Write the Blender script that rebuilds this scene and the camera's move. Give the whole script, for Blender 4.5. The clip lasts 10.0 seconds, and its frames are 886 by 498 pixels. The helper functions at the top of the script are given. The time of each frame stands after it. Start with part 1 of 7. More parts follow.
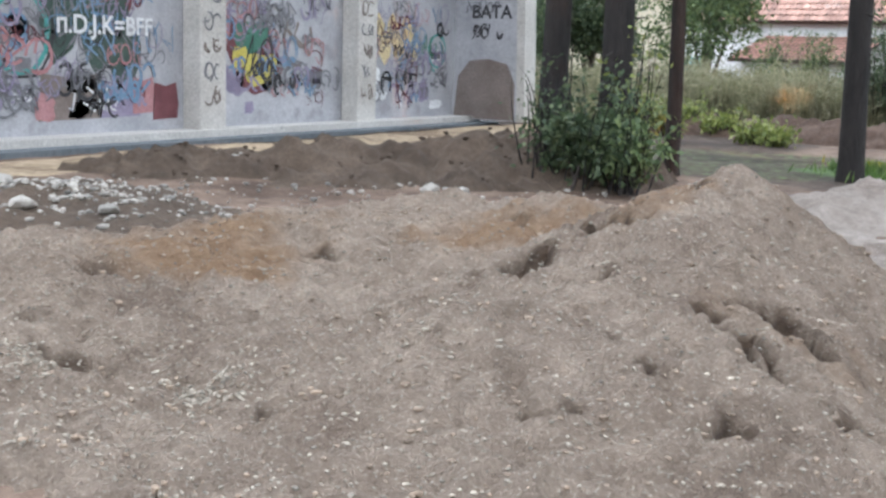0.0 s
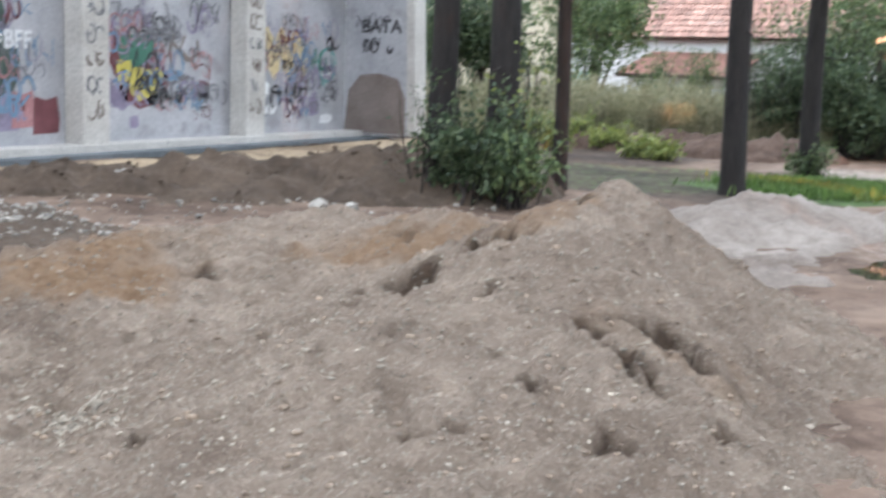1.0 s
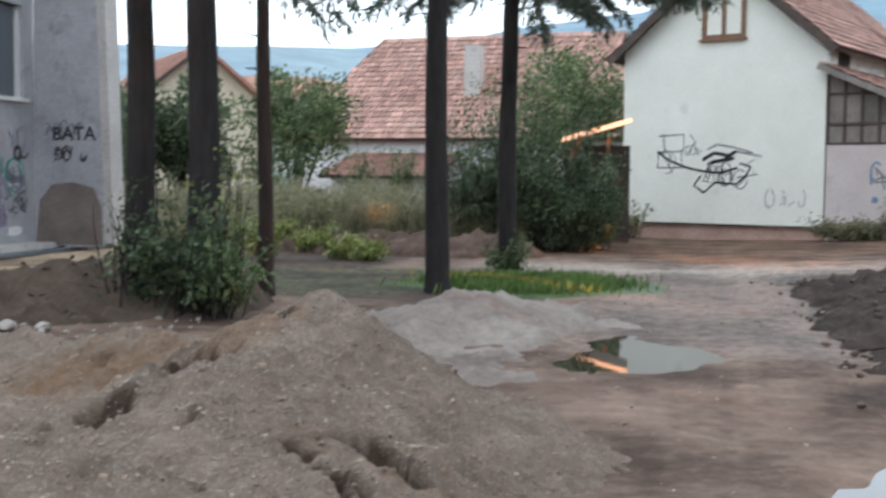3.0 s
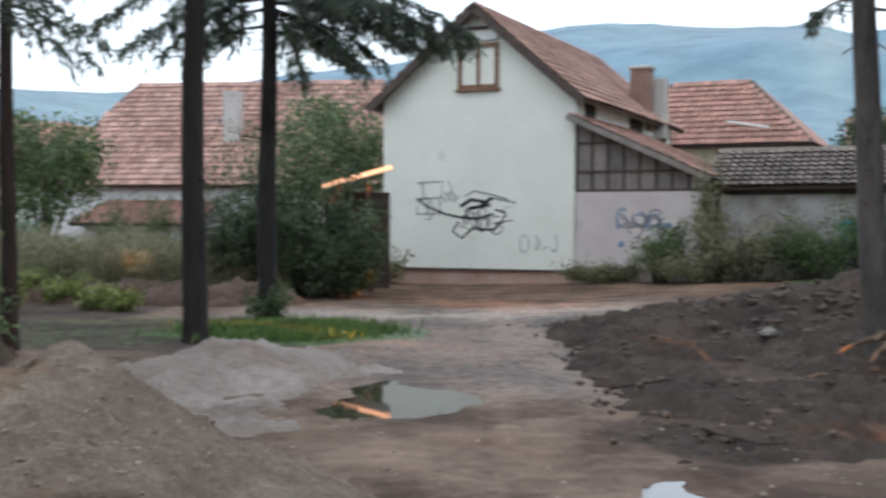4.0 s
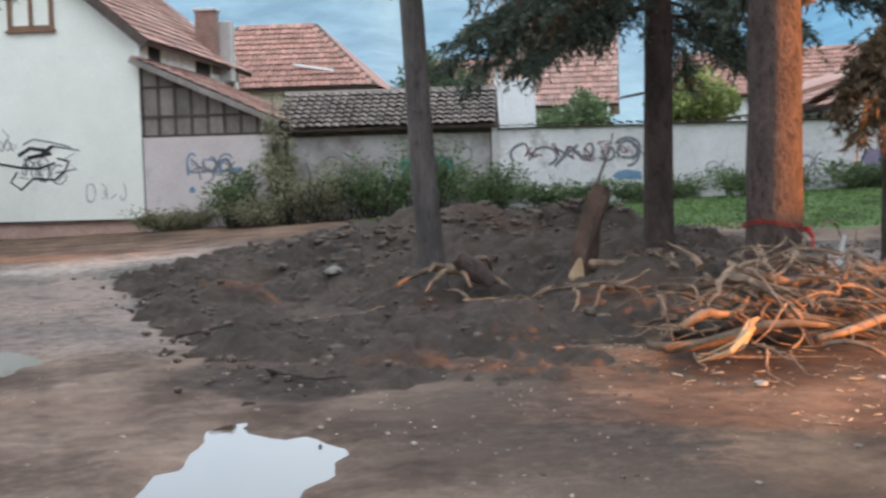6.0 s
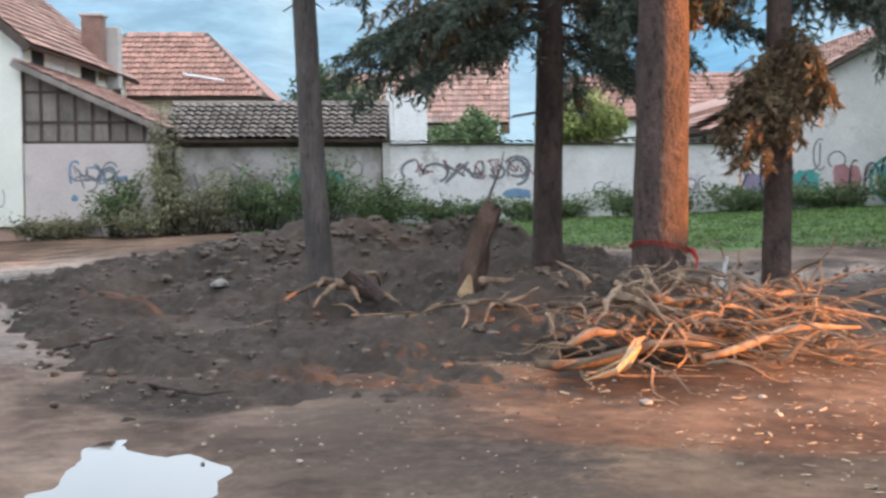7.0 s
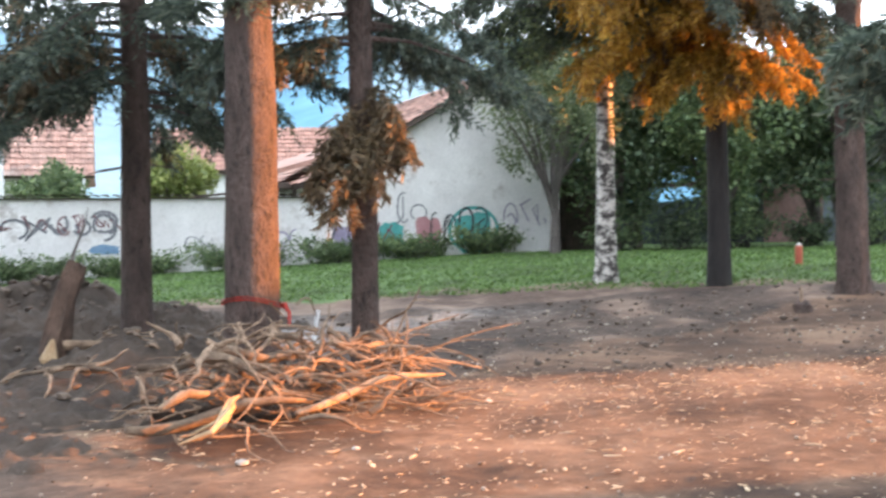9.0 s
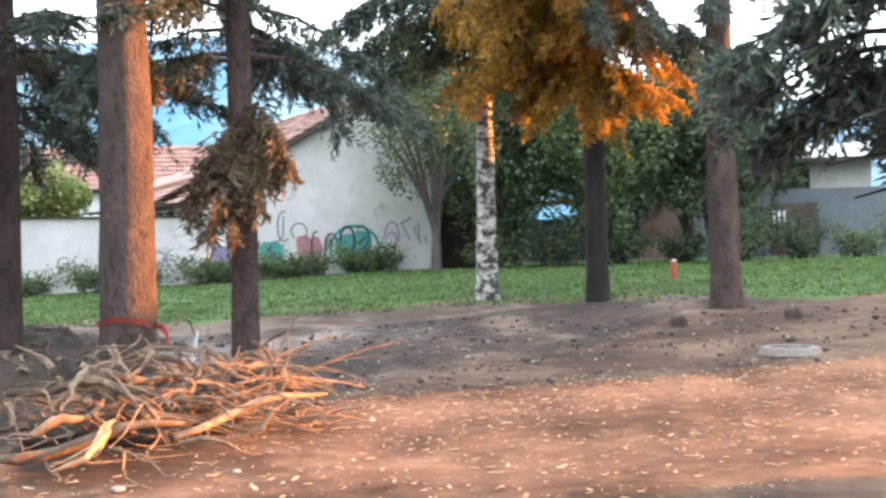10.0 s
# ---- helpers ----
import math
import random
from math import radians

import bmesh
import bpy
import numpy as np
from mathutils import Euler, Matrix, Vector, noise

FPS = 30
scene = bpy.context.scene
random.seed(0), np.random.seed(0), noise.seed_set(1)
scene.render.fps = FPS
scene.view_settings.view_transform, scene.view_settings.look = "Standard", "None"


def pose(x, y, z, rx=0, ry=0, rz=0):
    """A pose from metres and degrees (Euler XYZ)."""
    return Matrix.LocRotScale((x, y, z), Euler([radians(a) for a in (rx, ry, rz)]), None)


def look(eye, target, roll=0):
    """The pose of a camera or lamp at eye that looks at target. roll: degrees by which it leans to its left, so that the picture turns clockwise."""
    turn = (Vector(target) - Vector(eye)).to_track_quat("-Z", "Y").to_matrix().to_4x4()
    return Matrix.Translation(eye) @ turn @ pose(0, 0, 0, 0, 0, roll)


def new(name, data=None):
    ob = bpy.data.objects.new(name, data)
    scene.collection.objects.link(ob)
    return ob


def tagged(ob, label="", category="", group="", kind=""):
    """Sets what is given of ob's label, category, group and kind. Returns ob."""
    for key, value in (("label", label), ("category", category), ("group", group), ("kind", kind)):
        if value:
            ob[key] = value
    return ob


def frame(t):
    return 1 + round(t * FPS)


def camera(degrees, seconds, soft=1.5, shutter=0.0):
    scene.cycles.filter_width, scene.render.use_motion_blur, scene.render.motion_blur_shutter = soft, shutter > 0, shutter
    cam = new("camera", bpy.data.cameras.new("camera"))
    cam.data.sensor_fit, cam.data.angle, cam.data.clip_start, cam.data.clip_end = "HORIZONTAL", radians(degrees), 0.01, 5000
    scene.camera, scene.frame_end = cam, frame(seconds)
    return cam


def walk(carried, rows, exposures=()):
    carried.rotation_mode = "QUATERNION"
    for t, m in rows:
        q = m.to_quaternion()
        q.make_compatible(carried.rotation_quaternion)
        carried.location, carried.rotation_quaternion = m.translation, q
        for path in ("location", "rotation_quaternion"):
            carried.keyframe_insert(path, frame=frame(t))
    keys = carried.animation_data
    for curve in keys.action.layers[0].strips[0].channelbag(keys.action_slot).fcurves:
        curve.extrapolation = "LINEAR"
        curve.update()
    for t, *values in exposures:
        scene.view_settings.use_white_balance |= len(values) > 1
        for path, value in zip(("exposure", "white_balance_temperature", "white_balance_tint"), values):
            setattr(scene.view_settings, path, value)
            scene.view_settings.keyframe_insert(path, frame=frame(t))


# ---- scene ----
# ---- camera ----
cam = camera(40.98, 10.0, soft=2.7, shutter=0.4)
WALK = [
    (0.0, pose(-0.082, -0.337, 1.563, 80.69, -1.80, 31.66)),
    (0.5, pose(-0.078, -0.318, 1.562, 79.95, -2.25, 30.55)),
    (1.0, pose(-0.061, -0.250, 1.574, 81.52, -2.01, 26.55)),
    (1.5, pose(-0.050, -0.211, 1.594, 84.23, -1.19, 21.79)),
    (2.0, pose(-0.062, -0.165, 1.592, 84.20, -1.09, 19.52)),
    (2.2, pose(-0.067, -0.140, 1.596, 84.22, -1.15, 18.20)),
    (3.3, pose(-0.118, 0.010, 1.628, 87.75, -0.30, 9.75)),
    (3.5, pose(-0.123, 0.031, 1.632, 88.30, -0.24, 7.64)),
    (4.0, pose(-0.099, 0.071, 1.600, 89.04, -0.27, 0.96)),
    (4.5, pose(-0.107, 0.023, 1.600, 88.63, 0.17, -6.47)),
    (5.0, pose(-0.063, 0.092, 1.588, 87.24, 0.53, -10.53)),
    (5.5, pose(0.002, -0.007, 1.615, 86.93, 0.28, -14.48)),
    (6.0, pose(0.071, 0.030, 1.610, 86.10, 1.58, -19.23)),
    (6.2, pose(0.074, 0.045, 1.609, 86.20, 1.25, -20.60)),
    (7.3, pose(0.086, 0.122, 1.603, 86.70, 0.08, -26.55)),
    (7.5, pose(0.088, 0.133, 1.602, 86.51, 0.04, -28.46)),
    (8.0, pose(0.107, 0.133, 1.614, 86.56, 0.11, -35.16)),
    (8.5, pose(0.101, 0.115, 1.637, 88.07, 0.96, -40.21)),
    (9.0, pose(0.133, 0.131, 1.646, 89.11, 0.99, -44.00)),
    (9.5, pose(0.186, 0.208, 1.613, 89.71, 1.48, -47.35)),
    (10.0, pose(0.160, 0.171, 1.636, 89.90, 1.37, -49.75)),
]
walk(cam, WALK, [(0.0, 0.88), (1.0, 0.94), (1.5, 0.98), (2.0, 0.76), (3.5, 0.02), (4.5, -0.10), (5.5, 0.12), (7.5, 0.64), (10.0, 1.14)])

# ---- light ----
SUN_AZ, SUN_EL = radians(125), radians(10.0)
world = bpy.data.worlds.new("sky")
scene.world = world
world.use_nodes = True
wn, wl = world.node_tree.nodes, world.node_tree.links
sky = wn.new("ShaderNodeTexSky")
sky.sky_type, sky.sun_disc = "NISHITA", False
sky.sun_elevation, sky.sun_rotation = radians(14.0), SUN_AZ
wbg = wn["Background"]
wbg.inputs["Strength"].default_value = 0.27
wtc = wn.new("ShaderNodeTexCoord")
wno = wn.new("ShaderNodeTexNoise")
wno.inputs["Scale"].default_value, wno.inputs["Detail"].default_value = 2.2, 6.0
wra = wn.new("ShaderNodeValToRGB")
wra.color_ramp.elements[0].position, wra.color_ramp.elements[1].position = 0.25, 0.62
wra.color_ramp.elements[0].color = (0.55, 0.55, 0.55, 1)
wra.color_ramp.elements[1].color = (0.92, 0.92, 0.92, 1)
wmx = wn.new("ShaderNodeMix")
wmx.data_type = "RGBA"
wmx.inputs["B"].default_value = (6.4, 7.0, 7.8, 1)
wl.new(wtc.outputs["Generated"], wno.inputs["Vector"])
wl.new(wno.outputs["Fac"], wra.inputs["Fac"])
wl.new(wra.outputs["Color"], wmx.inputs["Factor"])
wl.new(sky.outputs["Color"], wmx.inputs["A"])
wl.new(wmx.outputs["Result"], wbg.inputs["Color"])

sun = new("sun", bpy.data.lights.new("sun", "SUN"))
sun.data.energy, sun.data.angle, sun.data.color = 13.0, radians(0.4), (1.0, 0.36, 0.09)
TO_SUN = Vector((math.sin(SUN_AZ) * math.cos(SUN_EL), math.cos(SUN_AZ) * math.cos(SUN_EL), math.sin(SUN_EL)))
sun.matrix_world = look(TO_SUN * 60, (0, 0, 0))


# ---- materials ----
def shader(name):
    m = bpy.data.materials.new(name)
    m.use_nodes = True
    return m, m.node_tree.nodes, m.node_tree.links, m.node_tree.nodes["Principled BSDF"]


def ramp(n, stops):
    r = n.new("ShaderNodeValToRGB")
    while len(r.color_ramp.elements) < len(stops):
        r.color_ramp.elements.new(0.5)
    for e, (p, c) in zip(r.color_ramp.elements, stops):
        e.position, e.color = p, (*c, 1) if len(c) == 3 else c
    return r


def noise_tex(n, l, scale, detail=6.0, vec=None, rough=0.6):
    t = n.new("ShaderNodeTexNoise")
    t.inputs["Scale"].default_value, t.inputs["Detail"].default_value, t.inputs["Roughness"].default_value = scale, detail, rough
    if vec:
        l.new(vec, t.inputs["Vector"])
    return t


def mixed(n, l, fac, a, b, blend="MIX"):
    x = n.new("ShaderNodeMix")
    x.data_type, x.blend_type = "RGBA", blend
    for key, v in (("Factor", fac), ("A", a), ("B", b)):
        if isinstance(v, (int, float)):
            x.inputs[key].default_value = v
        elif isinstance(v, tuple):
            x.inputs[key].default_value = (*v, 1)
        else:
            l.new(v, x.inputs[key])
    return x.outputs["Result"]


def surf(name, c1, c2, scale=3.0, fine=40.0, rough=0.85, bump=0.3, dist=0.02, metal=0.0, stretch=(1, 1, 1), island=0.0, objrand=0.0, dirt=None, grain=0.8):
    """Two-scale mottled surface with relief."""
    m, n, l, b = shader(name)
    g = n.new("ShaderNodeNewGeometry")
    mp = n.new("ShaderNodeMapping")
    mp.inputs["Scale"].default_value = stretch
    l.new(g.outputs["Position"], mp.inputs["Vector"])
    v = mp.outputs["Vector"]
    big, small = noise_tex(n, l, scale, 5, v), noise_tex(n, l, fine, 6, v)
    r = ramp(n, [(0.3, c1), (0.7, c2)])
    l.new(big.outputs["Fac"], r.inputs["Fac"])
    r2 = ramp(n, [(0.25, (0.62, 0.62, 0.62)), (0.75, (1.25, 1.25, 1.25))])
    l.new(small.outputs["Fac"], r2.inputs["Fac"])
    col = mixed(n, l, grain, r.outputs["Color"], r2.outputs["Color"], "MULTIPLY")
    if dirt:
        dn = noise_tex(n, l, dirt[0], 8, v, 0.7)
        dr = ramp(n, [(dirt[1], (0, 0, 0)), (min(dirt[1] + 0.12, 1), (1, 1, 1))])
        l.new(dn.outputs["Fac"], dr.inputs["Fac"])
        col = mixed(n, l, dr.outputs["Color"], col, dirt[2])
    if island or objrand:
        src = g.outputs["Random Per Island"] if island else n.new("ShaderNodeObjectInfo").outputs["Random"]
        k = island or objrand
        r3 = ramp(n, [(0, (1 - k, 1 - k, 1 - k)), (1, (1 + k, 1 + k * 0.95, 1 + k * 0.9))])
        l.new(src, r3.inputs["Fac"])
        col = mixed(n, l, 1.0, col, r3.outputs["Color"], "MULTIPLY")
    l.new(col, b.inputs["Base Color"])
    b.inputs["Roughness"].default_value, b.inputs["Metallic"].default_value = rough, metal
    if bump:
        bp = n.new("ShaderNodeBump")
        bp.inputs["Strength"].default_value, bp.inputs["Distance"].default_value = bump, dist
        l.new(small.outputs["Fac"], bp.inputs["Height"])
        l.new(bp.outputs["Normal"], b.inputs["Normal"])
    return m


def leafy(name, c1, c2, c3, rough=0.55, trans=0.25):
    """Leaves that vary one by one and let some light through."""
    m, n, l, b = shader(name)
    g = n.new("ShaderNodeNewGeometry")
    r = ramp(n, [(0.0, c1), (0.55, c2), (1.0, c3)])
    l.new(g.outputs["Random Per Island"], r.inputs["Fac"])
    big = noise_tex(n, l, 1.3, 3, g.outputs["Position"])
    r2 = ramp(n, [(0.3, (0.6, 0.6, 0.6)), (0.7, (1.25, 1.25, 1.2))])
    l.new(big.outputs["Fac"], r2.inputs["Fac"])
    col = mixed(n, l, 1.0, r.outputs["Color"], r2.outputs["Color"], "MULTIPLY")
    l.new(col, b.inputs["Base Color"])
    b.inputs["Roughness"].default_value = rough
    tr = n.new("ShaderNodeBsdfTranslucent")
    l.new(col, tr.inputs["Color"])
    mx = n.new("ShaderNodeMixShader")
    mx.inputs["Fac"].default_value = trans
    l.new(b.outputs["BSDF"], mx.inputs[1])
    l.new(tr.outputs["BSDF"], mx.inputs[2])
    l.new(mx.outputs["Shader"], n["Material Output"].inputs["Surface"])
    return m


def speckled(name, c1, c2, speck, scale=2.0, grain=55.0, rough=0.95, speck_at=0.66, bump=0.7, damp=False):
    """Loose sand or soil with pale grit in it."""
    m, n, l, b = shader(name)
    g = n.new("ShaderNodeNewGeometry")
    v = g.outputs["Position"]
    big, mid, small = noise_tex(n, l, scale, 6, v), noise_tex(n, l, 11, 6, v, 0.7), noise_tex(n, l, grain, 4, v, 0.7)
    r = ramp(n, [(0.3, c1), (0.7, c2)])
    l.new(big.outputs["Fac"], r.inputs["Fac"])
    r2 = ramp(n, [(0.3, (0.72, 0.71, 0.70)), (0.7, (1.2, 1.2, 1.2))])
    l.new(mid.outputs["Fac"], r2.inputs["Fac"])
    col = mixed(n, l, 0.9, r.outputs["Color"], r2.outputs["Color"], "MULTIPLY")
    r4 = ramp(n, [(0.3, (0.7, 0.7, 0.7)), (0.6, (1.1, 1.1, 1.1))])
    l.new(small.outputs["Fac"], r4.inputs["Fac"])
    col = mixed(n, l, 0.8, col, r4.outputs["Color"], "MULTIPLY")
    r3 = ramp(n, [(speck_at, (0, 0, 0)), (speck_at + 0.06, (1, 1, 1))])
    l.new(small.outputs["Fac"], r3.inputs["Fac"])
    col = mixed(n, l, r3.outputs["Color"], col, speck)
    # Stored tints: darker brown by the red channel, ochre by the green.
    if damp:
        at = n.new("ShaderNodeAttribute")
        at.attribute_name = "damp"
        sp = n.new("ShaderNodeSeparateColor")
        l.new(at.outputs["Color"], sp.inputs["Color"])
        pit_brown = ramp(n, [(0.3, (0.060, 0.037, 0.023)), (0.7, (0.150, 0.094, 0.058))])
        l.new(mid.outputs["Fac"], pit_brown.inputs["Fac"])
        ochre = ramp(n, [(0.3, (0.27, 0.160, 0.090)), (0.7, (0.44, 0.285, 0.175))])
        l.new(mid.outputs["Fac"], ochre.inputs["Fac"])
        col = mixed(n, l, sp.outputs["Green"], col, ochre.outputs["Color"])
        col = mixed(n, l, sp.outputs["Red"], col, pit_brown.outputs["Color"])
    l.new(col, b.inputs["Base Color"])
    b.inputs["Roughness"].default_value = rough
    bp = n.new("ShaderNodeBump")
    bp.inputs["Strength"].default_value, bp.inputs["Distance"].default_value = bump, 0.03
    ad = n.new("ShaderNodeMath")
    l.new(mid.outputs["Fac"], ad.inputs[0])
    l.new(small.outputs["Fac"], ad.inputs[1])
    l.new(ad.outputs[0], bp.inputs["Height"])
    l.new(bp.outputs["Normal"], b.inputs["Normal"])
    return m


def ground_material():
    """Mud, grass soil, dark earth, tan sand and wet ground, by the zones stored on the sheet."""
    m, n, l, b = shader("ground")
    g = n.new("ShaderNodeNewGeometry")
    v = g.outputs["Position"]
    at = n.new("ShaderNodeAttribute")
    at.attribute_name = "zone"
    sp = n.new("ShaderNodeSeparateColor")
    l.new(at.outputs["Color"], sp.inputs["Color"])
    at2 = n.new("ShaderNodeAttribute")
    at2.attribute_name = "zone_b"
    sp2 = n.new("ShaderNodeSeparateColor")
    l.new(at2.outputs["Color"], sp2.inputs["Color"])
    big, mid, small = noise_tex(n, l, 0.8, 8, v, 0.68), noise_tex(n, l, 6, 7, v, 0.7), noise_tex(n, l, 60, 4, v, 0.7)
    mud = ramp(n, [(0.30, (0.066, 0.042, 0.030)), (0.46, (0.155, 0.105, 0.078)), (0.70, (0.262, 0.190, 0.147))])
    l.new(big.outputs["Fac"], mud.inputs["Fac"])
    col = mud.outputs["Color"]

    def edge(sock):
        ad = n.new("ShaderNodeMath")
        ad.operation = "MULTIPLY_ADD"
        l.new(mid.outputs["Fac"], ad.inputs[0])
        ad.inputs[1].default_value = 0.9
        sb = n.new("ShaderNodeMath")
        sb.operation = "SUBTRACT"
        l.new(sock, sb.inputs[0])
        sb.inputs[1].default_value = 0.45
        l.new(sb.outputs[0], ad.inputs[2])
        r = ramp(n, [(0.40, (0, 0, 0)), (0.62, (1, 1, 1))])
        l.new(ad.outputs[0], r.inputs["Fac"])
        return r.outputs["Color"]

    dark = ramp(n, [(0.3, (0.042, 0.029, 0.022)), (0.7, (0.105, 0.074, 0.056))])
    l.new(mid.outputs["Fac"], dark.inputs["Fac"])
    red = ramp(n, [(0.32, (0.050, 0.030, 0.021)), (0.48, (0.130, 0.078, 0.050)), (0.7, (0.225, 0.144, 0.096))])
    l.new(big.outputs["Fac"], red.inputs["Fac"])
    grass = ramp(n, [(0.3, (0.055, 0.098, 0.030)), (0.7, (0.100, 0.160, 0.052))])
    l.new(mid.outputs["Fac"], grass.inputs["Fac"])
    tan = ramp(n, [(0.3, (0.36, 0.27, 0.18)), (0.7, (0.47, 0.37, 0.26))])
    l.new(mid.outputs["Fac"], tan.inputs["Fac"])
    pale = ramp(n, [(0.3, (0.30, 0.26, 0.22)), (0.7, (0.42, 0.37, 0.32))])
    l.new(mid.outputs["Fac"], pale.inputs["Fac"])
    col = mixed(n, l, edge(sp.outputs["Green"]), col, dark.outputs["Color"])
    col = mixed(n, l, edge(sp2.outputs["Red"]), col, red.outputs["Color"])
    col = mixed(n, l, edge(sp2.outputs["Green"]), col, tan.outputs["Color"])
    half = n.new("ShaderNodeMath")
    half.operation = "MULTIPLY"
    l.new(sp2.outputs["Blue"], half.inputs[0])
    l.new(mid.outputs["Fac"], half.inputs[1])
    half.inputs[1].default_value = 0.8
    soft_pale = ramp(n, [(0.10, (0, 0, 0)), (0.55, (0.9, 0.9, 0.9))])
    l.new(half.outputs[0], soft_pale.inputs["Fac"])
    col = mixed(n, l, soft_pale.outputs["Color"], col, pale.outputs["Color"])
    col = mixed(n, l, edge(sp.outputs["Red"]), col, grass.outputs["Color"])
    r2 = ramp(n, [(0.28, (0.60, 0.57, 0.55)), (0.72, (1.30, 1.30, 1.30))])
    l.new(mid.outputs["Fac"], r2.inputs["Fac"])
    col = mixed(n, l, 0.6, col, r2.outputs["Color"], "MULTIPLY")
    r4 = ramp(n, [(0.3, (0.75, 0.75, 0.75)), (0.62, (1.1, 1.1, 1.1)), (0.70, (1.6, 1.6, 1.55))])
    l.new(small.outputs["Fac"], r4.inputs["Fac"])
    col = mixed(n, l, 0.8, col, r4.outputs["Color"], "MULTIPLY")
    blot = noise_tex(n, l, 0.42, 9, v, 0.74)
    rb = ramp(n, [(0.42, (0.42, 0.38, 0.36)), (0.50, (0.95, 0.95, 0.95)), (0.62, (1.22, 1.20, 1.18))])
    l.new(blot.outputs["Fac"], rb.inputs["Fac"])
    col = mixed(n, l, 0.85, col, rb.outputs["Color"], "MULTIPLY")
    l.new(col, b.inputs["Base Color"])
    b.inputs["Specular IOR Level"].default_value = 0.3
    wet = edge(sp.outputs["Blue"])
    rr = mixed(n, l, wet, (0.92, 0.92, 0.92), (0.50, 0.50, 0.50))
    l.new(rr, b.inputs["Roughness"])
    bp = n.new("ShaderNodeBump")
    bp.inputs["Strength"].default_value, bp.inputs["Distance"].default_value = 0.35, 0.02
    ad = n.new("ShaderNodeMath")
    l.new(mid.outputs["Fac"], ad.inputs[0])
    l.new(small.outputs["Fac"], ad.inputs[1])
    l.new(ad.outputs[0], bp.inputs["Height"])
    l.new(bp.outputs["Normal"], b.inputs["Normal"])
    return m


def plain(name, c, rough=0.6, metal=0.0):
    m, n, l, b = shader(name)
    b.inputs["Base Color"].default_value = (*c, 1)
    b.inputs["Roughness"].default_value, b.inputs["Metallic"].default_value = rough, metal
    return m


M_GROUND = ground_material()
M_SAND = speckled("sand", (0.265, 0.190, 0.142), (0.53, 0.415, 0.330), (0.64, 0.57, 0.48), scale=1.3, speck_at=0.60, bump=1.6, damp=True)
M_PALE = speckled("pale_gravel", (0.185, 0.146, 0.122), (0.385, 0.335, 0.300), (0.52, 0.48, 0.44), scale=0.7, speck_at=0.64)
M_EARTH = speckled("dark_earth", (0.038, 0.028, 0.022), (0.115, 0.083, 0.063), (0.26, 0.22, 0.18), scale=0.9, speck_at=0.73, bump=1.0)
M_SPOIL = speckled("brown_spoil", (0.070, 0.048, 0.034), (0.165, 0.118, 0.086), (0.5, 0.46, 0.4), scale=1.4, speck_at=0.71, bump=1.0)
M_BANK = speckled("reddish_soil", (0.085, 0.052, 0.038), (0.19, 0.125, 0.095), (0.4, 0.34, 0.3), scale=1.4, speck_at=0.72, bump=1.0)
M_STONE = surf("stone", (0.25, 0.215, 0.175), (0.46, 0.40, 0.325), 4, 50, island=0.35)
M_RUBBLE = surf("pale_rubble", (0.20, 0.185, 0.165), (0.46, 0.43, 0.39), 4, 50, island=0.5)
M_STONE_ONE = surf("stone_piece", (0.26, 0.24, 0.215), (0.46, 0.43, 0.39), 4, 50, objrand=0.3)
M_CLOD = surf("clod", (0.07, 0.05, 0.04), (0.16, 0.12, 0.09), 5, 50, island=0.3)
M_CLUMP = surf("caked_sand", (0.19, 0.138, 0.100), (0.36, 0.275, 0.205), 5, 50, island=0.3)
M_BARK = surf("bark", (0.070, 0.060, 0.056), (0.16, 0.135, 0.125), 5, 30, 0.9, 1.0, 0.06, stretch=(1, 1, 0.25), dirt=(16, 0.56, (0.028, 0.023, 0.021)))
M_BARK_RED = surf("reddish_bark", (0.062, 0.043, 0.037), (0.150, 0.104, 0.088), 4, 26, 0.95, 1.0, 0.09, stretch=(1, 1, 0.45), dirt=(13, 0.53, (0.034, 0.024, 0.020)))
M_BARK_STUMP = surf("torn_brown_bark", (0.055, 0.033, 0.024), (0.150, 0.092, 0.066), 5, 26, 0.95, 1.0, 0.06, stretch=(1, 1, 0.4), dirt=(9, 0.56, (0.045, 0.030, 0.022)))
M_BARK_DARK = surf("dark_bark", (0.012, 0.010, 0.010), (0.036, 0.030, 0.028), 5, 26, 0.9, 1.0, 0.05, stretch=(1, 1, 0.22))
M_BIRCH = surf("birch_bark", (0.50, 0.46, 0.42), (0.66, 0.62, 0.57), 3, 30, 0.7, 0.4, 0.02, stretch=(1, 1, 1.6), dirt=(4.5, 0.43, (0.04, 0.033, 0.03)))
M_ROOT = surf("root_wood", (0.100, 0.064, 0.043), (0.34, 0.235, 0.158), 7, 50, 0.85, 0.8, 0.02, objrand=0.4)
M_CHIP = surf("wood_chip", (0.28, 0.19, 0.115), (0.56, 0.43, 0.29), 5, 40, 0.85, 0.2, 0.01, island=0.35)
M_SPLIT = surf("split_wood", (0.30, 0.19, 0.10), (0.46, 0.32, 0.19), 5, 40, 0.75, 0.5, 0.02, stretch=(1, 1, 0.3))
M_NEEDLE = leafy("green_needles", (0.045, 0.068, 0.056), (0.100, 0.130, 0.102), (0.190, 0.215, 0.160), trans=0.45)
M_NEEDLE_DRY = leafy("dry_needles", (0.10, 0.080, 0.052), (0.18, 0.130, 0.078), (0.26, 0.185, 0.105), trans=0.35)
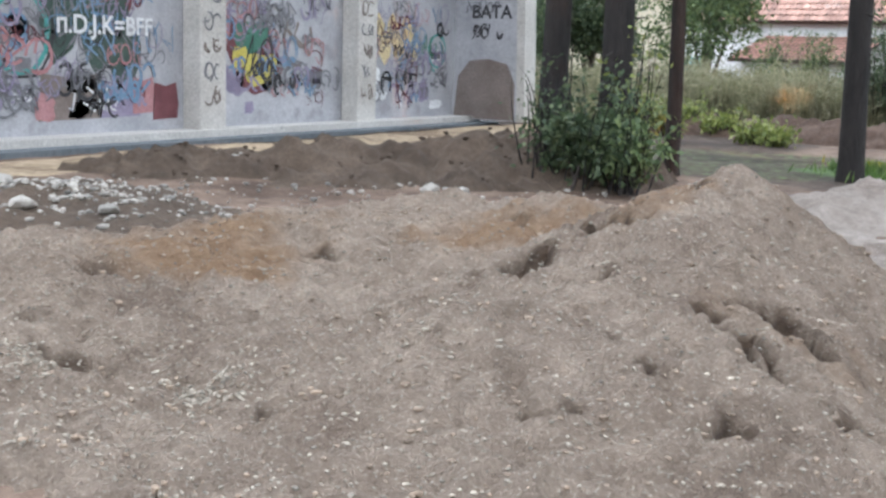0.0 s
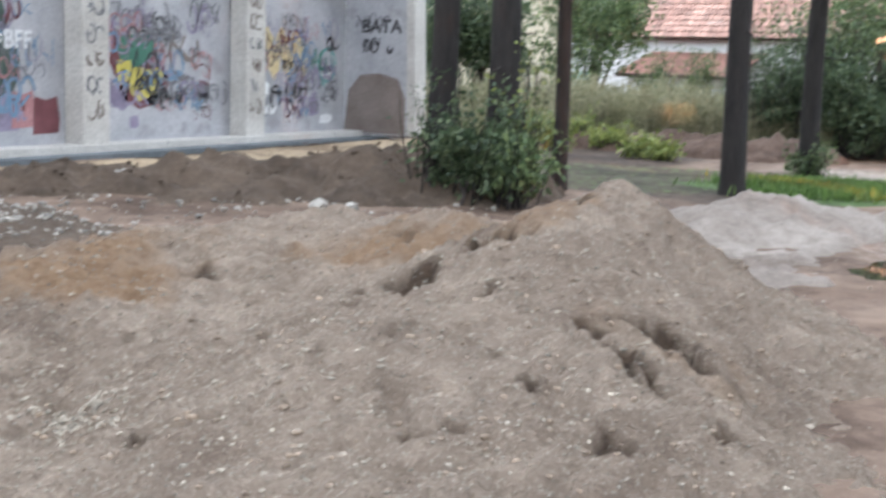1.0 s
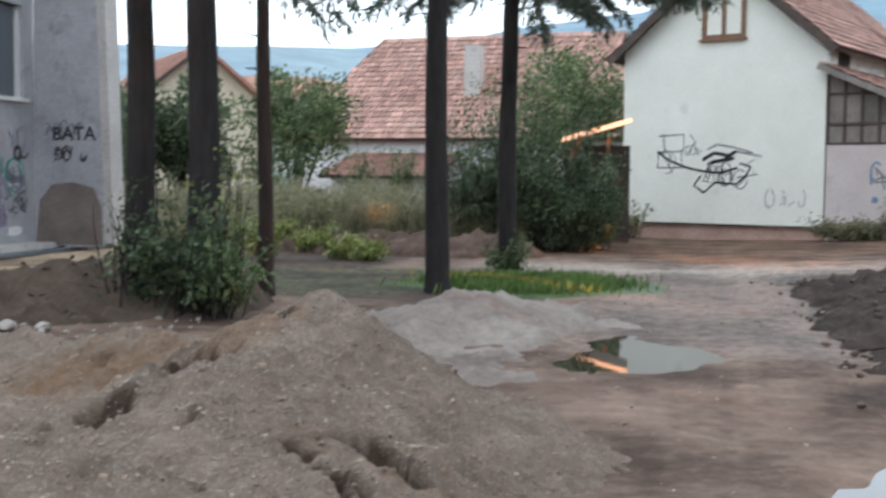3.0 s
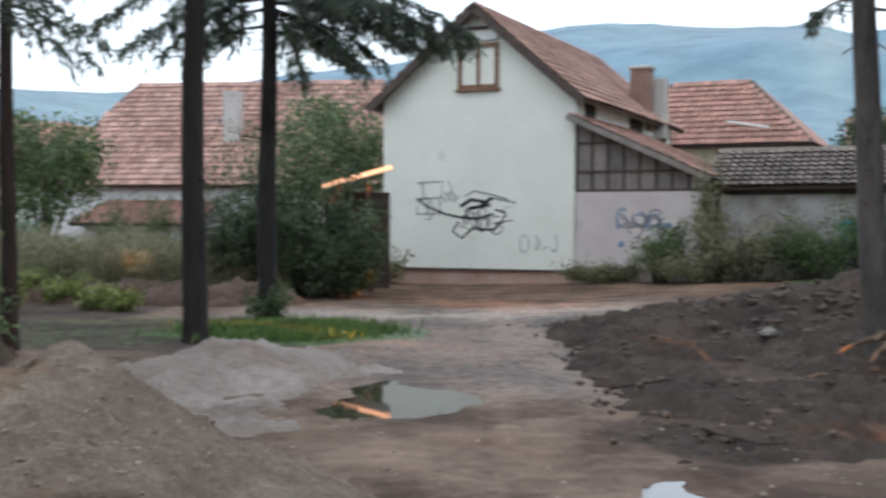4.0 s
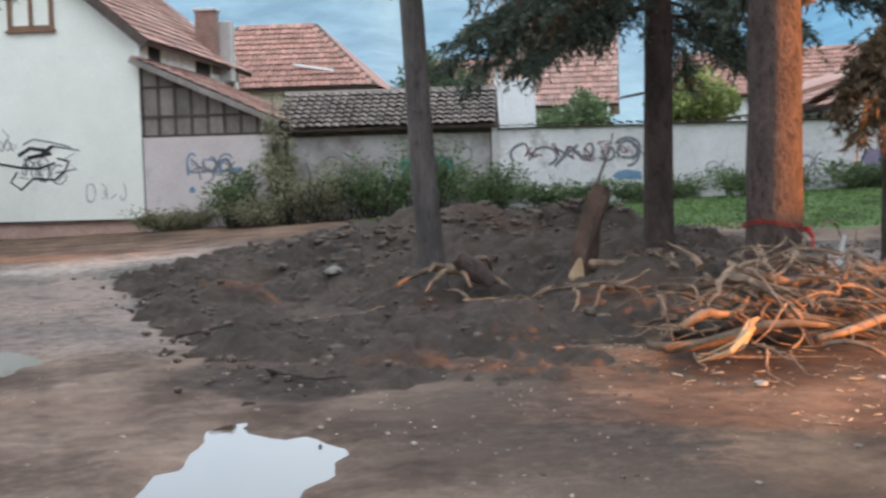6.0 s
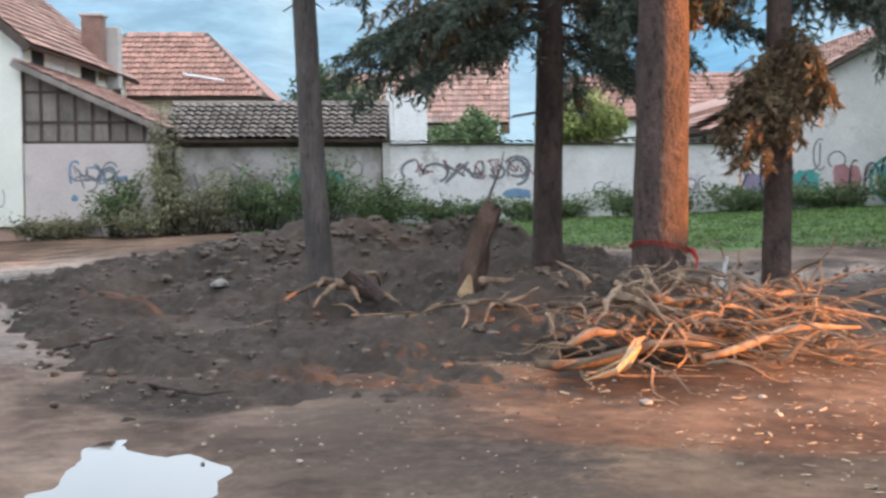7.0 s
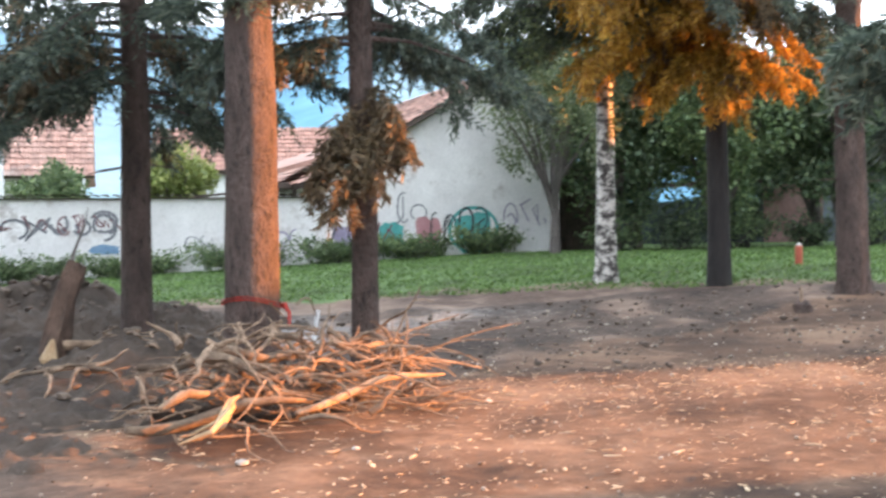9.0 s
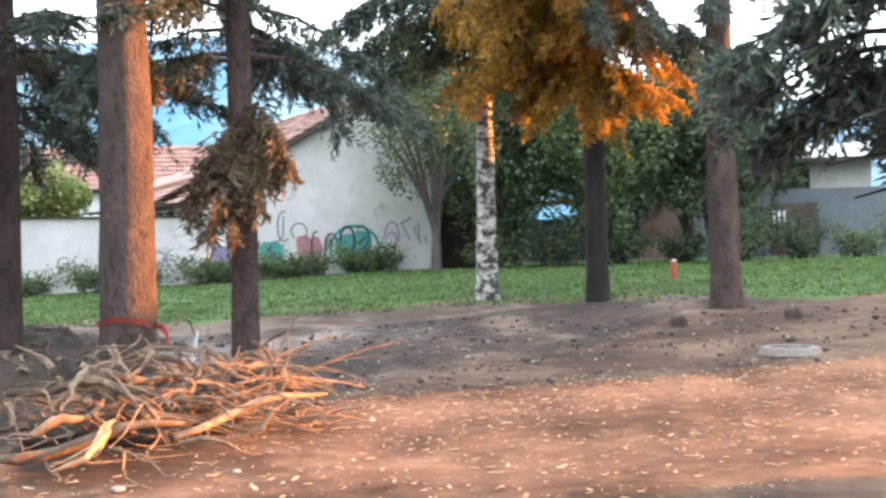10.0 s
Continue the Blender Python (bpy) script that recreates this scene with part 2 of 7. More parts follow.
# Orange of the low sun is put into this needle colour.
M_NEEDLE_SUNLIT = leafy("sunlit_gold_needles", (0.20, 0.105, 0.022), (0.46, 0.25, 0.038), (0.64, 0.40, 0.07), trans=0.5)
M_LEAF = leafy("bush_leaves", (0.062, 0.100, 0.048), (0.125, 0.185, 0.080), (0.24, 0.30, 0.135), trans=0.35)
M_LEAF_DARK = leafy("dark_leaves", (0.045, 0.075, 0.045), (0.090, 0.135, 0.070), (0.175, 0.22, 0.115), trans=0.35)
M_LEAF_DRY = leafy("dry_stalks", (0.17, 0.175, 0.095), (0.30, 0.29, 0.18), (0.46, 0.42, 0.29), trans=0.4)
M_LEAF_LIME = leafy("yellow_green_leaves", (0.13, 0.17, 0.05), (0.24, 0.29, 0.08), (0.38, 0.40, 0.14))
M_LEAF_PALE = leafy("birch_leaves", (0.07, 0.10, 0.045), (0.13, 0.165, 0.08), (0.22, 0.245, 0.13), trans=0.4)
M_GRASS = leafy("grass_blades", (0.062, 0.120, 0.030), (0.115, 0.200, 0.052), (0.19, 0.275, 0.085))
M_CONCRETE = surf("grey_concrete", (0.33, 0.335, 0.36), (0.48, 0.48, 0.505), 0.9, 18, 0.85, 0.25, 0.01, dirt=(1.7, 0.55, (0.29, 0.285, 0.30)), grain=0.5)
M_CONCRETE_L = surf("pale_concrete", (0.46, 0.44, 0.41), (0.60, 0.58, 0.55), 1.2, 25, 0.85, 0.4, 0.01, dirt=(2.4, 0.60, (0.27, 0.26, 0.25)))
M_PLASTER = surf("white_cladding", (0.76, 0.77, 0.68), (0.84, 0.84, 0.76), 0.7, 14, 0.7, 0.06, 0.01, dirt=(0.9, 0.60, (0.66, 0.66, 0.58)), grain=0.16)
M_PINK = surf("pinkish_plaster", (0.54, 0.47, 0.45), (0.66, 0.59, 0.56), 0.8, 16, 0.85, 0.2, 0.01, dirt=(1.2, 0.60, (0.42, 0.37, 0.35)), grain=0.3)
M_WALL = surf("limewashed_wall", (0.58, 0.56, 0.55), (0.76, 0.74, 0.73), 0.8, 14, 0.85, 0.25, 0.02, dirt=(1.1, 0.56, (0.40, 0.36, 0.34)), grain=0.35)
M_WALL_OLD = surf("dirty_peeling_wall", (0.36, 0.33, 0.31), (0.58, 0.55, 0.53), 0.9, 14, 0.9, 0.3, 0.02, dirt=(1.0, 0.50, (0.27, 0.24, 0.22)), grain=0.4)
M_CREAM = surf("cream_plaster", (0.60, 0.54, 0.40), (0.70, 0.64, 0.50), 0.7, 14, 0.8, 0.2, 0.01)
M_BRICKPINK = surf("pink_plinth", (0.42, 0.26, 0.21), (0.55, 0.38, 0.32), 1.2, 16, 0.9, 0.4, 0.01, dirt=(2.0, 0.6, (0.3, 0.22, 0.18)))
M_TILE_RED = surf("red_roof_tile", (0.31, 0.155, 0.118), (0.44, 0.235, 0.180), 0.6, 9, 0.8, 0.3, 0.02, island=0.22, dirt=(0.8, 0.6, (0.30, 0.22, 0.18)))
M_TILE_ROSE = surf("weathered_rose_tile", (0.35, 0.195, 0.155), (0.52, 0.318, 0.258), 0.6, 9, 0.8, 0.3, 0.02, island=0.28, dirt=(0.8, 0.57, (0.33, 0.26, 0.23)))
M_TILE_GREY = surf("mossy_grey_tile", (0.17, 0.14, 0.12), (0.29, 0.245, 0.215), 0.9, 9, 0.85, 0.4, 0.02, island=0.25, dirt=(1.2, 0.56, (0.12, 0.10, 0.08)))
M_WOOD_DARK = surf("dark_timber", (0.050, 0.036, 0.030), (0.11, 0.080, 0.066), 3, 30, 0.8, 0.4, 0.01)
M_WOOD_PANEL = surf("grey_board", (0.17, 0.150, 0.135), (0.27, 0.24, 0.215), 2, 20, 0.85, 0.4, 0.01, stretch=(1, 1, 0.3), objrand=0.2)
M_WOOD_BROWN = surf("brown_timber", (0.15, 0.075, 0.04), (0.27, 0.14, 0.075), 3, 30, 0.6, 0.3, 0.01)
M_WHITE = surf("white_paint", (0.72, 0.72, 0.72), (0.80, 0.80, 0.80), 2, 30, 0.5, 0.1, 0.005)
M_FASCIA = surf("pale_fascia_paint", (0.78, 0.78, 0.76), (0.86, 0.86, 0.84), 2, 30, 0.5, 0.1, 0.005)
M_CURTAIN = surf("cream_curtain", (0.62, 0.58, 0.46), (0.74, 0.70, 0.58), 3, 30, 0.9, 0.2, 0.01, stretch=(8, 8, 0.2))
M_METAL = surf("pale_sheet_metal", (0.60, 0.62, 0.64), (0.72, 0.74, 0.76), 1, 20, 0.4, 0.1, 0.01, metal=0.3)
M_BRICK = surf("chimney_brick", (0.20, 0.12, 0.095), (0.32, 0.20, 0.165), 2, 20, 0.9, 0.5, 0.02)
M_DARK = surf("dark_opening", (0.015, 0.013, 0.012), (0.03, 0.026, 0.024), 2, 20, 0.9, 0.1, 0.01)
M_RED = plain("red_tape", (0.42, 0.035, 0.025), 0.5)
M_REDPOST = surf("rusty_red_paint", (0.35, 0.07, 0.04), (0.5, 0.12, 0.07), 6, 40, 0.6, 0.2, 0.01)
M_TEALWALL = surf("slate_grey_wall", (0.105, 0.125, 0.140), (0.165, 0.185, 0.20), 0.8, 12, 0.85, 0.3, 0.02)
M_ROSEWALL = surf("dusty_rose_wall", (0.20, 0.115, 0.105), (0.29, 0.18, 0.16), 0.8, 12, 0.85, 0.3, 0.02)
M_NETTING = surf("dark_green_sheeting", (0.030, 0.048, 0.045), (0.062, 0.085, 0.080), 1.5, 20, 0.8, 0.3, 0.02)
M_WATER, _n, _l, _b = shader("water")
_b.inputs["Base Color"].default_value = (0.035, 0.030, 0.022, 1)
_b.inputs["Roughness"].default_value, _b.inputs["IOR"].default_value = 0.015, 1.5
_b.inputs["Specular IOR Level"].default_value = 1.0
_t = noise_tex(_n, _l, 9.0, 2, _n.new("ShaderNodeNewGeometry").outputs["Position"])
_p = _n.new("ShaderNodeBump")
_p.inputs["Strength"].default_value, _p.inputs["Distance"].default_value = 0.02, 0.01
_l.new(_t.outputs["Fac"], _p.inputs["Height"])
_l.new(_p.outputs["Normal"], _b.inputs["Normal"])
M_GLASS, _n, _l, _b = shader("window_glass")
_b.inputs["Base Color"].default_value = (0.10, 0.12, 0.14, 1)
_b.inputs["Roughness"].default_value = 0.05
_b.inputs["Specular IOR Level"].default_value = 0.8


# Distant slopes: air haze is put into the base colour and a glow.
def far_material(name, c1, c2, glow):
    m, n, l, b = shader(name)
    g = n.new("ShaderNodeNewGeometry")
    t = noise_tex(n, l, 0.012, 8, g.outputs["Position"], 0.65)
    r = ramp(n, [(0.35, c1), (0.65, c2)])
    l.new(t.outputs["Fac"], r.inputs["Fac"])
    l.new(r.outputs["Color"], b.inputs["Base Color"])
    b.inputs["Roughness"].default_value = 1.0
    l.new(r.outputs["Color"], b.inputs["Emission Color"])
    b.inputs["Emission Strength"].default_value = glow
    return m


# Blue and pale green here carry the painted haze; neither slope is a lamp.
M_HILL = far_material("wooded_hill_haze_glow", (0.050, 0.135, 0.205), (0.085, 0.200, 0.285), 0.42)
M_HILL_NEAR = far_material("green_slope_haze_glow", (0.11, 0.19, 0.17), (0.18, 0.27, 0.24), 0.3)
M_TAG = {
    "black": surf("black_spray", (0.020, 0.020, 0.024), (0.05, 0.05, 0.055), 4, 30, 0.7, 0),
    "grey": surf("grey_spray", (0.14, 0.14, 0.155), (0.22, 0.22, 0.24), 4, 30, 0.7, 0),
    "green": surf("dark_green_spray", (0.035, 0.065, 0.055), (0.065, 0.105, 0.085), 3, 30, 0.7, 0),
    "bright": surf("green_spray", (0.04, 0.15, 0.11), (0.08, 0.22, 0.16), 3, 30, 0.7, 0),
    "yellow": surf("yellow_spray", (0.50, 0.42, 0.08), (0.62, 0.54, 0.14), 3, 30, 0.7, 0),
    "peach": surf("peach_spray", (0.55, 0.43, 0.22), (0.66, 0.54, 0.33), 3, 30, 0.7, 0),
    "maroon": surf("maroon_spray", (0.12, 0.035, 0.045), (0.20, 0.07, 0.08), 3, 30, 0.7, 0),
    "rose": surf("rose_spray", (0.36, 0.16, 0.17), (0.46, 0.24, 0.25), 3, 30, 0.7, 0),
    "brown": surf("brown_spray", (0.17, 0.135, 0.12), (0.24, 0.20, 0.18), 2, 20, 0.8, 0),
    "blue": surf("blue_spray", (0.12, 0.22, 0.34), (0.20, 0.31, 0.44), 3, 30, 0.7, 0),
    "teal": surf("teal_spray", (0.05, 0.28, 0.26), (0.10, 0.38, 0.35), 3, 30, 0.7, 0),
    "white": surf("white_spray", (0.66, 0.67, 0.68), (0.74, 0.75, 0.76), 3, 30, 0.7, 0),
    "violet": surf("violet_spray", (0.22, 0.19, 0.28), (0.32, 0.28, 0.38), 3, 30, 0.7, 0),
}


# ---- building blocks ----
def link(name, bm, material, parent=None, smooth=False):
    me = bpy.data.meshes.new(name)
    bm.to_mesh(me)
    bm.free()
    me.materials.append(material)
    if smooth:
        me.polygons.foreach_set("use_smooth", [True] * len(me.polygons))
    ob = new(name, me)
    ob.parent = parent
    return ob


def part(name, bm, material, parent, label="", smooth=False):
    ob = link(name, bm, material, parent, smooth)
    return tagged(ob, label) if label else ob


def from_arrays(name, verts, faces, material, parent=None, smooth=False):
    me = bpy.data.meshes.new(name)
    me.from_pydata(verts.tolist() if hasattr(verts, "tolist") else verts, [], faces.tolist() if hasattr(faces, "tolist") else faces)
    me.materials.append(material)
    if smooth:
        me.polygons.foreach_set("use_smooth", [True] * len(me.polygons))
    ob = new(name, me)
    ob.parent = parent
    return ob


def thing(name, m, label, category, group="", kind=""):
    ob = new(name)
    ob.empty_display_size = 0.2
    ob.matrix_world = m
    return tagged(ob, label, category, group, kind)


def box(bm, x0, x1, y0, y1, z0, z1):
    v = [bm.verts.new(c) for c in ((x0, y0, z0), (x1, y0, z0), (x1, y1, z0), (x0, y1, z0), (x0, y0, z1), (x1, y0, z1), (x1, y1, z1), (x0, y1, z1))]
    for f in ((3, 2, 1, 0), (4, 5, 6, 7), (0, 1, 5, 4), (1, 2, 6, 5), (2, 3, 7, 6), (3, 0, 4, 7)):
        bm.faces.new([v[i] for i in f])
    return bm


def boxed(x0, x1, y0, y1, z0, z1, bevel=0.0):
    bm = box(bmesh.new(), x0, x1, y0, y1, z0, z1)
    if bevel:
        bmesh.ops.bevel(bm, geom=bm.edges[:], offset=bevel, segments=1, affect="EDGES")
    return bm


def prism(bm, outline, y0, y1):
    """An outline of (x, z) drawn out from y0 to y1."""
    a = [bm.verts.new((x, y0, z)) for x, z in outline]
    b = [bm.verts.new((x, y1, z)) for x, z in outline]
    bm.faces.new(a)
    bm.faces.new(b[::-1])
    k = len(a)
    for i in range(k):
        bm.faces.new((a[i], b[i], b[(i + 1) % k], a[(i + 1) % k]))
    bmesh.ops.recalc_face_normals(bm, faces=bm.faces[:])
    return bm


def tube(bm, points, radii, sides=8, rough=0.0, seed=0, flare=None):
    """A tapered tube along points, closed at both ends."""
    rnd = random.Random(seed)
    rings = []
    pts = [Vector(p) for p in points]
    for i, p in enumerate(pts):
        d = (pts[min(i + 1, len(pts) - 1)] - pts[max(i - 1, 0)]).normalized()
        side = d.cross(Vector((0.31, 0.95, 0.05)))
        side.normalize()
        up = d.cross(side)
        ring = []
        for k in range(sides):
            a = 2 * math.pi * k / sides
            r = radii[i] * (1 + rough * rnd.uniform(-1, 1))
            if flare:
                r *= 1 + flare[0] * math.exp(-i * flare[1]) * (0.55 + 0.45 * math.sin(a * flare[2] + seed))
            ring.append(bm.verts.new(p + side * math.cos(a) * r + up * math.sin(a) * r))
        rings.append(ring)
    for a, b in zip(rings, rings[1:]):
        for k in range(sides):
            bm.faces.new((a[k], a[(k + 1) % sides], b[(k + 1) % sides], b[k]))
    bm.faces.new(rings[0][::-1])
    bm.faces.new(rings[-1])
    return bm


def smoothstep(a, b, v):
    t = np.clip((v - a) / (b - a), 0, 1)
    return t * t * (3 - 2 * t)


def fbm(x, y, scale, octaves=4, seed=0.0, gain=0.5):
    """Smooth noise, about -1 to 1, over arrays."""
    out = np.zeros_like(x, dtype=float)
    flat = out.ravel()
    xs, ys = np.ravel(x) * scale, np.ravel(y) * scale
    for i in range(flat.size):
        v, amp, f = 0.0, 1.0, 1.0
        for _ in range(octaves):
            v += amp * noise.noise((xs[i] * f + seed, ys[i] * f - seed, seed * 0.7))
            amp *= gain
            f *= 2.1
        flat[i] = v
    return flat.reshape(x.shape)


def rise(x, y):
    """The lie of the land: flat, rising gently towards the garden walls and levelling out behind."""
    return 0.04 * np.minimum(np.maximum(x, 0), 20 + 0.18 * np.maximum(x, 0)) * smoothstep(10, 26, np.hypot(x, y))


def land(x, y):
    return float(rise(np.array(float(x)), np.array(float(y))))


PUDDLES = [(-0.68, 11.35, 0.72, 1.32, 0.05), (1.08, 6.35, 0.52, 1.15, -0.25)]


def puddle_dip(x, y):
    d = np.zeros_like(x)
    for cx, cy, rx, ry, tilt in PUDDLES:
        c, s = math.cos(tilt), math.sin(tilt)
        u, v = (x - cx) * c + (y - cy) * s, -(x - cx) * s + (y - cy) * c
        u = u + rx * (0.16 * np.sin(v * 4.1 / ry + 3 * cx) + 0.09 * np.sin(v * 9.7 / ry + u * 6 / rx))
        v = v + ry * (0.12 * np.sin(u * 5.3 / rx + cy) + 0.07 * np.sin(u * 12.1 / rx + v * 5 / ry))
        d = d + 0.075 * np.exp(-((u / rx) ** 2 + (v / ry) ** 2) ** 1.3)
    return d


def axis(lo, hi, fine_lo, fine_hi, step, grow=1.16, first=None):
    mid = list(np.arange(fine_lo, fine_hi + 1e-6, step))
    up, d = [], first or step
    v = mid[-1]
    while v < hi:
        d *= grow
        v += d
        up.append(v)
    down, d = [], first or step
    v = mid[0]
    while v > lo:
        d *= grow
        v -= d
        down.append(v)
    return np.array(down[::-1] + mid + up)


# ---- ground ----
gx, gy = axis(-2600, 2600, -13.5, 14.0, 0.14), axis(-2600, 2600, 2.0, 22.0, 0.14)
GX, GY = np.meshgrid(gx, gy)
GR = np.hypot(GX, GY)
near = 1 - smoothstep(30, 70, GR)
gn = fbm(GX, GY, 0.55, 3, 3.1) * 0.035 + fbm(GX, GY, 3.2, 3, 8.4) * 0.016
GZ = rise(np.minimum(GX, 60), GY) + gn * near - 0.02 * near
for cx, cy, rx, ry, tilt in PUDDLES:
    brim = np.exp(-(((GX - cx) / (rx * 1.9)) ** 2 + ((GY - cy) / (ry * 1.9)) ** 2) ** 2)
    GZ = GZ * (1 - brim) + 0.3 * gn * brim
GZ = GZ - puddle_dip(GX, GY)
gaz = np.degrees(np.arctan2(GX, GY))
wob = fbm(GX, GY, 0.35, 3, 5.5)
z_grass = smoothstep(21.6, 22.8, GR + wob * 1.2) * smoothstep(14, 20, gaz + wob * 3)
z_grass = np.maximum(z_grass, 1 - smoothstep(0.75, 1.15, np.hypot((GX + 2.7) / 2.1, (GY - 18.3) / 1.9) + wob * 0.3))
z_grass = np.maximum(z_grass, 0.45 * (1 - smoothstep(0.7, 1.2, np.hypot((GX + 5.5) / 3.6, (GY - 19) / 3.6) + wob * 0.3)))
z_grass = np.maximum(z_grass, smoothstep(60, 90, GR))
z_dark = smoothstep(0.8, 1.7, GX + wob * 0.6) * smoothstep(7.6, 9.5, GY + GX * 0.25 + wob) * (1 - smoothstep(21, 24, GR))
z_dark = z_dark * (1 - smoothstep(8.5, 11.5, GX + wob))
z_dark = np.maximum(z_dark, 0.9 * smoothstep(-1.2, -3.2, GX + wob) * smoothstep(14.6, 16.2, GY + wob) * (1 - smoothstep(20.5, 22.5, GY + wob)))
z_dark = np.maximum(z_dark, 0.9 * smoothstep(-5, -7, GX + 0 * GY) * smoothstep(14, 16, GY) * (1 - smoothstep(36, 40, GY)))
# Shade put into the colour where the sunlit ground came out too bright.
z_dark = np.maximum(z_dark, 0.72 * np.exp(-(((GX - 3.6) / 2.3) ** 2 + ((GY - 7.2) / 2.0) ** 2)))
z_red = smoothstep(2.2, 4.5, GX + wob) * (1 - smoothstep(8.6, 10.5, GY + wob)) * (1 - smoothstep(20, 24, GR))
z_red = np.maximum(z_red, 0.8 * smoothstep(24.5, 26.5, GY + wob * 2) * (1 - smoothstep(8, 11, GX)) * smoothstep(-9, -6, GX) * (1 - smoothstep(37, 42, GY)))
# Dark blotches put into the colour for shaded relief beyond the sunlit band.
sl = 0.574 * GX + 0.819 * GY
z_dark = np.maximum(z_dark, (0.76 + 0.9 * fbm(GX, GY, 0.9, 3, 15.2)) * smoothstep(7.5, 9.5, GX) * smoothstep(12.6, 13.6, sl) * (1 - smoothstep(19, 21, sl)))
# Wider painted dimming of the same sunlit ground: less red, more dark.
sun_dimming = np.exp(-(((GX - 3.9) / 2.7) ** 2 + ((GY - 6.6) / 2.6) ** 2) ** 1.5)
z_red = z_red * (1 - 0.35 * sun_dimming)
z_dark = np.maximum(z_dark, 0.72 * sun_dimming)
z_tan = smoothstep(-13.6, -13.2, GX) * (1 - smoothstep(-12.0, -11.3, GX + wob * 0.5)) * smoothstep(2, 5, GY) * (1 - smoothstep(24, 27, GY))
z_pale = np.exp(-((GY - 22.6 - GX * 0.05) / 1.9) ** 2) * smoothstep(-5.5, -3, GX) * (1 - smoothstep(1.5, 4.5, GX + wob))
z_pale = np.maximum(z_pale, 0.22 * np.exp(-(((GX - 0.1) / 1.3) ** 2 + ((GY - 6.8) / 3.2) ** 2)))
z_wet = 0.8 * smoothstep(9, 12, GY) * (1 - smoothstep(21, 24, GY)) * smoothstep(-3, -1, GX) * (1 - smoothstep(1.5, 3, GX)) * 0.75
z_wet = np.maximum(z_wet, (0.60 + 0.5 * wob) * np.exp(-(((GX - 11.5) / 4.5) ** 2 + ((GY - 13.8) / 2.6) ** 2)))
ny, nx = GX.shape
idx = np.arange(nx * ny).reshape(ny, nx)
quads = np.stack([idx[:-1, :-1], idx[:-1, 1:], idx[1:, 1:], idx[1:, :-1]], -1).reshape(-1, 4)
ground = from_arrays("ground", np.stack([GX, GY, GZ], -1).reshape(-1, 3), quads, M_GROUND, smooth=True)
tagged(ground, "trodden brown mud and gravel with grassy edges", "ground", kind="structure")
for nm, chans in (("zone", (z_grass, z_dark, z_wet)), ("zone_b", (z_red, z_tan, z_pale))):
    lay = ground.data.color_attributes.new(nm, "FLOAT_COLOR", "POINT")
    rgba = np.ones((nx * ny, 4))
    for c, ch in enumerate(chans):
        rgba[:, c] = np.clip(ch, 0, 1).ravel()
    lay.data.foreach_set("color", rgba.ravel())

for cx, cy, rx, ry, tilt in PUDDLES:
    bm = bmesh.new()
    ring = [bm.verts.new((math.cos(a) * rx * 1.5, math.sin(a) * ry * 1.5, 0)) for a in np.linspace(0, 2 * math.pi, 40, endpoint=False)]
    bm.faces.new(ring)
    pud = link("puddle", bm, M_WATER)
    pud.matrix_world = pose(cx, cy, -0.032, 0, 0, math.degrees(tilt))
    tagged(pud, "still shallow puddle mirroring the sky and house", "puddle", "puddles")


# ---- heaps ----
def cone(x, y, cx, cy, h, left, right, front, back, soft=0.35):
    """A heap with its own slope to each side."""
    dx, dy = x - cx, y - cy
    sx, sy = np.where(dx > 0, right, left), np.where(dy > 0, back, front)
    return h + soft * 0.3 - np.sqrt((dx * sx) ** 2 + (dy * sy) ** 2 + (soft * 0.3) ** 2)


def ridge(x, y, a, b, ha, hb, slope, soft=0.12):
    """A ridge from a to b."""
    ax, ay = a
    ux, uy = b[0] - ax, b[1] - ay
    k = np.clip(((x - ax) * ux + (y - ay) * uy) / (ux * ux + uy * uy), 0, 1)
    d = np.hypot(x - ax - k * ux, y - ay - k * uy)
    return ha + (hb - ha) * k + soft - np.sqrt((d * slope) ** 2 + soft ** 2)


def smax(a, b, k=0.12):
    return np.maximum(a, b) + np.maximum(k - np.abs(a - b), 0) ** 2 / (4 * k)


def height_sheet(name, x0, x1, y0, y1, step, fn, material, label, category, zones=None):
    """A loose heap on the ground, cut off where it runs out."""
    xs, ys = np.arange(x0, x1 + step / 2, step), np.arange(y0, y1 + step / 2, step)
    X, Y = np.meshgrid(xs, ys)
    H = fn(X, Y)
    rim = np.minimum.reduce([X - x0, x1 - X, Y - y0, y1 - Y])
    H = H - 0.4 * (1 - smoothstep(0.0, 0.7, rim + fbm(X, Y, 1.2, 2, 9.0) * 0.3))
    Z = rise(X, Y) + np.maximum(H, -0.12)
    n1, n0 = X.shape
    ids = np.arange(n0 * n1).reshape(n1, n0)
    q = np.stack([ids[:-1, :-1], ids[:-1, 1:], ids[1:, 1:], ids[1:, :-1]], -1)
    keep = np.maximum.reduce([H[:-1, :-1], H[:-1, 1:], H[1:, 1:], H[1:, :-1]]) > -0.09
    q = q[keep]
    used = np.unique(q)
    remap = -np.ones(n0 * n1, int)
    remap[used] = np.arange(len(used))
    V = np.stack([X, Y, Z], -1).reshape(-1, 3)[used]
    ob = from_arrays(name, V, remap[q], material, smooth=True)
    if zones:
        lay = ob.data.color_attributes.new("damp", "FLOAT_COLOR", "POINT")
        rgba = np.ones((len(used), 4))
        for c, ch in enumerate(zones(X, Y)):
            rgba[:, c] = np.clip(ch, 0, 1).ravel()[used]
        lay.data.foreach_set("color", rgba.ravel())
    return tagged(ob, label, category)


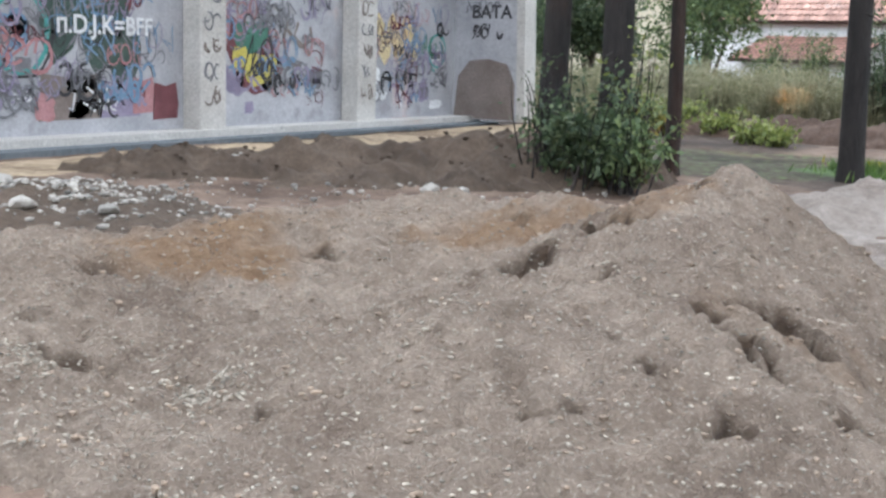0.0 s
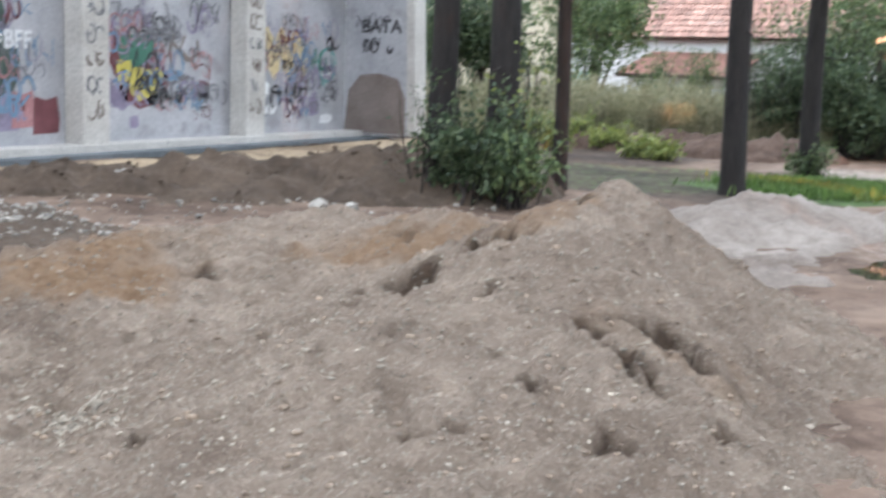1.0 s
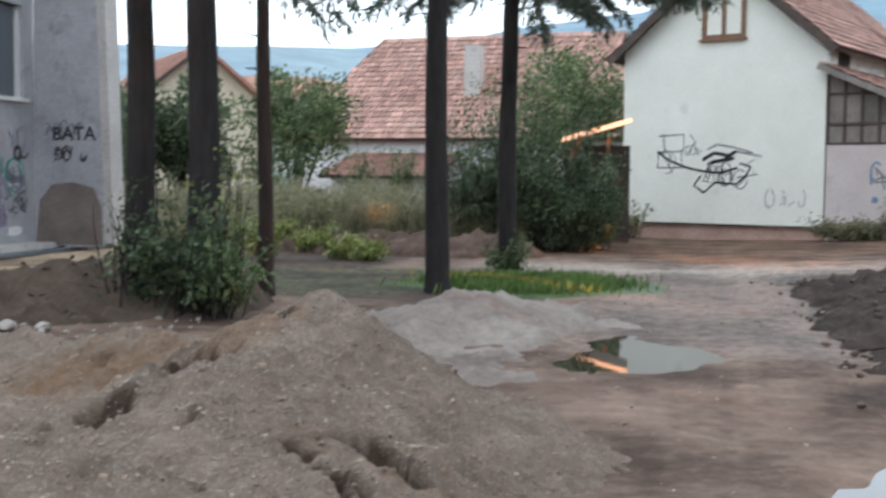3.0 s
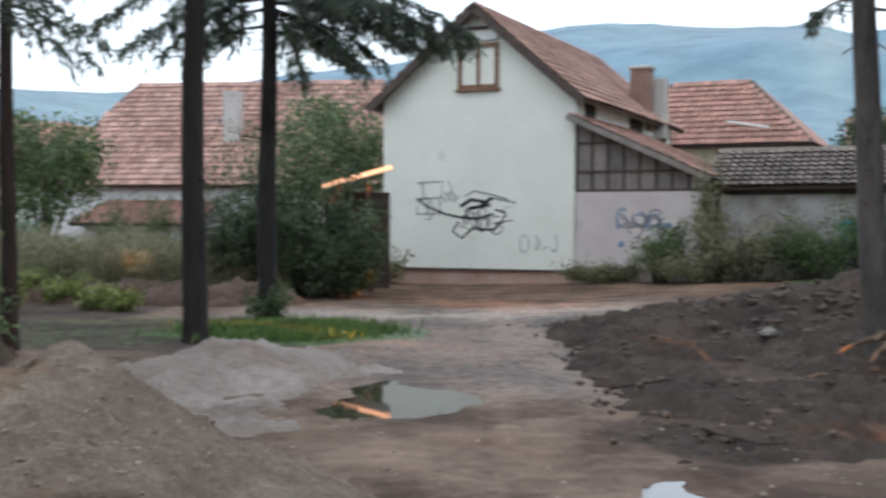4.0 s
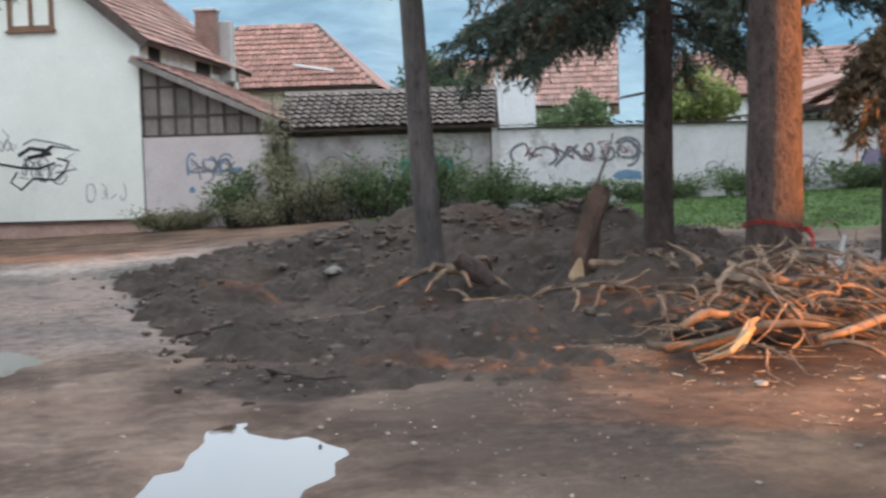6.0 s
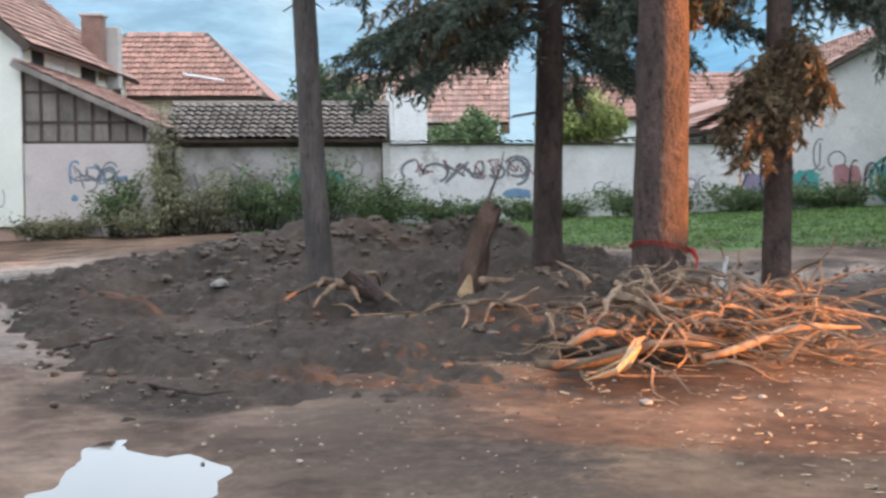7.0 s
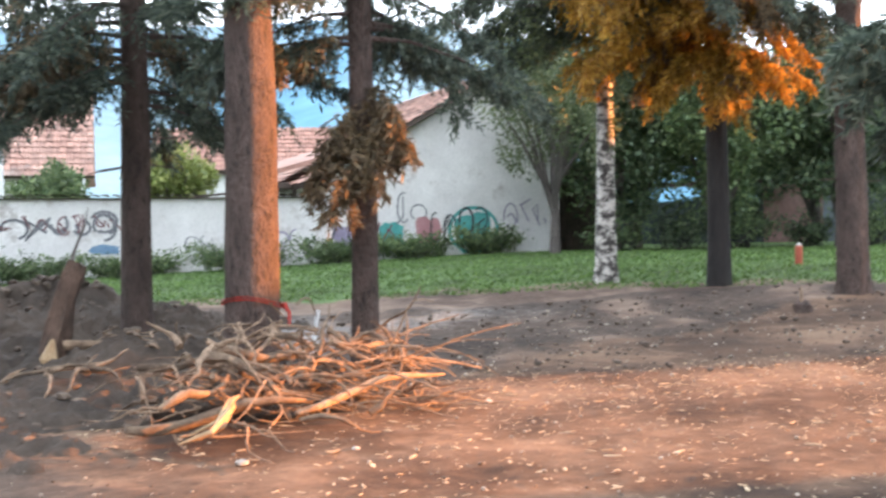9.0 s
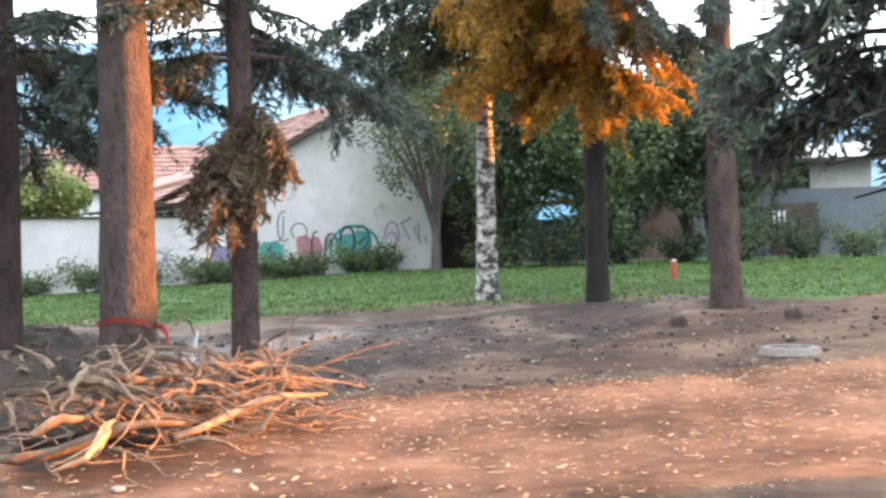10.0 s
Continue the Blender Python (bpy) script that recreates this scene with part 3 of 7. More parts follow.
PITS = [(-3.71, 6.60, 0.20, 0.08, 0.3, 0.08), (-2.88, 5.05, 0.13, 0.11, 0.7, 0.15), (-2.64, 5.58, 0.16, 0.12, 0.9, 0.17), (-2.48, 6.15, 0.19, 0.13, 1.1, 0.18),
        (-1.76, 4.74, 0.10, 0.07, -0.5, 0.10), (-1.57, 4.57, 0.18, 0.07, -0.7, 0.15), (-1.40, 4.43, 0.10, 0.06, -0.7, 0.08), (-1.62, 5.07, 0.12, 0.09, -0.2, 0.09), (-1.47, 5.10, 0.19, 0.10, -0.3, 0.15), (-1.27, 5.10, 0.12, 0.07, -0.3, 0.08),
        (-1.78, 4.11, 0.09, 0.07, 0.6, 0.08), (-3.11, 3.34, 0.065, 0.05, 0, 0.10), (-3.30, 4.55, 0.12, 0.07, 0.8, 0.06), (-1.97, 3.62, 0.09, 0.05, 0.2, 0.07), (-4.05, 4.41, 0.10, 0.06, 0.2, 0.05), (-2.20, 3.75, 0.05, 0.04, 0, 0.05), (-2.62, 4.45, 0.07, 0.06, 0, 0.06), (-4.7, 3.7, 0.5, 0.08, 0.2, 0.04), (-4.3, 3.45, 0.5, 0.08, 0.3, 0.04),
        (-3.05, 4.9, 0.10, 0.06, 0.4, 0.06), (-3.5, 5.2, 0.14, 0.08, -0.3, 0.05), (-4.6, 5.6, 0.18, 0.09, 0.1, 0.06), (-2.3, 4.9, 0.12, 0.05, 1.0, 0.07), (-2.05, 4.3, 0.07, 0.05, 0.3, 0.05), (-3.9, 3.9, 0.10, 0.07, 0.5, 0.05), (-2.75, 3.9, 0.13, 0.06, -0.4, 0.05), (-1.35, 3.95, 0.09, 0.05, 0.8, 0.06), (-1.1, 4.5, 0.08, 0.06, 0.1, 0.06), (-5.3, 4.35, 0.16, 0.08, 0.2, 0.06)]


def sand_shape(x, y):
    h = cone(x, y, -2.28, 6.45, 0.97, 0.62, 0.76, 0.29, 0.60, 0.25)
    h = smax(h, ridge(x, y, (-2.5, 6.7), (-4.9, 7.35), 0.66, 0.44, 0.42))
    h = smax(h, ridge(x, y, (-5.9, 4.7), (-4.95, 6.6), 0.36, 0.44, 0.30), 0.2)
    h = smax(h, ridge(x, y, (-3.4, 3.7), (-1.9, 4.4), 0.16, 0.42, 0.42), 0.2)
    h = smax(h, ridge(x, y, (-6.2, 3.2), (-3.0, 5.2), 0.14, 0.20, 0.20), 0.2)
    h = smax(h, ridge(x, y, (-4.4, 2.2), (-1.9, 2.9), 0.07, 0.09, 0.10), 0.1)
    return h


def pit_field(x, y, grow=1.0):
    out = np.zeros_like(x)
    wx, wy_ = x + 0.05 * np.sin(y * 23 + 4 * np.sin(x * 9)), y + 0.05 * np.sin(x * 19 + 3 * np.sin(y * 11))
    for px, py, rx, ry, ang, dep in PITS:
        c, s = math.cos(ang), math.sin(ang)
        u, v = (wx - px) * c + (wy_ - py) * s, -(wx - px) * s + (wy_ - py) * c
        out = np.maximum(out, dep * np.exp(-((u / rx / grow) ** 2 + (v / ry / grow) ** 2) ** 2))
    return out


# Red: darker brown that follows the pits. Green: ochre patches.
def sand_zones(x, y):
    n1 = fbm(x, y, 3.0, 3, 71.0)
    pit_brown = smoothstep(0.18, 0.62, pit_field(x, y, 1.15) / 0.11 + n1 * 0.3)
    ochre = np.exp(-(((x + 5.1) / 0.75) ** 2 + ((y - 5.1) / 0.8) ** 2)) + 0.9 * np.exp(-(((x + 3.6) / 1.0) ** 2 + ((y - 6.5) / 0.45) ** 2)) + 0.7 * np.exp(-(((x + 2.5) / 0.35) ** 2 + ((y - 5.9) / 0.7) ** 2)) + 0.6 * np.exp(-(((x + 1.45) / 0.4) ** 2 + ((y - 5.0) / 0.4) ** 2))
    return pit_brown, smoothstep(0.25, 0.9, ochre + n1 * 0.35), 0 * x


def sand_height(x, y):
    """The pile with slumped lumps, scuffed crumbs and hollows."""
    h = sand_shape(x, y) - 1.25 * pit_field(x, y)
    lumps = 1 - np.abs(fbm(x, y, 2.6, 3, 17.0))
    crumbs = np.maximum(fbm(x, y, 9.0, 3, 2.0), -0.1)
    return h + fbm(x, y, 1.1, 3, 12.0) * 0.08 + (lumps - 0.75) * 0.12 + crumbs * 0.045 + fbm(x, y, 24.0, 2, 4.0) * 0.018


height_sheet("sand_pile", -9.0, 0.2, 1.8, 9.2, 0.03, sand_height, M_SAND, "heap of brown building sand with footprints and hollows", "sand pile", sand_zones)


def pale_height(x, y):
    h = ridge(x, y, (-2.5, 13.5), (-2.6, 12.3), 0.36, 0.26, 0.30)
    h = smax(h, ridge(x, y, (-2.9, 12.2), (-2.25, 10.0), 0.17, 0.06, 0.22), 0.12)
    h = h + fbm(x, y, 1.3, 4, 22.0, 0.6) * 0.13 + fbm(x, y, 6, 3, 21.0) * 0.04 + fbm(x, y, 15, 2, 23.0) * 0.018 - 0.03
    return h - 0.5 * np.exp(-(((x + 0.62) / 0.85) ** 2 + ((y - 11.3) / 1.5) ** 2) ** 2)


height_sheet("gravel_heap", -5.2, 0.4, 8.2, 15.6, 0.07, pale_height, M_PALE, "low spread heap of pale grey gravel", "gravel heap")


def spoil_height(x, y):
    h = ridge(x, y, (-11.0, 10.6), (-9.0, 12.3), 0.20, 0.36, 0.35)
    h = smax(h, ridge(x, y, (-9.0, 12.3), (-7.0, 13.9), 0.36, 0.60, 0.40))
    return h + fbm(x, y, 1.2, 4, 31.0, 0.6) * 0.22 + fbm(x, y, 6, 3, 33.0) * 0.09


height_sheet("spoil_ridge", -13, -5.2, 9.0, 16.0, 0.09, spoil_height, M_SPOIL, "ridge of dug brown earth beside the sandy path", "earth heap")


def rubble_height(x, y):
    h = cone(x, y, -8.8, 6.9, 0.28, 0.16, 0.16, 0.22, 0.2)
    return h + fbm(x, y, 1.6, 4, 41.0) * 0.09 + fbm(x, y, 7, 3, 43.0) * 0.03


def bank_height(x, y):
    h = ridge(x, y, (-9.6, 26.0), (-4.6, 25.4), 0.34, 0.42, 0.42)
    return h + fbm(x, y, 1.3, 4, 36.0, 0.6) * 0.20 + fbm(x, y, 5, 3, 37.0) * 0.09


height_sheet("soil_bank", -11.5, -3.2, 24.0, 27.6, 0.09, bank_height, M_BANK, "low lumpy bank of reddish brown soil before the tall grass", "earth bank")
height_sheet("rubble_heap", -11.5, -6.0, 4.6, 9.2, 0.08, rubble_height, M_SPOIL, "low heap of stony rubble and soil", "rubble heap")


def mound_height(x, y):
    h = cone(x, y, 6.8, 19.2, 0.62, 0.16, 0.20, 0.13, 0.5, 0.8)
    h = smax(h, ridge(x, y, (6.0, 13.4), (8.2, 16.5), 0.26, 0.50, 0.22), 0.2)
    h = smax(h, ridge(x, y, (2.4, 17.6), (4.6, 19.0), 0.20, 0.40, 0.30), 0.15)
    h = smax(h, ridge(x, y, (1.9, 11.0), (2.3, 16.5), 0.11, 0.17, 0.34), 0.12)
    h = smax(h, ridge(x, y, (5.7, 17.7), (8.9, 17.0), 0.80, 0.66, 0.55), 0.15)
    h = smax(h, ridge(x, y, (3.0, 16.6), (5.2, 17.8), 0.34, 0.62, 0.45), 0.12)
    h = smax(h, ridge(x, y, (6.2, 10.6), (7.2, 12.6), 0.22, 0.48, 0.40), 0.15)
    h = smax(h, ridge(x, y, (3.2, 10.2), (6.5, 12.2), 0.05, 0.20, 0.13), 0.15)
    return h + fbm(x, y, 0.9, 4, 51.0) * 0.17 + fbm(x, y, 4.0, 4, 53.0, 0.62) * 0.10 + np.maximum(fbm(x, y, 9.0, 2, 57.0), 0) * 0.07


height_sheet("earth_mound", 0.6, 12.5, 7.6, 23.0, 0.07, mound_height, M_EARTH, "broad mound of dark freshly turned earth", "earth mound")


# ---- loose stones and clods ----
def lump(seed, squash=0.7):
    rnd = random.Random(seed)
    bm = bmesh.new()
    bmesh.ops.create_icosphere(bm, subdivisions=1, radius=1)
    for v in bm.verts:
        v.co *= rnd.uniform(0.68, 1.12)
        v.co.z *= squash
    V = np.array([v.co[:] for v in bm.verts])
    F = np.array([[v.index for v in f.verts] for f in bm.faces])
    bm.free()
    return V, F


LUMPS = [lump(s) for s in range(6)]


def scatter(name, places, material, label, category, flat=1.0):
    """Many loose pieces in one mesh: places are (x, y, z, size)."""
    V, F, k = [], [], 0
    rnd = random.Random(len(places))
    for x, y, z, s in places:
        v, f = LUMPS[rnd.randrange(6)]
        a = rnd.uniform(0, 6.3)
        c, d = math.cos(a), math.sin(a)
        sx, sy = s * rnd.uniform(0.8, 1.5) * (2.2 - 1.2 * flat), s * rnd.uniform(0.7, 1.1) * (0.55 + 0.45 * flat)
        w = np.stack([(v[:, 0] * sx * c - v[:, 1] * sy * d) + x, (v[:, 0] * sx * d + v[:, 1] * sy * c) + y, v[:, 2] * s * flat + v[:, 0] * s * (1 - flat) * rnd.uniform(-0.3, 0.3) + z + s * 0.25 * flat], -1)
        V.append(w)
        F.append(f + k)
        k += len(v)
    ob = from_arrays(name, np.concatenate(V), np.concatenate(F), material)
    return tagged(ob, label, category, kind="stuff")


def top_at(fn, x, y):
    h = float(fn(np.array([[float(x)]]), np.array([[float(y)]]))[0, 0]) if fn else -1.0
    return land(x, y) + max(h, 0.0)


rs = random.Random(7)
grit = []
for _ in range(15000):
    x, y = rs.uniform(-7.5, -0.7), 2.4 + 5.6 * rs.random() ** 1.4
    if float(sand_shape(np.array([[x]]), np.array([[y]]))[0, 0]) > -0.02:
        grit.append((x, y, top_at(sand_height, x, y), rs.choice((0.005, 0.005, 0.006, 0.006, 0.007, 0.009, 0.013)) * rs.uniform(0.7, 1.2)))
for wx, wy_ in ((-4.55, 3.25), (-3.58, 3.47), (-3.7, 3.5)):
    for _ in range(170):
        x, y = wx + rs.gauss(0, 0.13), wy_ + rs.gauss(0, 0.08)
        grit.append((x, y, top_at(sand_height, x, y), rs.uniform(0.006, 0.014)))
scatter("pebbles", grit, M_STONE, "small pale pebbles strewn over the sand", "pebbles")
grit = []
for _ in range(3600):
    x, y = rs.uniform(-6.5, -0.8), 2.4 + 4.6 * rs.random() ** 1.3
    if float(sand_shape(np.array([[x]]), np.array([[y]]))[0, 0]) > 0.0:
        grit.append((x, y, top_at(sand_height, x, y) - 0.004, rs.choice((0.005, 0.006, 0.008, 0.010, 0.013, 0.019)) * rs.uniform(0.7, 1.2)))
scatter("sand_clods", grit, M_CLUMP, "brown crumbs of caked sand on the pile", "clods")
grit = []
for _ in range(1500):
    x, y = rs.uniform(2.0, 17.0), rs.uniform(3.0, 13.0)
    if x > 2 and y > 3.2 and math.hypot(x, y) < 19:
        grit.append((x, y, land(x, y), rs.choice((0.006, 0.007, 0.008, 0.010, 0.013, 0.020)) * rs.uniform(0.7, 1.2) * (0.6 + math.hypot(x, y) / 22)))
for _ in range(500):
    x, y = rs.uniform(-2.0, 2.5), rs.uniform(4.5, 22)
    if all(math.hypot((x - p[0]) / p[2], (y - p[1]) / p[3]) > 1.2 for p in PUDDLES):
        grit.append((x, y, land(x, y), rs.choice((0.006, 0.008, 0.010, 0.018)) * rs.uniform(0.7, 1.2)))
scatter("loose_grit", grit, M_STONE, "pale stones and chips trodden into the mud", "stones")
grit = []
for _ in range(1150):
    a, r = rs.uniform(0, 6.3), abs(rs.gauss(0, 1.0))
    x, y = -8.6 + math.cos(a) * r * 1.3, 7.0 + math.sin(a) * r * 1.0
    grit.append((x, y, top_at(rubble_height, x, y), rs.choice((0.009, 0.012, 0.016, 0.02, 0.026, 0.04)) * rs.uniform(0.7, 1.2)))
for _ in range(420):
    x, y = rs.uniform(-11, -5.5), rs.uniform(7.5, 12.5)
    grit.append((x, y, 0.0, rs.choice((0.010, 0.014, 0.02, 0.04)) * rs.uniform(0.8, 1.2)))
scatter("rubble_stones", grit, M_RUBBLE, "pale broken stones lying over the rubble", "stones")
grit = []
for _ in range(1900):
    x, y = rs.uniform(1.3, 11.0), rs.uniform(8.5, 21.5)
    h = float(mound_height(np.array([[x]]), np.array([[y]]))[0, 0])
    if h > -0.02:
        grit.append((x, y, land(x, y) + max(h, 0), rs.choice((0.012, 0.016, 0.02, 0.03, 0.045, 0.06)) * rs.uniform(0.6, 1.3)))
for _ in range(1500):
    x, y = rs.uniform(7.0, 19.0), rs.uniform(6.0, 18.0)
    if 12.6 < 0.574 * x + 0.819 * y < 19.5:
        grit.append((x, y, land(x, y) - 0.01, rs.choice((0.014, 0.02, 0.03, 0.045)) * rs.uniform(0.6, 1.3)))
for _ in range(240):
    x, y = rs.uniform(1.6, 6.5), rs.uniform(4.6, 9.5)
    grit.append((x, y, land(x, y) - 0.03, rs.choice((0.010, 0.014, 0.020)) * rs.uniform(0.6, 1.3)))
for _ in range(260):
    x = rs.uniform(3.2, 9.2)
    y = 17.2 + rs.gauss(0, 0.45)
    grit.append((x, y, top_at(mound_height, x, y), rs.uniform(0.03, 0.10)))
for _ in range(200):
    y = rs.uniform(9, 21)
    grit.append((1.6 + rs.gauss(0, 0.25), y, 0.0, rs.uniform(0.015, 0.05)))
scatter("earth_clods", grit, M_CLOD, "dark clods of earth on the mound", "clods")
grit = []
for _ in range(420):
    x, y = rs.uniform(-11.5, -5.8), rs.uniform(9.8, 14.5)
    h = float(spoil_height(np.array([[x]]), np.array([[y]]))[0, 0])
    if h > 0:
        grit.append((x, y, h, rs.uniform(0.015, 0.05)))
scatter("spoil_clods", grit, M_SPOIL, "brown clods on the spoil ridge", "clods")


grit = []
for _ in range(7500):
    x, y = rs.uniform(4.5, 17.0), rs.uniform(3.5, 9.5)
    s_line = 0.574 * x + 0.819 * y
    if s_line < 13.4 and rs.random() < 0.35 + 0.65 * math.exp(-((s_line - 11.8) / 1.3) ** 2):
        grit.append((x, y, land(x, y) - 0.004, rs.choice((0.007, 0.009, 0.012, 0.016, 0.024)) * rs.uniform(0.6, 1.3)))
scatter("wood_chips", grit, M_CHIP, "pale wood chips strewn on the trodden soil", "wood chips", 0.3)


def single_stone(name, x, y, z, s, label, seed, material=None):
    v, f = lump(seed + 100, 0.6)
    bm = bmesh.new()
    vs = [bm.verts.new((a * s * 1.25, b * s, c * s)) for a, b, c in v]
    for t in f:
        bm.faces.new([vs[i] for i in t])
    bmesh.ops.bevel(bm, geom=bm.edges[:], offset=s * 0.08, segments=1, affect="EDGES")
    ob = link(name, bm, material or M_STONE_ONE)
    ob.matrix_world = pose(x, y, z + s * 0.3, 0, 0, seed * 47)
    return tagged(ob, label, "stone", "loose stones")


for i, (x, y, z, s) in enumerate(((3.82, 15.26, 0.26, 0.13), (-7.3, 11.2, 0.0, 0.12), (-6.95, 11.3, 0.0, 0.10), (-9.5, 7.0, 0.22, 0.15), (-10.2, 11.2, 0.15, 0.13),
                                  (-8.2, 6.2, 0.2, 0.12), (-7.7, 6.7, 0.15, 0.10), (5.0, 7.3, -0.02, 0.05), (5.9, 7.1, -0.02, 0.045), (8.3, 8.0, -0.02, 0.05))):
    single_stone("stone", x, y, z, s, "pale limestone lump lying on the dug soil", i)


# ---- plants ----
def blade_mesh(name, base, tip, width, material, parent=None, seed=0):
    """Narrow three-sided leaves from base to tip points."""
    rng = np.random.default_rng(seed)
    d = tip - base
    side = np.cross(d, rng.normal(size=d.shape))
    side /= np.linalg.norm(side, axis=1, keepdims=True) + 1e-9
    w = np.asarray(width).reshape(-1, 1)
    mid = base + d * 0.45
    V = np.stack([base, mid + side * w * 0.5, tip, mid - side * w * 0.5], 1).reshape(-1, 3)
    F = np.arange(len(V)).reshape(-1, 4)
    return tagged(from_arrays(name, V, F, material, parent), kind="stuff")


def leaf_points(rng, centers, radii, count, fill=0.55):
    """Leaf places in clumps: more in the outer shell of each."""
    c = rng.integers(0, len(centers), count)
    d = rng.normal(size=(count, 3))
    d /= np.linalg.norm(d, axis=1, keepdims=True)
    r = rng.uniform(fill, 1.05, count) ** 0.8
    return centers[c] + d * r[:, None] * radii[c], d


def clumps(rng, center, size, count, small=(0.18, 0.36)):
    """Uneven clumps within an egg-shaped crown."""
    d = rng.normal(size=(count, 3))
    d /= np.linalg.norm(d, axis=1, keepdims=True)
    p = np.array(center) + d * rng.uniform(0.25, 0.85, (count, 1)) * np.array(size)
    s = rng.uniform(*small, (count, 1)) * np.array(size).mean() * rng.uniform(0.8, 1.2, (count, 3))
    return p, s


def bush(name, x, y, w, d, h, material, label, category="bush", leaves=5000, leaf=0.07, n_clumps=26, seed=1, group="", base=0.0, stems=7, wild=0.5):
    """A straggly bush: small uneven clumps inside, and long arching shoots that break its outline."""
    rng = np.random.default_rng(seed)
    rnd = random.Random(seed)
    z0 = land(x, y) + base
    ob = thing(name, pose(x, y, z0), label, category, group)
    c, s = clumps(rng, (0, 0, h * 0.42), (w / 2, d / 2, h * 0.44), int(n_clumps * 1.7), (0.10, 0.26))
    c[:, 2] = np.maximum(c[:, 2], 0.08 * h)
    inner = int(leaves * (1 - wild))
    p, n = leaf_points(rng, c, s, inner, 0.2)
    B, N = [p], [n]
    shoots = max(int(16 + 10 * w), 14)
    per = max(int((leaves - inner) / shoots), 4)
    V, F = [], []
    for k in range(shoots):
        a = rng.uniform(0, 6.283)
        r0, r1 = rng.uniform(0, 0.34), rng.uniform(0.30, 0.62)
        foot = np.array((math.cos(a) * r0 * w, math.sin(a) * r0 * d, 0.0))
        top = np.array((math.cos(a + 0.4) * r1 * w, math.sin(a + 0.4) * r1 * d, h * rng.uniform(0.45, 1.18)))
        bow = np.array((rng.normal(0, 0.06) * w, rng.normal(0, 0.06) * d, h * rng.uniform(0.08, 0.25)))
        t = np.linspace(0, 1, 6)[:, None]
        line = foot + (top - foot) * t + bow * 4 * t * (1 - t)
        i0 = len(V)
        for j, q in enumerate(line):
            rad = (0.010 + 0.003 * h) * (1 - 0.8 * j / 5)
            V += [tuple(q + np.array((math.cos(b) * rad, math.sin(b) * rad, 0))) for b in (0, 2.1, 4.2)]
        F += [(i0 + 3 * j + b, i0 + 3 * j + (b + 1) % 3, i0 + 3 * j + 3 + (b + 1) % 3, i0 + 3 * j + 3 + b) for j in range(5) for b in range(3)]
        tt = rng.uniform(0.2, 1.0, (per, 1))
        q = foot + (top - foot) * tt + bow * 4 * tt * (1 - tt)
        spread = 0.05 + 0.05 * h * (1.1 - tt)
        off = rng.normal(size=(per, 3))
        B.append(q + off * spread)
        N.append(off / (np.linalg.norm(off, axis=1, keepdims=True) + 1e-9))
    p, n = np.concatenate(B), np.concatenate(N)
    p[:, 2] = np.where(p[:, 2] < 0.02, np.abs(p[:, 2]) * 0.5 + 0.02, p[:, 2])
    t = n + rng.normal(size=n.shape) * 0.8 + np.array((0, 0, -0.25))
    t /= np.linalg.norm(t, axis=1, keepdims=True)
    ln = leaf * rng.uniform(0.55, 1.45, (len(p), 1))
    blade_mesh("leaves", p, p + t * ln, leaf * 0.55 * rng.uniform(0.7, 1.3, len(p)), material, ob, seed)
    tagged(from_arrays("branchwork", V, F, M_BARK_DARK, ob), kind="stuff")
    for k in range(stems):
        q = c[rnd.randrange(len(c))]
        b0 = Vector((rnd.uniform(-0.15, 0.15) * w, rnd.uniform(-0.15, 0.15) * d, -0.05))
        e = Vector(q)
        m = (b0 + e) * 0.5 + Vector((rnd.uniform(-0.1, 0.1), rnd.uniform(-0.1, 0.1), 0.1 * h))
        part("stem", tube(bmesh.new(), [b0, m, e], [0.02 + 0.006 * h, 0.014, 0.006], 5), M_BARK, ob)
    return ob


def tall_grass(x, y, w, d, h, label, seed, count=6500):
    """A bed of dry stalks: thin upright blades with side leaves and drooping tips."""
    rng = np.random.default_rng(seed)
    ob = thing("tall_grass", pose(x, y, land(x, y)), label, "tall grass", "dry tall grass")
    fx, fy = rng.uniform(-0.5, 0.5, count) * w, rng.uniform(-0.5, 0.5, count) * d
    hh = h * (0.62 + 0.25 * np.sin(fx * 2.3 + seed) * np.cos(fy * 1.9) + rng.uniform(-0.25, 0.35, count))
    hh = np.maximum(hh, 0.25)
    foot = np.stack([fx, fy, np.zeros(count)], -1)
    bend = rng.normal(0, 0.16, (count, 2)) * hh[:, None]
    top = np.stack([fx + bend[:, 0], fy + bend[:, 1], hh], -1)
    t = rng.uniform(0.3, 1.0, (count * 2, 1))
    q = np.repeat(foot, 2, 0) * (1 - t) + np.repeat(top, 2, 0) * t
    dr = rng.normal(size=q.shape) + np.array((0, 0, 0.3))
    dr /= np.linalg.norm(dr, axis=1, keepdims=True)
    base = np.concatenate([foot, q])
    tip = np.concatenate([top, q + dr * rng.uniform(0.08, 0.26, (len(q), 1))])
    wd = np.concatenate([rng.uniform(0.012, 0.03, count), rng.uniform(0.02, 0.05, len(q))])
    blade_mesh("stalks", base, tip, wd, M_LEAF_DRY, ob, seed)
    return ob


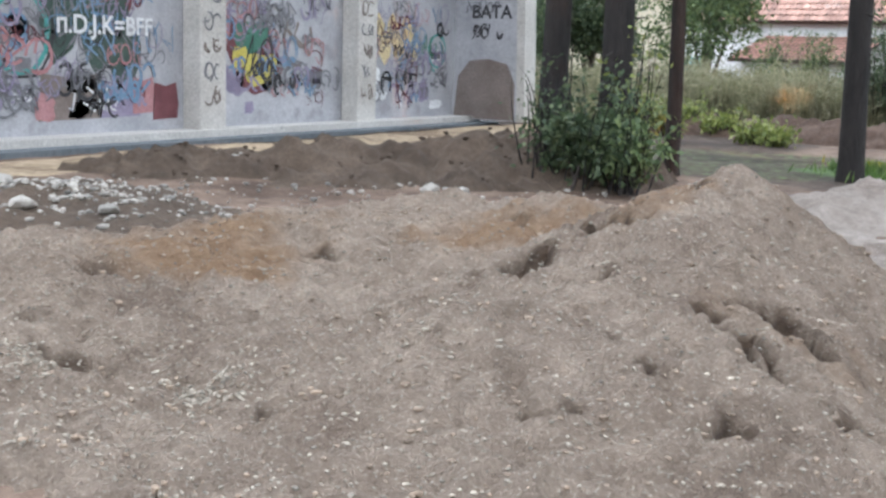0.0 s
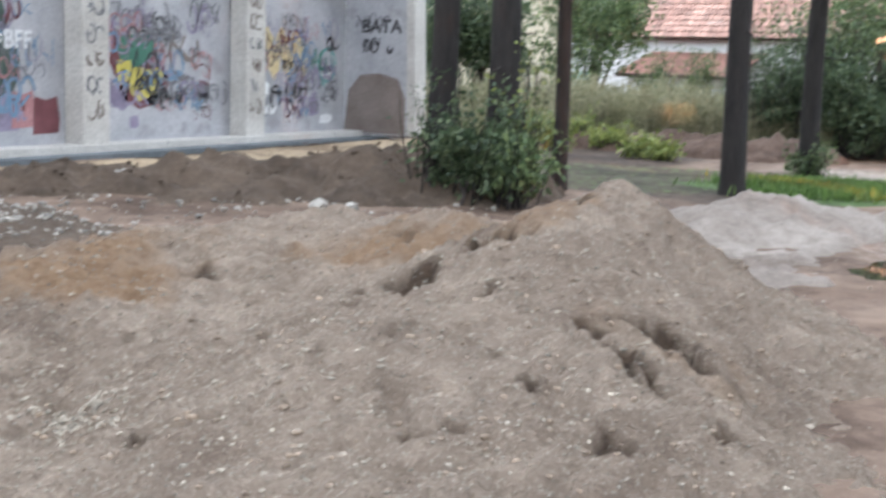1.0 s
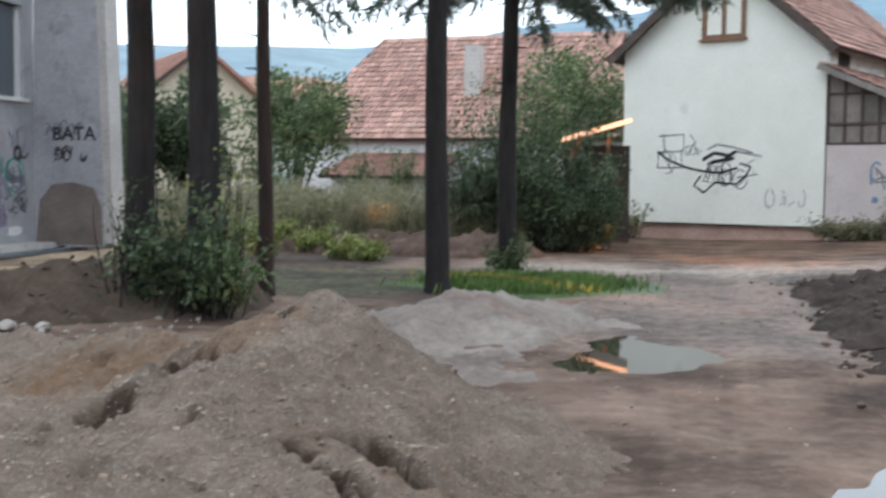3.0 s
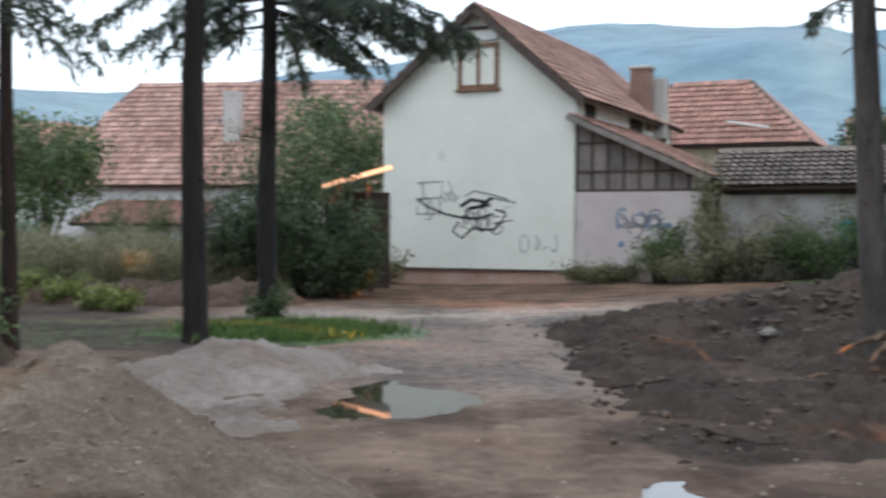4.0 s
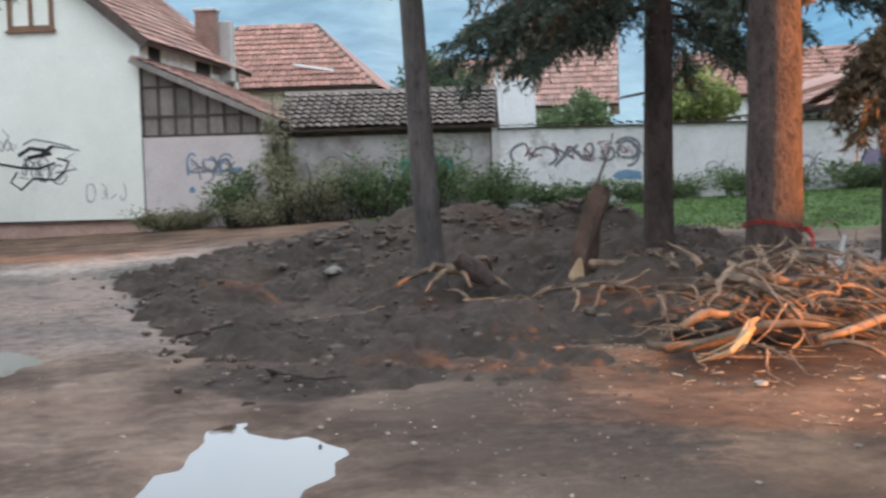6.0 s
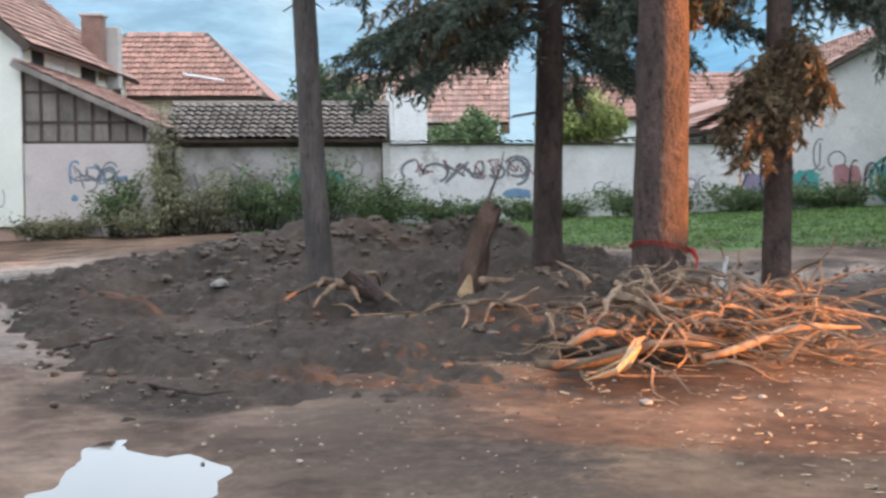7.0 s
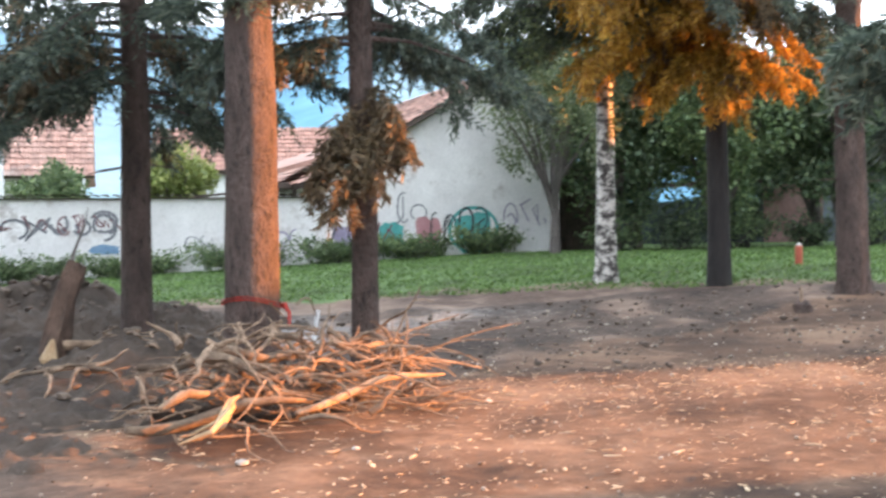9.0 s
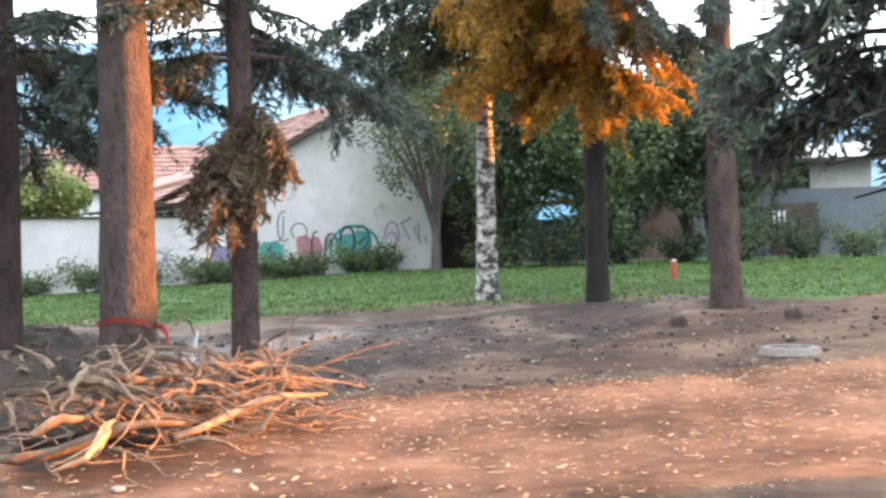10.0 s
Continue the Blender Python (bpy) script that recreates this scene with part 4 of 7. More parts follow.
def sprays(rng, branches, density=1.0, needle=0.13, width=0.028, hang=0.75):
    """Needle-covered twigs hanging from boughs: base and tip of each needle tuft. branches: (base, azimuth, length, rise, droop)."""
    B, T = [], []
    for (bx, by, bz), az, ln, up, droop in branches:
        k = max(int(ln * 17 * density), 6)
        s = rng.uniform(0.12, 1.0, k) ** 0.8
        dirv = np.array((math.sin(az), math.cos(az), 0.0))
        sidev = np.array((dirv[1], -dirv[0], 0.0))
        p = np.array((bx, by, bz)) + dirv * (s * ln)[:, None] + np.array((0, 0, 1.0)) * (up * s - droop * s * s)[:, None]
        sg = rng.choice((-1.0, 1.0), k)[:, None]
        td = sidev * sg * rng.uniform(0.2, 1.0, (k, 1)) + dirv * rng.uniform(0.1, 0.7, (k, 1)) + np.array((0, 0, -1.0)) * rng.uniform(0.3, 1.6, (k, 1)) * hang
        td /= np.linalg.norm(td, axis=1, keepdims=True)
        tl = rng.uniform(0.22, 0.62, k) * (1.15 - 0.55 * s) * min(1.0, 0.45 + ln * 0.25)
        m = 20
        f = np.linspace(0.05, 1, m)
        sag = np.array((0, 0, -1.0))
        q = p[:, None] + td[:, None] * (tl[:, None] * f)[..., None] + sag * (0.22 * tl[:, None] * f ** 2)[..., None]
        nd = td[:, None] + rng.normal(size=(k, m, 3)) * 0.55
        nd /= np.linalg.norm(nd, axis=2, keepdims=True)
        nl = needle * rng.uniform(0.6, 1.25, (k, m, 1))
        B.append(q.reshape(-1, 3))
        T.append((q + nd * nl).reshape(-1, 3))
    B, T = np.concatenate(B), np.concatenate(T)
    return B, T, width * rng.uniform(0.7, 1.3, len(B))


def conifer(x, y, diam, height, first, bough_len, label, bark, needles=None, seed=0, lean=(0, 0), count=34, density=1.0, extra=(), group="tall conifers", patches=(), flare=0.5, dead=6, zmul=1.0):
    """A tall conifer: bare trunk below, drooping boughs above the height 'first'. extra: boughs as (height, azimuth in degrees, length, rise, droop)."""
    rng, rnd = np.random.default_rng(seed), random.Random(seed)
    z0 = land(x, y)
    ob = thing("conifer", pose(x, y, z0), label, "tree", group)
    hs = [-0.15, 0.0, 0.12, 0.3, 0.6, 1.0] + [1.5 + 0.6 * i for i in range(int((height - 1.5) / 0.6) + 1)]

    def axis_at(h):
        return Vector((lean[0] * h + 0.02 * math.sin(h * 1.1 + seed), lean[1] * h + 0.02 * math.cos(h * 0.9 + seed), h))

    rad = [diam / 2 * max(1 - 0.62 * max(h, 0) / height, 0.06) for h in hs]
    bm = tube(bmesh.new(), [axis_at(h) for h in hs], rad, 18, 0.035, seed, (flare, 0.55, 5))
    part("trunk", bm, bark, ob, smooth=True)
    br = []
    for i in range(count):
        h = first + (height - first) * (i + rnd.random()) / count
        az = rnd.uniform(0, 2 * math.pi)
        ln = bough_len * (1 - 0.75 * (h - first) / (height - first)) * rnd.uniform(0.7, 1.15)
        br.append((tuple(axis_at(h)), az, ln, rnd.uniform(0.0, 0.5), rnd.uniform(0.4, 1.0) * zmul))
    for h, az, ln, up, dr in extra:
        br.append((tuple(axis_at(h)), radians(az), ln, up, dr))
    for (bx, by, bz), az, ln, up, dr in br:
        pts = [(bx + math.sin(az) * ln * s, by + math.cos(az) * ln * s, bz + up * s - dr * s * s) for s in (0, 0.3, 0.6, 0.9)]
        part("bough", tube(bmesh.new(), pts, [0.028 + 0.008 * ln, 0.020, 0.013, 0.006], 5), bark, ob)
    for i in range(dead):
        h, az, ln = rnd.uniform(1.6, max(first, 2.5)), rnd.uniform(0, 6.28), rnd.uniform(0.12, 0.5)
        c = axis_at(h)
        part("dead_twig", tube(bmesh.new(), [c, c + Vector((math.sin(az) * (ln + diam / 2), math.cos(az) * (ln + diam / 2), rnd.uniform(-0.15, 0.1)))], [0.018, 0.007], 5), bark, ob)
    B, T, W = sprays(rng, br, density)
    blade_mesh("needle_sprays", B, T, W, needles or M_NEEDLE, ob, seed)
    for h, az, ln, up, dr, mat, dens in patches:
        B, T, W = sprays(rng, [(tuple(axis_at(h + rnd.uniform(-0.15, 0.15))), radians(az + rnd.uniform(-16, 16)), ln * rnd.uniform(0.8, 1.1), up, dr * rnd.uniform(0.7, 1.2)) for _ in range(3)], dens, hang=1.5)
        blade_mesh("patch_sprays", B, T, W, mat, ob, seed + 1)
    return ob


# row of slim dark trees by the concrete building and the road
conifer(-7.30, 14.25, 0.40, 15, 6.5, 2.6, "tall dark conifer trunk rising behind a leafy bush", M_BARK_DARK, seed=11, dead=3)
conifer(-6.20, 13.75, 0.42, 15, 5.0, 2.2, "thick black conifer trunk rising out of a leafy bush", M_BARK_DARK, seed=12, dead=3, extra=((4.6, 95, 2.0, 0.0, 0.9), (4.3, 70, 1.6, 0.0, 0.7), (4.5, 250, 1.5, 0.2, 0.6)))
conifer(-6.05, 15.48, 0.22, 13, 6.0, 2.0, "slim bare conifer trunk on dark soil", M_BARK_DARK, seed=13, dead=4, extra=((4.5, 80, 1.1, 0.0, 0.7), (4.9, 240, 1.2, 0.2, 0.6)))
conifer(-3.89, 16.73, 0.35, 16, 7.0, 2.6, "straight dark conifer trunk beside the pale gravel", M_BARK_DARK, seed=14, dead=4, density=1.6, extra=((6.4, 80, 2.0, 0, 1.6), (6.1, 270, 2.4, 0.1, 1.3), (6.3, 250, 2.8, 0.1, 1.4), (6.0, 290, 2.2, 0.1, 1.0), (6.2, 110, 2.2, 0, 1.5), (6.0, 60, 1.6, 0, 1.2)))
conifer(-3.48, 20.59, 0.34, 15, 5.2, 2.6, "dark conifer with low boughs standing in a grass patch", M_BARK_DARK, seed=15, count=50, density=1.8, extra=((5.4, 45, 2.2, 0.1, 1.0), (5.2, 130, 2.0, 0.1, 0.9), (5.6, 290, 2.2, 0.1, 1.0), (5.5, 100, 2.6, 0.2, 1.0), (5.3, 85, 2.0, 0.1, 0.9), (5.7, 95, 3.4, 0.2, 1.2), (5.5, 88, 3.0, 0.2, 0.9), (6.0, 100, 3.6, 0.2, 1.4), (5.9, 75, 3.2, 0.2, 1.2), (5.6, 280, 2.6, 0.2, 1.0), (6.1, 262, 3.0, 0.2, 1.3), (5.0, 110, 1.6, 0.0, 0.6), (5.1, 265, 1.5, 0.0, 0.6), (5.6, 70, 2.4, 0.3, 1.0)))
# trees on the dug ground
conifer(4.88, 14.24, 0.34, 15, 4.6, 1.7, "grey leaning conifer trunk with bared roots", M_BARK, seed=16, lean=(-0.058, 0.01), dead=5, extra=((4.3, 250, 0.8, 0.1, 0.4), (4.2, 120, 0.9, 0, 0.5)))
conifer(8.28, 14.52, 0.42, 17, 3.5, 2.7, "brown conifer with hanging dark boughs on the earth mound", M_BARK_RED, seed=17, patches=((4.4, 275, 2.5, 0.2, 1.3, M_NEEDLE_DRY, 0.9), (4.2, 250, 2.0, 0.1, 1.0, M_NEEDLE_DRY, 0.8), (4.3, 80, 2.0, 0.1, 1.1, M_NEEDLE_DRY, 0.7)),
        count=74, density=1.9, extra=((3.6, 250, 2.4, 0.1, 1.0), (3.8, 310, 2.8, 0.1, 1.2), (3.7, 40, 2.2, 0.1, 1.1), (3.5, 90, 2.0, 0.1, 0.9), (3.9, 280, 3.0, 0.3, 1.1), (4.0, 268, 2.8, 0.2, 0.9), (4.4, 290, 2.6, 0.2, 1.4), (4.6, 240, 2.4, 0.2, 1.4), (4.3, 60, 2.2, 0.2, 1.3), (4.5, 90, 2.2, 0.2, 1.3), (4.2, 255, 2.6, 0.2, 1.2), (3.6, 300, 2.0, 0.1, 0.8), (3.7, 70, 1.8, 0.1, 0.9), (3.3, 110, 1.6, 0.0, 0.6)))
conifer(7.74, 11.07, 0.62, 20, 6.2, 2.6, "massive old conifer trunk wound with red tape", M_BARK_RED, seed=18, flare=0.35, count=30, dead=4, extra=((5.3, 300, 2.4, 0.1, 1.3), (5.2, 100, 2.2, 0.1, 1.2)))
conifer(9.35, 11.05, 0.34, 15, 3.7, 2.0, "conifer with a dry brown clump of twigs on its trunk", M_BARK_RED, seed=19, count=70, density=1.7, flare=0.25,
        patches=((3.2, 180, 0.75, 0.1, 0.75, M_NEEDLE_DRY, 2.2), (3.0, 270, 0.7, 0.1, 0.8, M_NEEDLE_DRY, 2.2), (3.1, 80, 0.6, 0.1, 0.7, M_NEEDLE_DRY, 2.2), (2.6, 250, 1.0, -0.1, 0.6, M_NEEDLE_DRY, 0.7), (2.85, 205, 0.6, 0.0, 0.8, M_NEEDLE_DRY, 2.0), (2.75, 300, 0.55, 0.0, 0.8, M_NEEDLE_DRY, 2.0), (2.5, 245, 0.7, 0.0, 0.7, M_NEEDLE_DRY, 1.4), (3.9, 285, 1.4, 0.0, 0.9, M_NEEDLE_DRY, 1.2)),
        extra=((3.9, 280, 1.6, 0.1, 0.7), (4.1, 100, 2.2, 0.1, 0.9), (3.9, 130, 2.0, 0.1, 0.9), (4.3, 75, 2.4, 0.1, 1.3), (4.5, 110, 2.6, 0.1, 1.6), (4.2, 290, 1.8, 0.1, 1.0), (4.6, 300, 2.0, 0.1, 1.3), (4.4, 50, 2.0, 0.1, 1.2)))
# Boughs in the sun-painted gold, mixed with dry and green ones.
gr_ = random.Random(202)
gold = [(gr_.uniform(3.9, 5.0), gr_.uniform(180, 375), gr_.uniform(0.9, 1.9), 0.1, gr_.uniform(0.5, 1.1), gr_.choice((M_NEEDLE_SUNLIT, M_NEEDLE_SUNLIT, M_NEEDLE_SUNLIT, M_NEEDLE_DRY)), 1.1) for _ in range(20)]
gold += [(gr_.uniform(4.9, 7.2), gr_.uniform(160, 375), gr_.uniform(1.4, 3.0), 0.1, gr_.uniform(0.7, 1.7), gr_.choice((M_NEEDLE_SUNLIT, M_NEEDLE_SUNLIT, M_NEEDLE_DRY, M_NEEDLE)), 1.3) for _ in range(40)]
gold += [(gr_.uniform(4.9, 6.4), gr_.uniform(285, 345), gr_.uniform(2.2, 3.2), 0.1, gr_.uniform(1.0, 1.8), M_NEEDLE_SUNLIT, 1.2) for _ in range(9)]
conifer(18.26, 11.88, 0.42, 14, 6.0, 2.6, "dark-trunked tree with hanging needles painted sunlit gold at the grass edge", M_BARK_DARK, seed=20, patches=gold + [(5.4, 327, 4.4, 0.2, 1.6, M_NEEDLE, 2.2), (6.2, 330, 4.8, 0.2, 1.9, M_NEEDLE, 2.0), (6.6, 318, 4.4, 0.2, 1.6, M_NEEDLE, 2.0), (5.9, 345, 4.6, 0.2, 1.9, M_NEEDLE, 2.0)], needles=M_NEEDLE_SUNLIT, flare=0.3, dead=2)
conifer(18.36, 9.42, 0.52, 16, 5.0, 1.5, "brown conifer with a tuft of dry needles at the grass edge", M_BARK_RED, seed=21, count=40,
        patches=((3.7, 250, 0.7, 0.2, 0.5, M_NEEDLE_DRY, 2.2), (3.8, 170, 0.9, 0.3, 0.5, M_NEEDLE_SUNLIT, 2.0)), extra=((5.0, 250, 1.4, 0.3, 0.7),))
conifer(8.2, 2.72, 0.28, 12, 2.25, 1.2, "dark spruce with long hanging boughs", M_BARK_DARK, seed=22, count=130, density=1.9, zmul=0.9, extra=((2.9, 335, 1.3, 0.1, 0.5), (2.6, 350, 1.1, 0.1, 0.4), (3.2, 320, 1.4, 0.2, 0.6), (3.0, 345, 1.3, 0.2, 0.5)))


def birch(x, y, diam, height, seed):
    rng, rnd = np.random.default_rng(seed), random.Random(seed)
    ob = thing("birch", pose(x, y, land(x, y)), "white-barked birch with thin weeping twigs at the grass edge", "tree")
    hs = [-0.15, 0, 0.15, 0.35, 0.7] + [1.1 + 0.5 * i for i in range(int((height - 1) / 0.5))]
    ax = lambda h: Vector((0.05 * h - 0.004 * h * h, 0.02 * h, h))
    tube_bm = tube(bmesh.new(), [ax(h) for h in hs], [diam / 2 * max(1 - 0.8 * max(h, 0) / height, 0.05) for h in hs], 14, 0.06, seed, (0.7, 0.7, 4))
    part("trunk", tube_bm, M_BIRCH, ob, smooth=True)
    B, T, W = [], [], []
    for i in range(34):
        h = rnd.uniform(3.6, height)
        az, ln = rnd.uniform(0, 6.28), rnd.uniform(1.2, 3.2) * (1.15 - 0.6 * h / height)
        c = ax(h)
        e = c + Vector((math.sin(az) * ln, math.cos(az) * ln, 0.5))
        part("bough", tube(bmesh.new(), [c, (c + e) / 2 + Vector((0, 0, 0.35)), e], [0.03, 0.018, 0.008], 5), M_BARK, ob)
        for j in range(9):
            s = rnd.uniform(0.35, 1.05)
            q = c.lerp(e, s)
            drop = rnd.uniform(0.8, 2.4)
            n = int(drop * 34)
            f = rng.uniform(0, 1, n)
            p = np.array(q) + np.stack([rng.normal(0, 0.08, n), rng.normal(0, 0.08, n), -f * drop], -1)
            d = rng.normal(size=(n, 3)) + np.array((0, 0, -0.8))
            d /= np.linalg.norm(d, axis=1, keepdims=True)
            B.append(p)
            T.append(p + d * 0.075)
            W.append(np.full(n, 0.045))
    blade_mesh("leaves", np.concatenate(B), np.concatenate(T), np.concatenate(W), M_LEAF_PALE, ob, seed)


birch(17.88, 14.10, 0.42, 11, 31)


def leaf_tree(x, y, trunk_h, w, h, label, material, seed, leaves=9000, leaf=0.16, base=0.0):
    rng, rnd = np.random.default_rng(seed), random.Random(seed)
    ob = thing("broadleaf_tree", pose(x, y, land(x, y) + base), label, "tree", "broadleaf trees")
    c, s = clumps(rng, (0, 0, trunk_h + h / 2), (w / 2, w / 2, h / 2), 34, (0.2, 0.4))
    p, n = leaf_points(rng, c, s, leaves, 0.35)
    t = n + rng.normal(size=n.shape) * 0.8
    t /= np.linalg.norm(t, axis=1, keepdims=True)
    bm = bmesh.new()
    tube(bm, [(0, 0, -0.2), (0.05, 0, trunk_h * 0.6), (0, 0.05, trunk_h + h * 0.5)], [0.16, 0.13, 0.05], 9, 0.05, seed)
    for k in range(9):
        q = Vector(c[rnd.randrange(len(c))])
        tube(bm, [(0, 0, trunk_h * rnd.uniform(0.6, 1.2)), q * 0.55 + Vector((0, 0, trunk_h * 0.5)), q], [0.07, 0.045, 0.015], 6)
    part("trunk", bm, M_BARK, ob)
    blade_mesh("crown", p, p + t * leaf * rng.uniform(0.7, 1.3, (leaves, 1)), leaf * 0.6 * rng.uniform(0.7, 1.3, leaves), material, ob, seed)
    return ob


leaf_tree(-4.6, 41.5, 2.0, 6.5, 5.0, "round green tree beside the white house", M_LEAF, 41)
leaf_tree(-13.9, 39.0, 0.4, 5.2, 5.8, "loose green tree beside the cream house", M_LEAF, 42)
leaf_tree(-21.5, 40.0, 1.0, 5.0, 4.0, "green tree in front of the cream house", M_LEAF_DARK, 43)
leaf_tree(-25.0, 38.0, 1.0, 5.0, 4.2, "green tree in front of the cream house", M_LEAF, 44)
leaf_tree(-15.0, 32.0, 1.0, 4.0, 4.0, "green tree behind the concrete building", M_LEAF_DARK, 45)
leaf_tree(20.3, 33.5, 1.0, 3.4, 3.0, "bright green tree behind the garden wall", M_LEAF_LIME, 46)
leaf_tree(17.0, 34.5, 0.9, 3.6, 2.2, "green tree behind the garden wall", M_LEAF, 47)
leaf_tree(15.0, 44.0, 2.0, 5.0, 3.6, "dark green tree behind the sheds", M_LEAF_DARK, 48)
leaf_tree(28.5, 18.5, 0.4, 5.4, 6.0, "green tree growing by the dark gate", M_LEAF, 49, 14000)
leaf_tree(31.5, 17.2, 0.9, 5.0, 6.5, "green tree growing before the rear walls", M_LEAF_DARK, 50, 14000)
leaf_tree(29.5, 22.0, 0.3, 6.0, 7.5, "green tree growing before the rear walls", M_LEAF, 51, 14000)
leaf_tree(36.5, 27.0, 0.5, 7.5, 8.5, "green tree behind the sheeting fence", M_LEAF_DARK, 53, 14000)
leaf_tree(42.0, 24.0, 0.5, 7.0, 7.5, "green tree behind the sheeting fence", M_LEAF, 54, 12000)
leaf_tree(32.5, 28.0, 0.5, 7.0, 8.5, "green tree behind the sheeting fence", M_LEAF, 55, 12000)
leaf_tree(30.6, 16.0, 0.9, 4.6, 5.4, "dark green tree growing before the rear walls", M_LEAF_DARK, 56, 14000)
leaf_tree(26.6, 20.6, 0.7, 4.2, 6.0, "dark green tree growing by the dark gate", M_LEAF_DARK, 57, 13000)
leaf_tree(37.5, 22.5, 0.1, 7.5, 6.0, "low-branched green tree behind the sheeting fence", M_LEAF_DARK, 58, 13000, 0.2)
leaf_tree(40.0, 19.5, 0.1, 7.0, 5.5, "low-branched green tree behind the sheeting fence", M_LEAF_DARK, 59, 13000, 0.2)
leaf_tree(24.8, 21.3, 1.6, 5.2, 5.2, "pale green tree hanging before the graffiti gable", M_LEAF_PALE, 52, 10000, 0.11)

bush("bush", -6.1, 12.75, 1.3, 1.3, 1.3, M_LEAF_DARK, "loose leafy bush growing round the tree trunks", leaves=5200, leaf=0.09, n_clumps=20, seed=61, stems=4, wild=0.2)
bush("bush", -5.55, 12.9, 0.8, 1.0, 1.0, M_LEAF, "lighter leafy shoots at the side of the bush", leaves=900, leaf=0.10, seed=62, stems=3)
bush("bush", -6.7, 12.9, 0.7, 0.9, 1.6, M_LEAF_DARK, "tall thin leafy shoots round a trunk", leaves=330, leaf=0.09, seed=63, stems=3)
bush("bush", -5.75, 13.3, 0.6, 0.7, 1.7, M_LEAF_LIME, "pale leafy shoots reaching up a dark trunk", leaves=220, leaf=0.09, seed=64, stems=3)
for i, (x, y, w, d, h) in enumerate(((-13.2, 28.5, 4, 2, 2.5), (-10.5, 29.0, 4.4, 2, 2.4), (-8.2, 28.6, 4.2, 2, 2.2), (-6.4, 28.8, 3.8, 2, 1.9), (-12.0, 26.5, 3.4, 1.6, 1.4), (-9.4, 30.2, 4.4, 1.6, 2.7))):
    tall_grass(x, y, w + 0.6, d + 0.8, h * 0.60, "bed of tall dry grey-green stalks before the far houses", 70 + i, 5200)
for i, (x, y, w, d, h, m) in enumerate(((-3.9, 28.2, 3.4, 2.0, 3.1, M_LEAF_DARK), (-5.4, 28.0, 2.6, 2.0, 2.7, M_LEAF_DARK), (-2.75, 28.3, 1.5, 1.4, 1.7, M_LEAF_DARK), (-3.3, 27.6, 2.6, 1.4, 1.9, M_LEAF_DARK), (-4.6, 29.2, 2.6, 2.0, 3.6, M_LEAF))):
    bush("bush", x, y, w, d, h, m, "large dense green bush beside the white house", leaves=8500, leaf=0.10, n_clumps=44, seed=80 + i, group="large bushes", wild=0.35)
for i, (x, y) in enumerate(((-12.9, 43.6), (-11.5, 43.9))):
    bush("bush", x, y, 1.35, 1.2, 2.5, M_LEAF, "bright round vine bush before the porch", leaves=2600, leaf=0.11, seed=90 + i, group="vine bushes")
for i, (x, y, w, h) in enumerate(((-9.7, 25.6, 1.2, 0.85), (-8.5, 25.0, 1.1, 0.6), (-7.3, 23.2, 0.8, 0.4), (-6.6, 22.6, 0.8, 0.4), (-9.2, 23.5, 0.9, 0.7), (-10.4, 24.8, 0.9, 0.7))):
    bush("weeds", x, y, w, w * 0.8, h, M_LEAF_LIME, "yellow-green broad-leaved weeds on bare soil", "weeds", 480, 0.12, 10, 100 + i, "yellow-green weeds", 0, 3)
bush("bush", -3.45, 20.3, 0.9, 0.7, 0.6, M_LEAF, "leafy shoots at the foot of a trunk", leaves=900, leaf=0.07, seed=110)
for i, (x, y, w, d, h, m) in enumerate(((5.2, 31.7, 1.5, 1.0, 1.4, M_LEAF), (7.4, 30.7, 3.0, 1.3, 1.5, M_LEAF_DRY), (8.7, 30.2, 2.4, 1.3, 1.5, M_LEAF), (10.0, 29.6, 2.2, 1.3, 1.75, M_LEAF), (6.45, 31.5, 0.8, 0.5, 2.9, M_LEAF_DRY), (3.7, 32.7, 2.2, 0.6, 0.5, M_LEAF_DRY), (11.4, 29.0, 2.2, 1.0, 1.1, M_LEAF), (6.2, 31.0, 3.0, 0.9, 0.7, M_LEAF_DRY))):
    bush("bush", x, y, w, d, h, m, "straggly bush against the plastered wall", leaves=3300, leaf=0.10, n_clumps=40, seed=120 + i, group="wall bushes")
for i, (x, y, w, h) in enumerate(((13.2, 28.4, 3.0, 0.6), (15.5, 27.5, 3.4, 0.55), (18.0, 26.4, 3.4, 0.6), (20.5, 25.4, 3.4, 0.65), (22.6, 24.5, 3.2, 0.6), (24.6, 23.6, 3.2, 0.7))):
    bush("weeds", x, y, w, 1.0, h, M_LEAF, "low green weeds along the wall foot", "weeds", 3200, 0.10, 26, 140 + i, "wall weeds", 0, 3)
for i in range(11):
    bush("weeds", 26.6 + 1.35 * i, 20.6 - 1.2 * i, 2.4, 1.8, 0.9 + 0.25 * (i % 3), M_LEAF_DARK if i % 2 else M_LEAF, "nettles and weeds in front of the rear walls", "weeds", 1700, 0.10, 18, 160 + i, "rear weeds", 0, 3)
bush("weeds", -2.4, 35.0, 1.4, 0.8, 0.8, M_LEAF_DRY, "dry weeds at the corner of the white house", "weeds", 1200, 0.09, 14, 180, "", 0, 3)

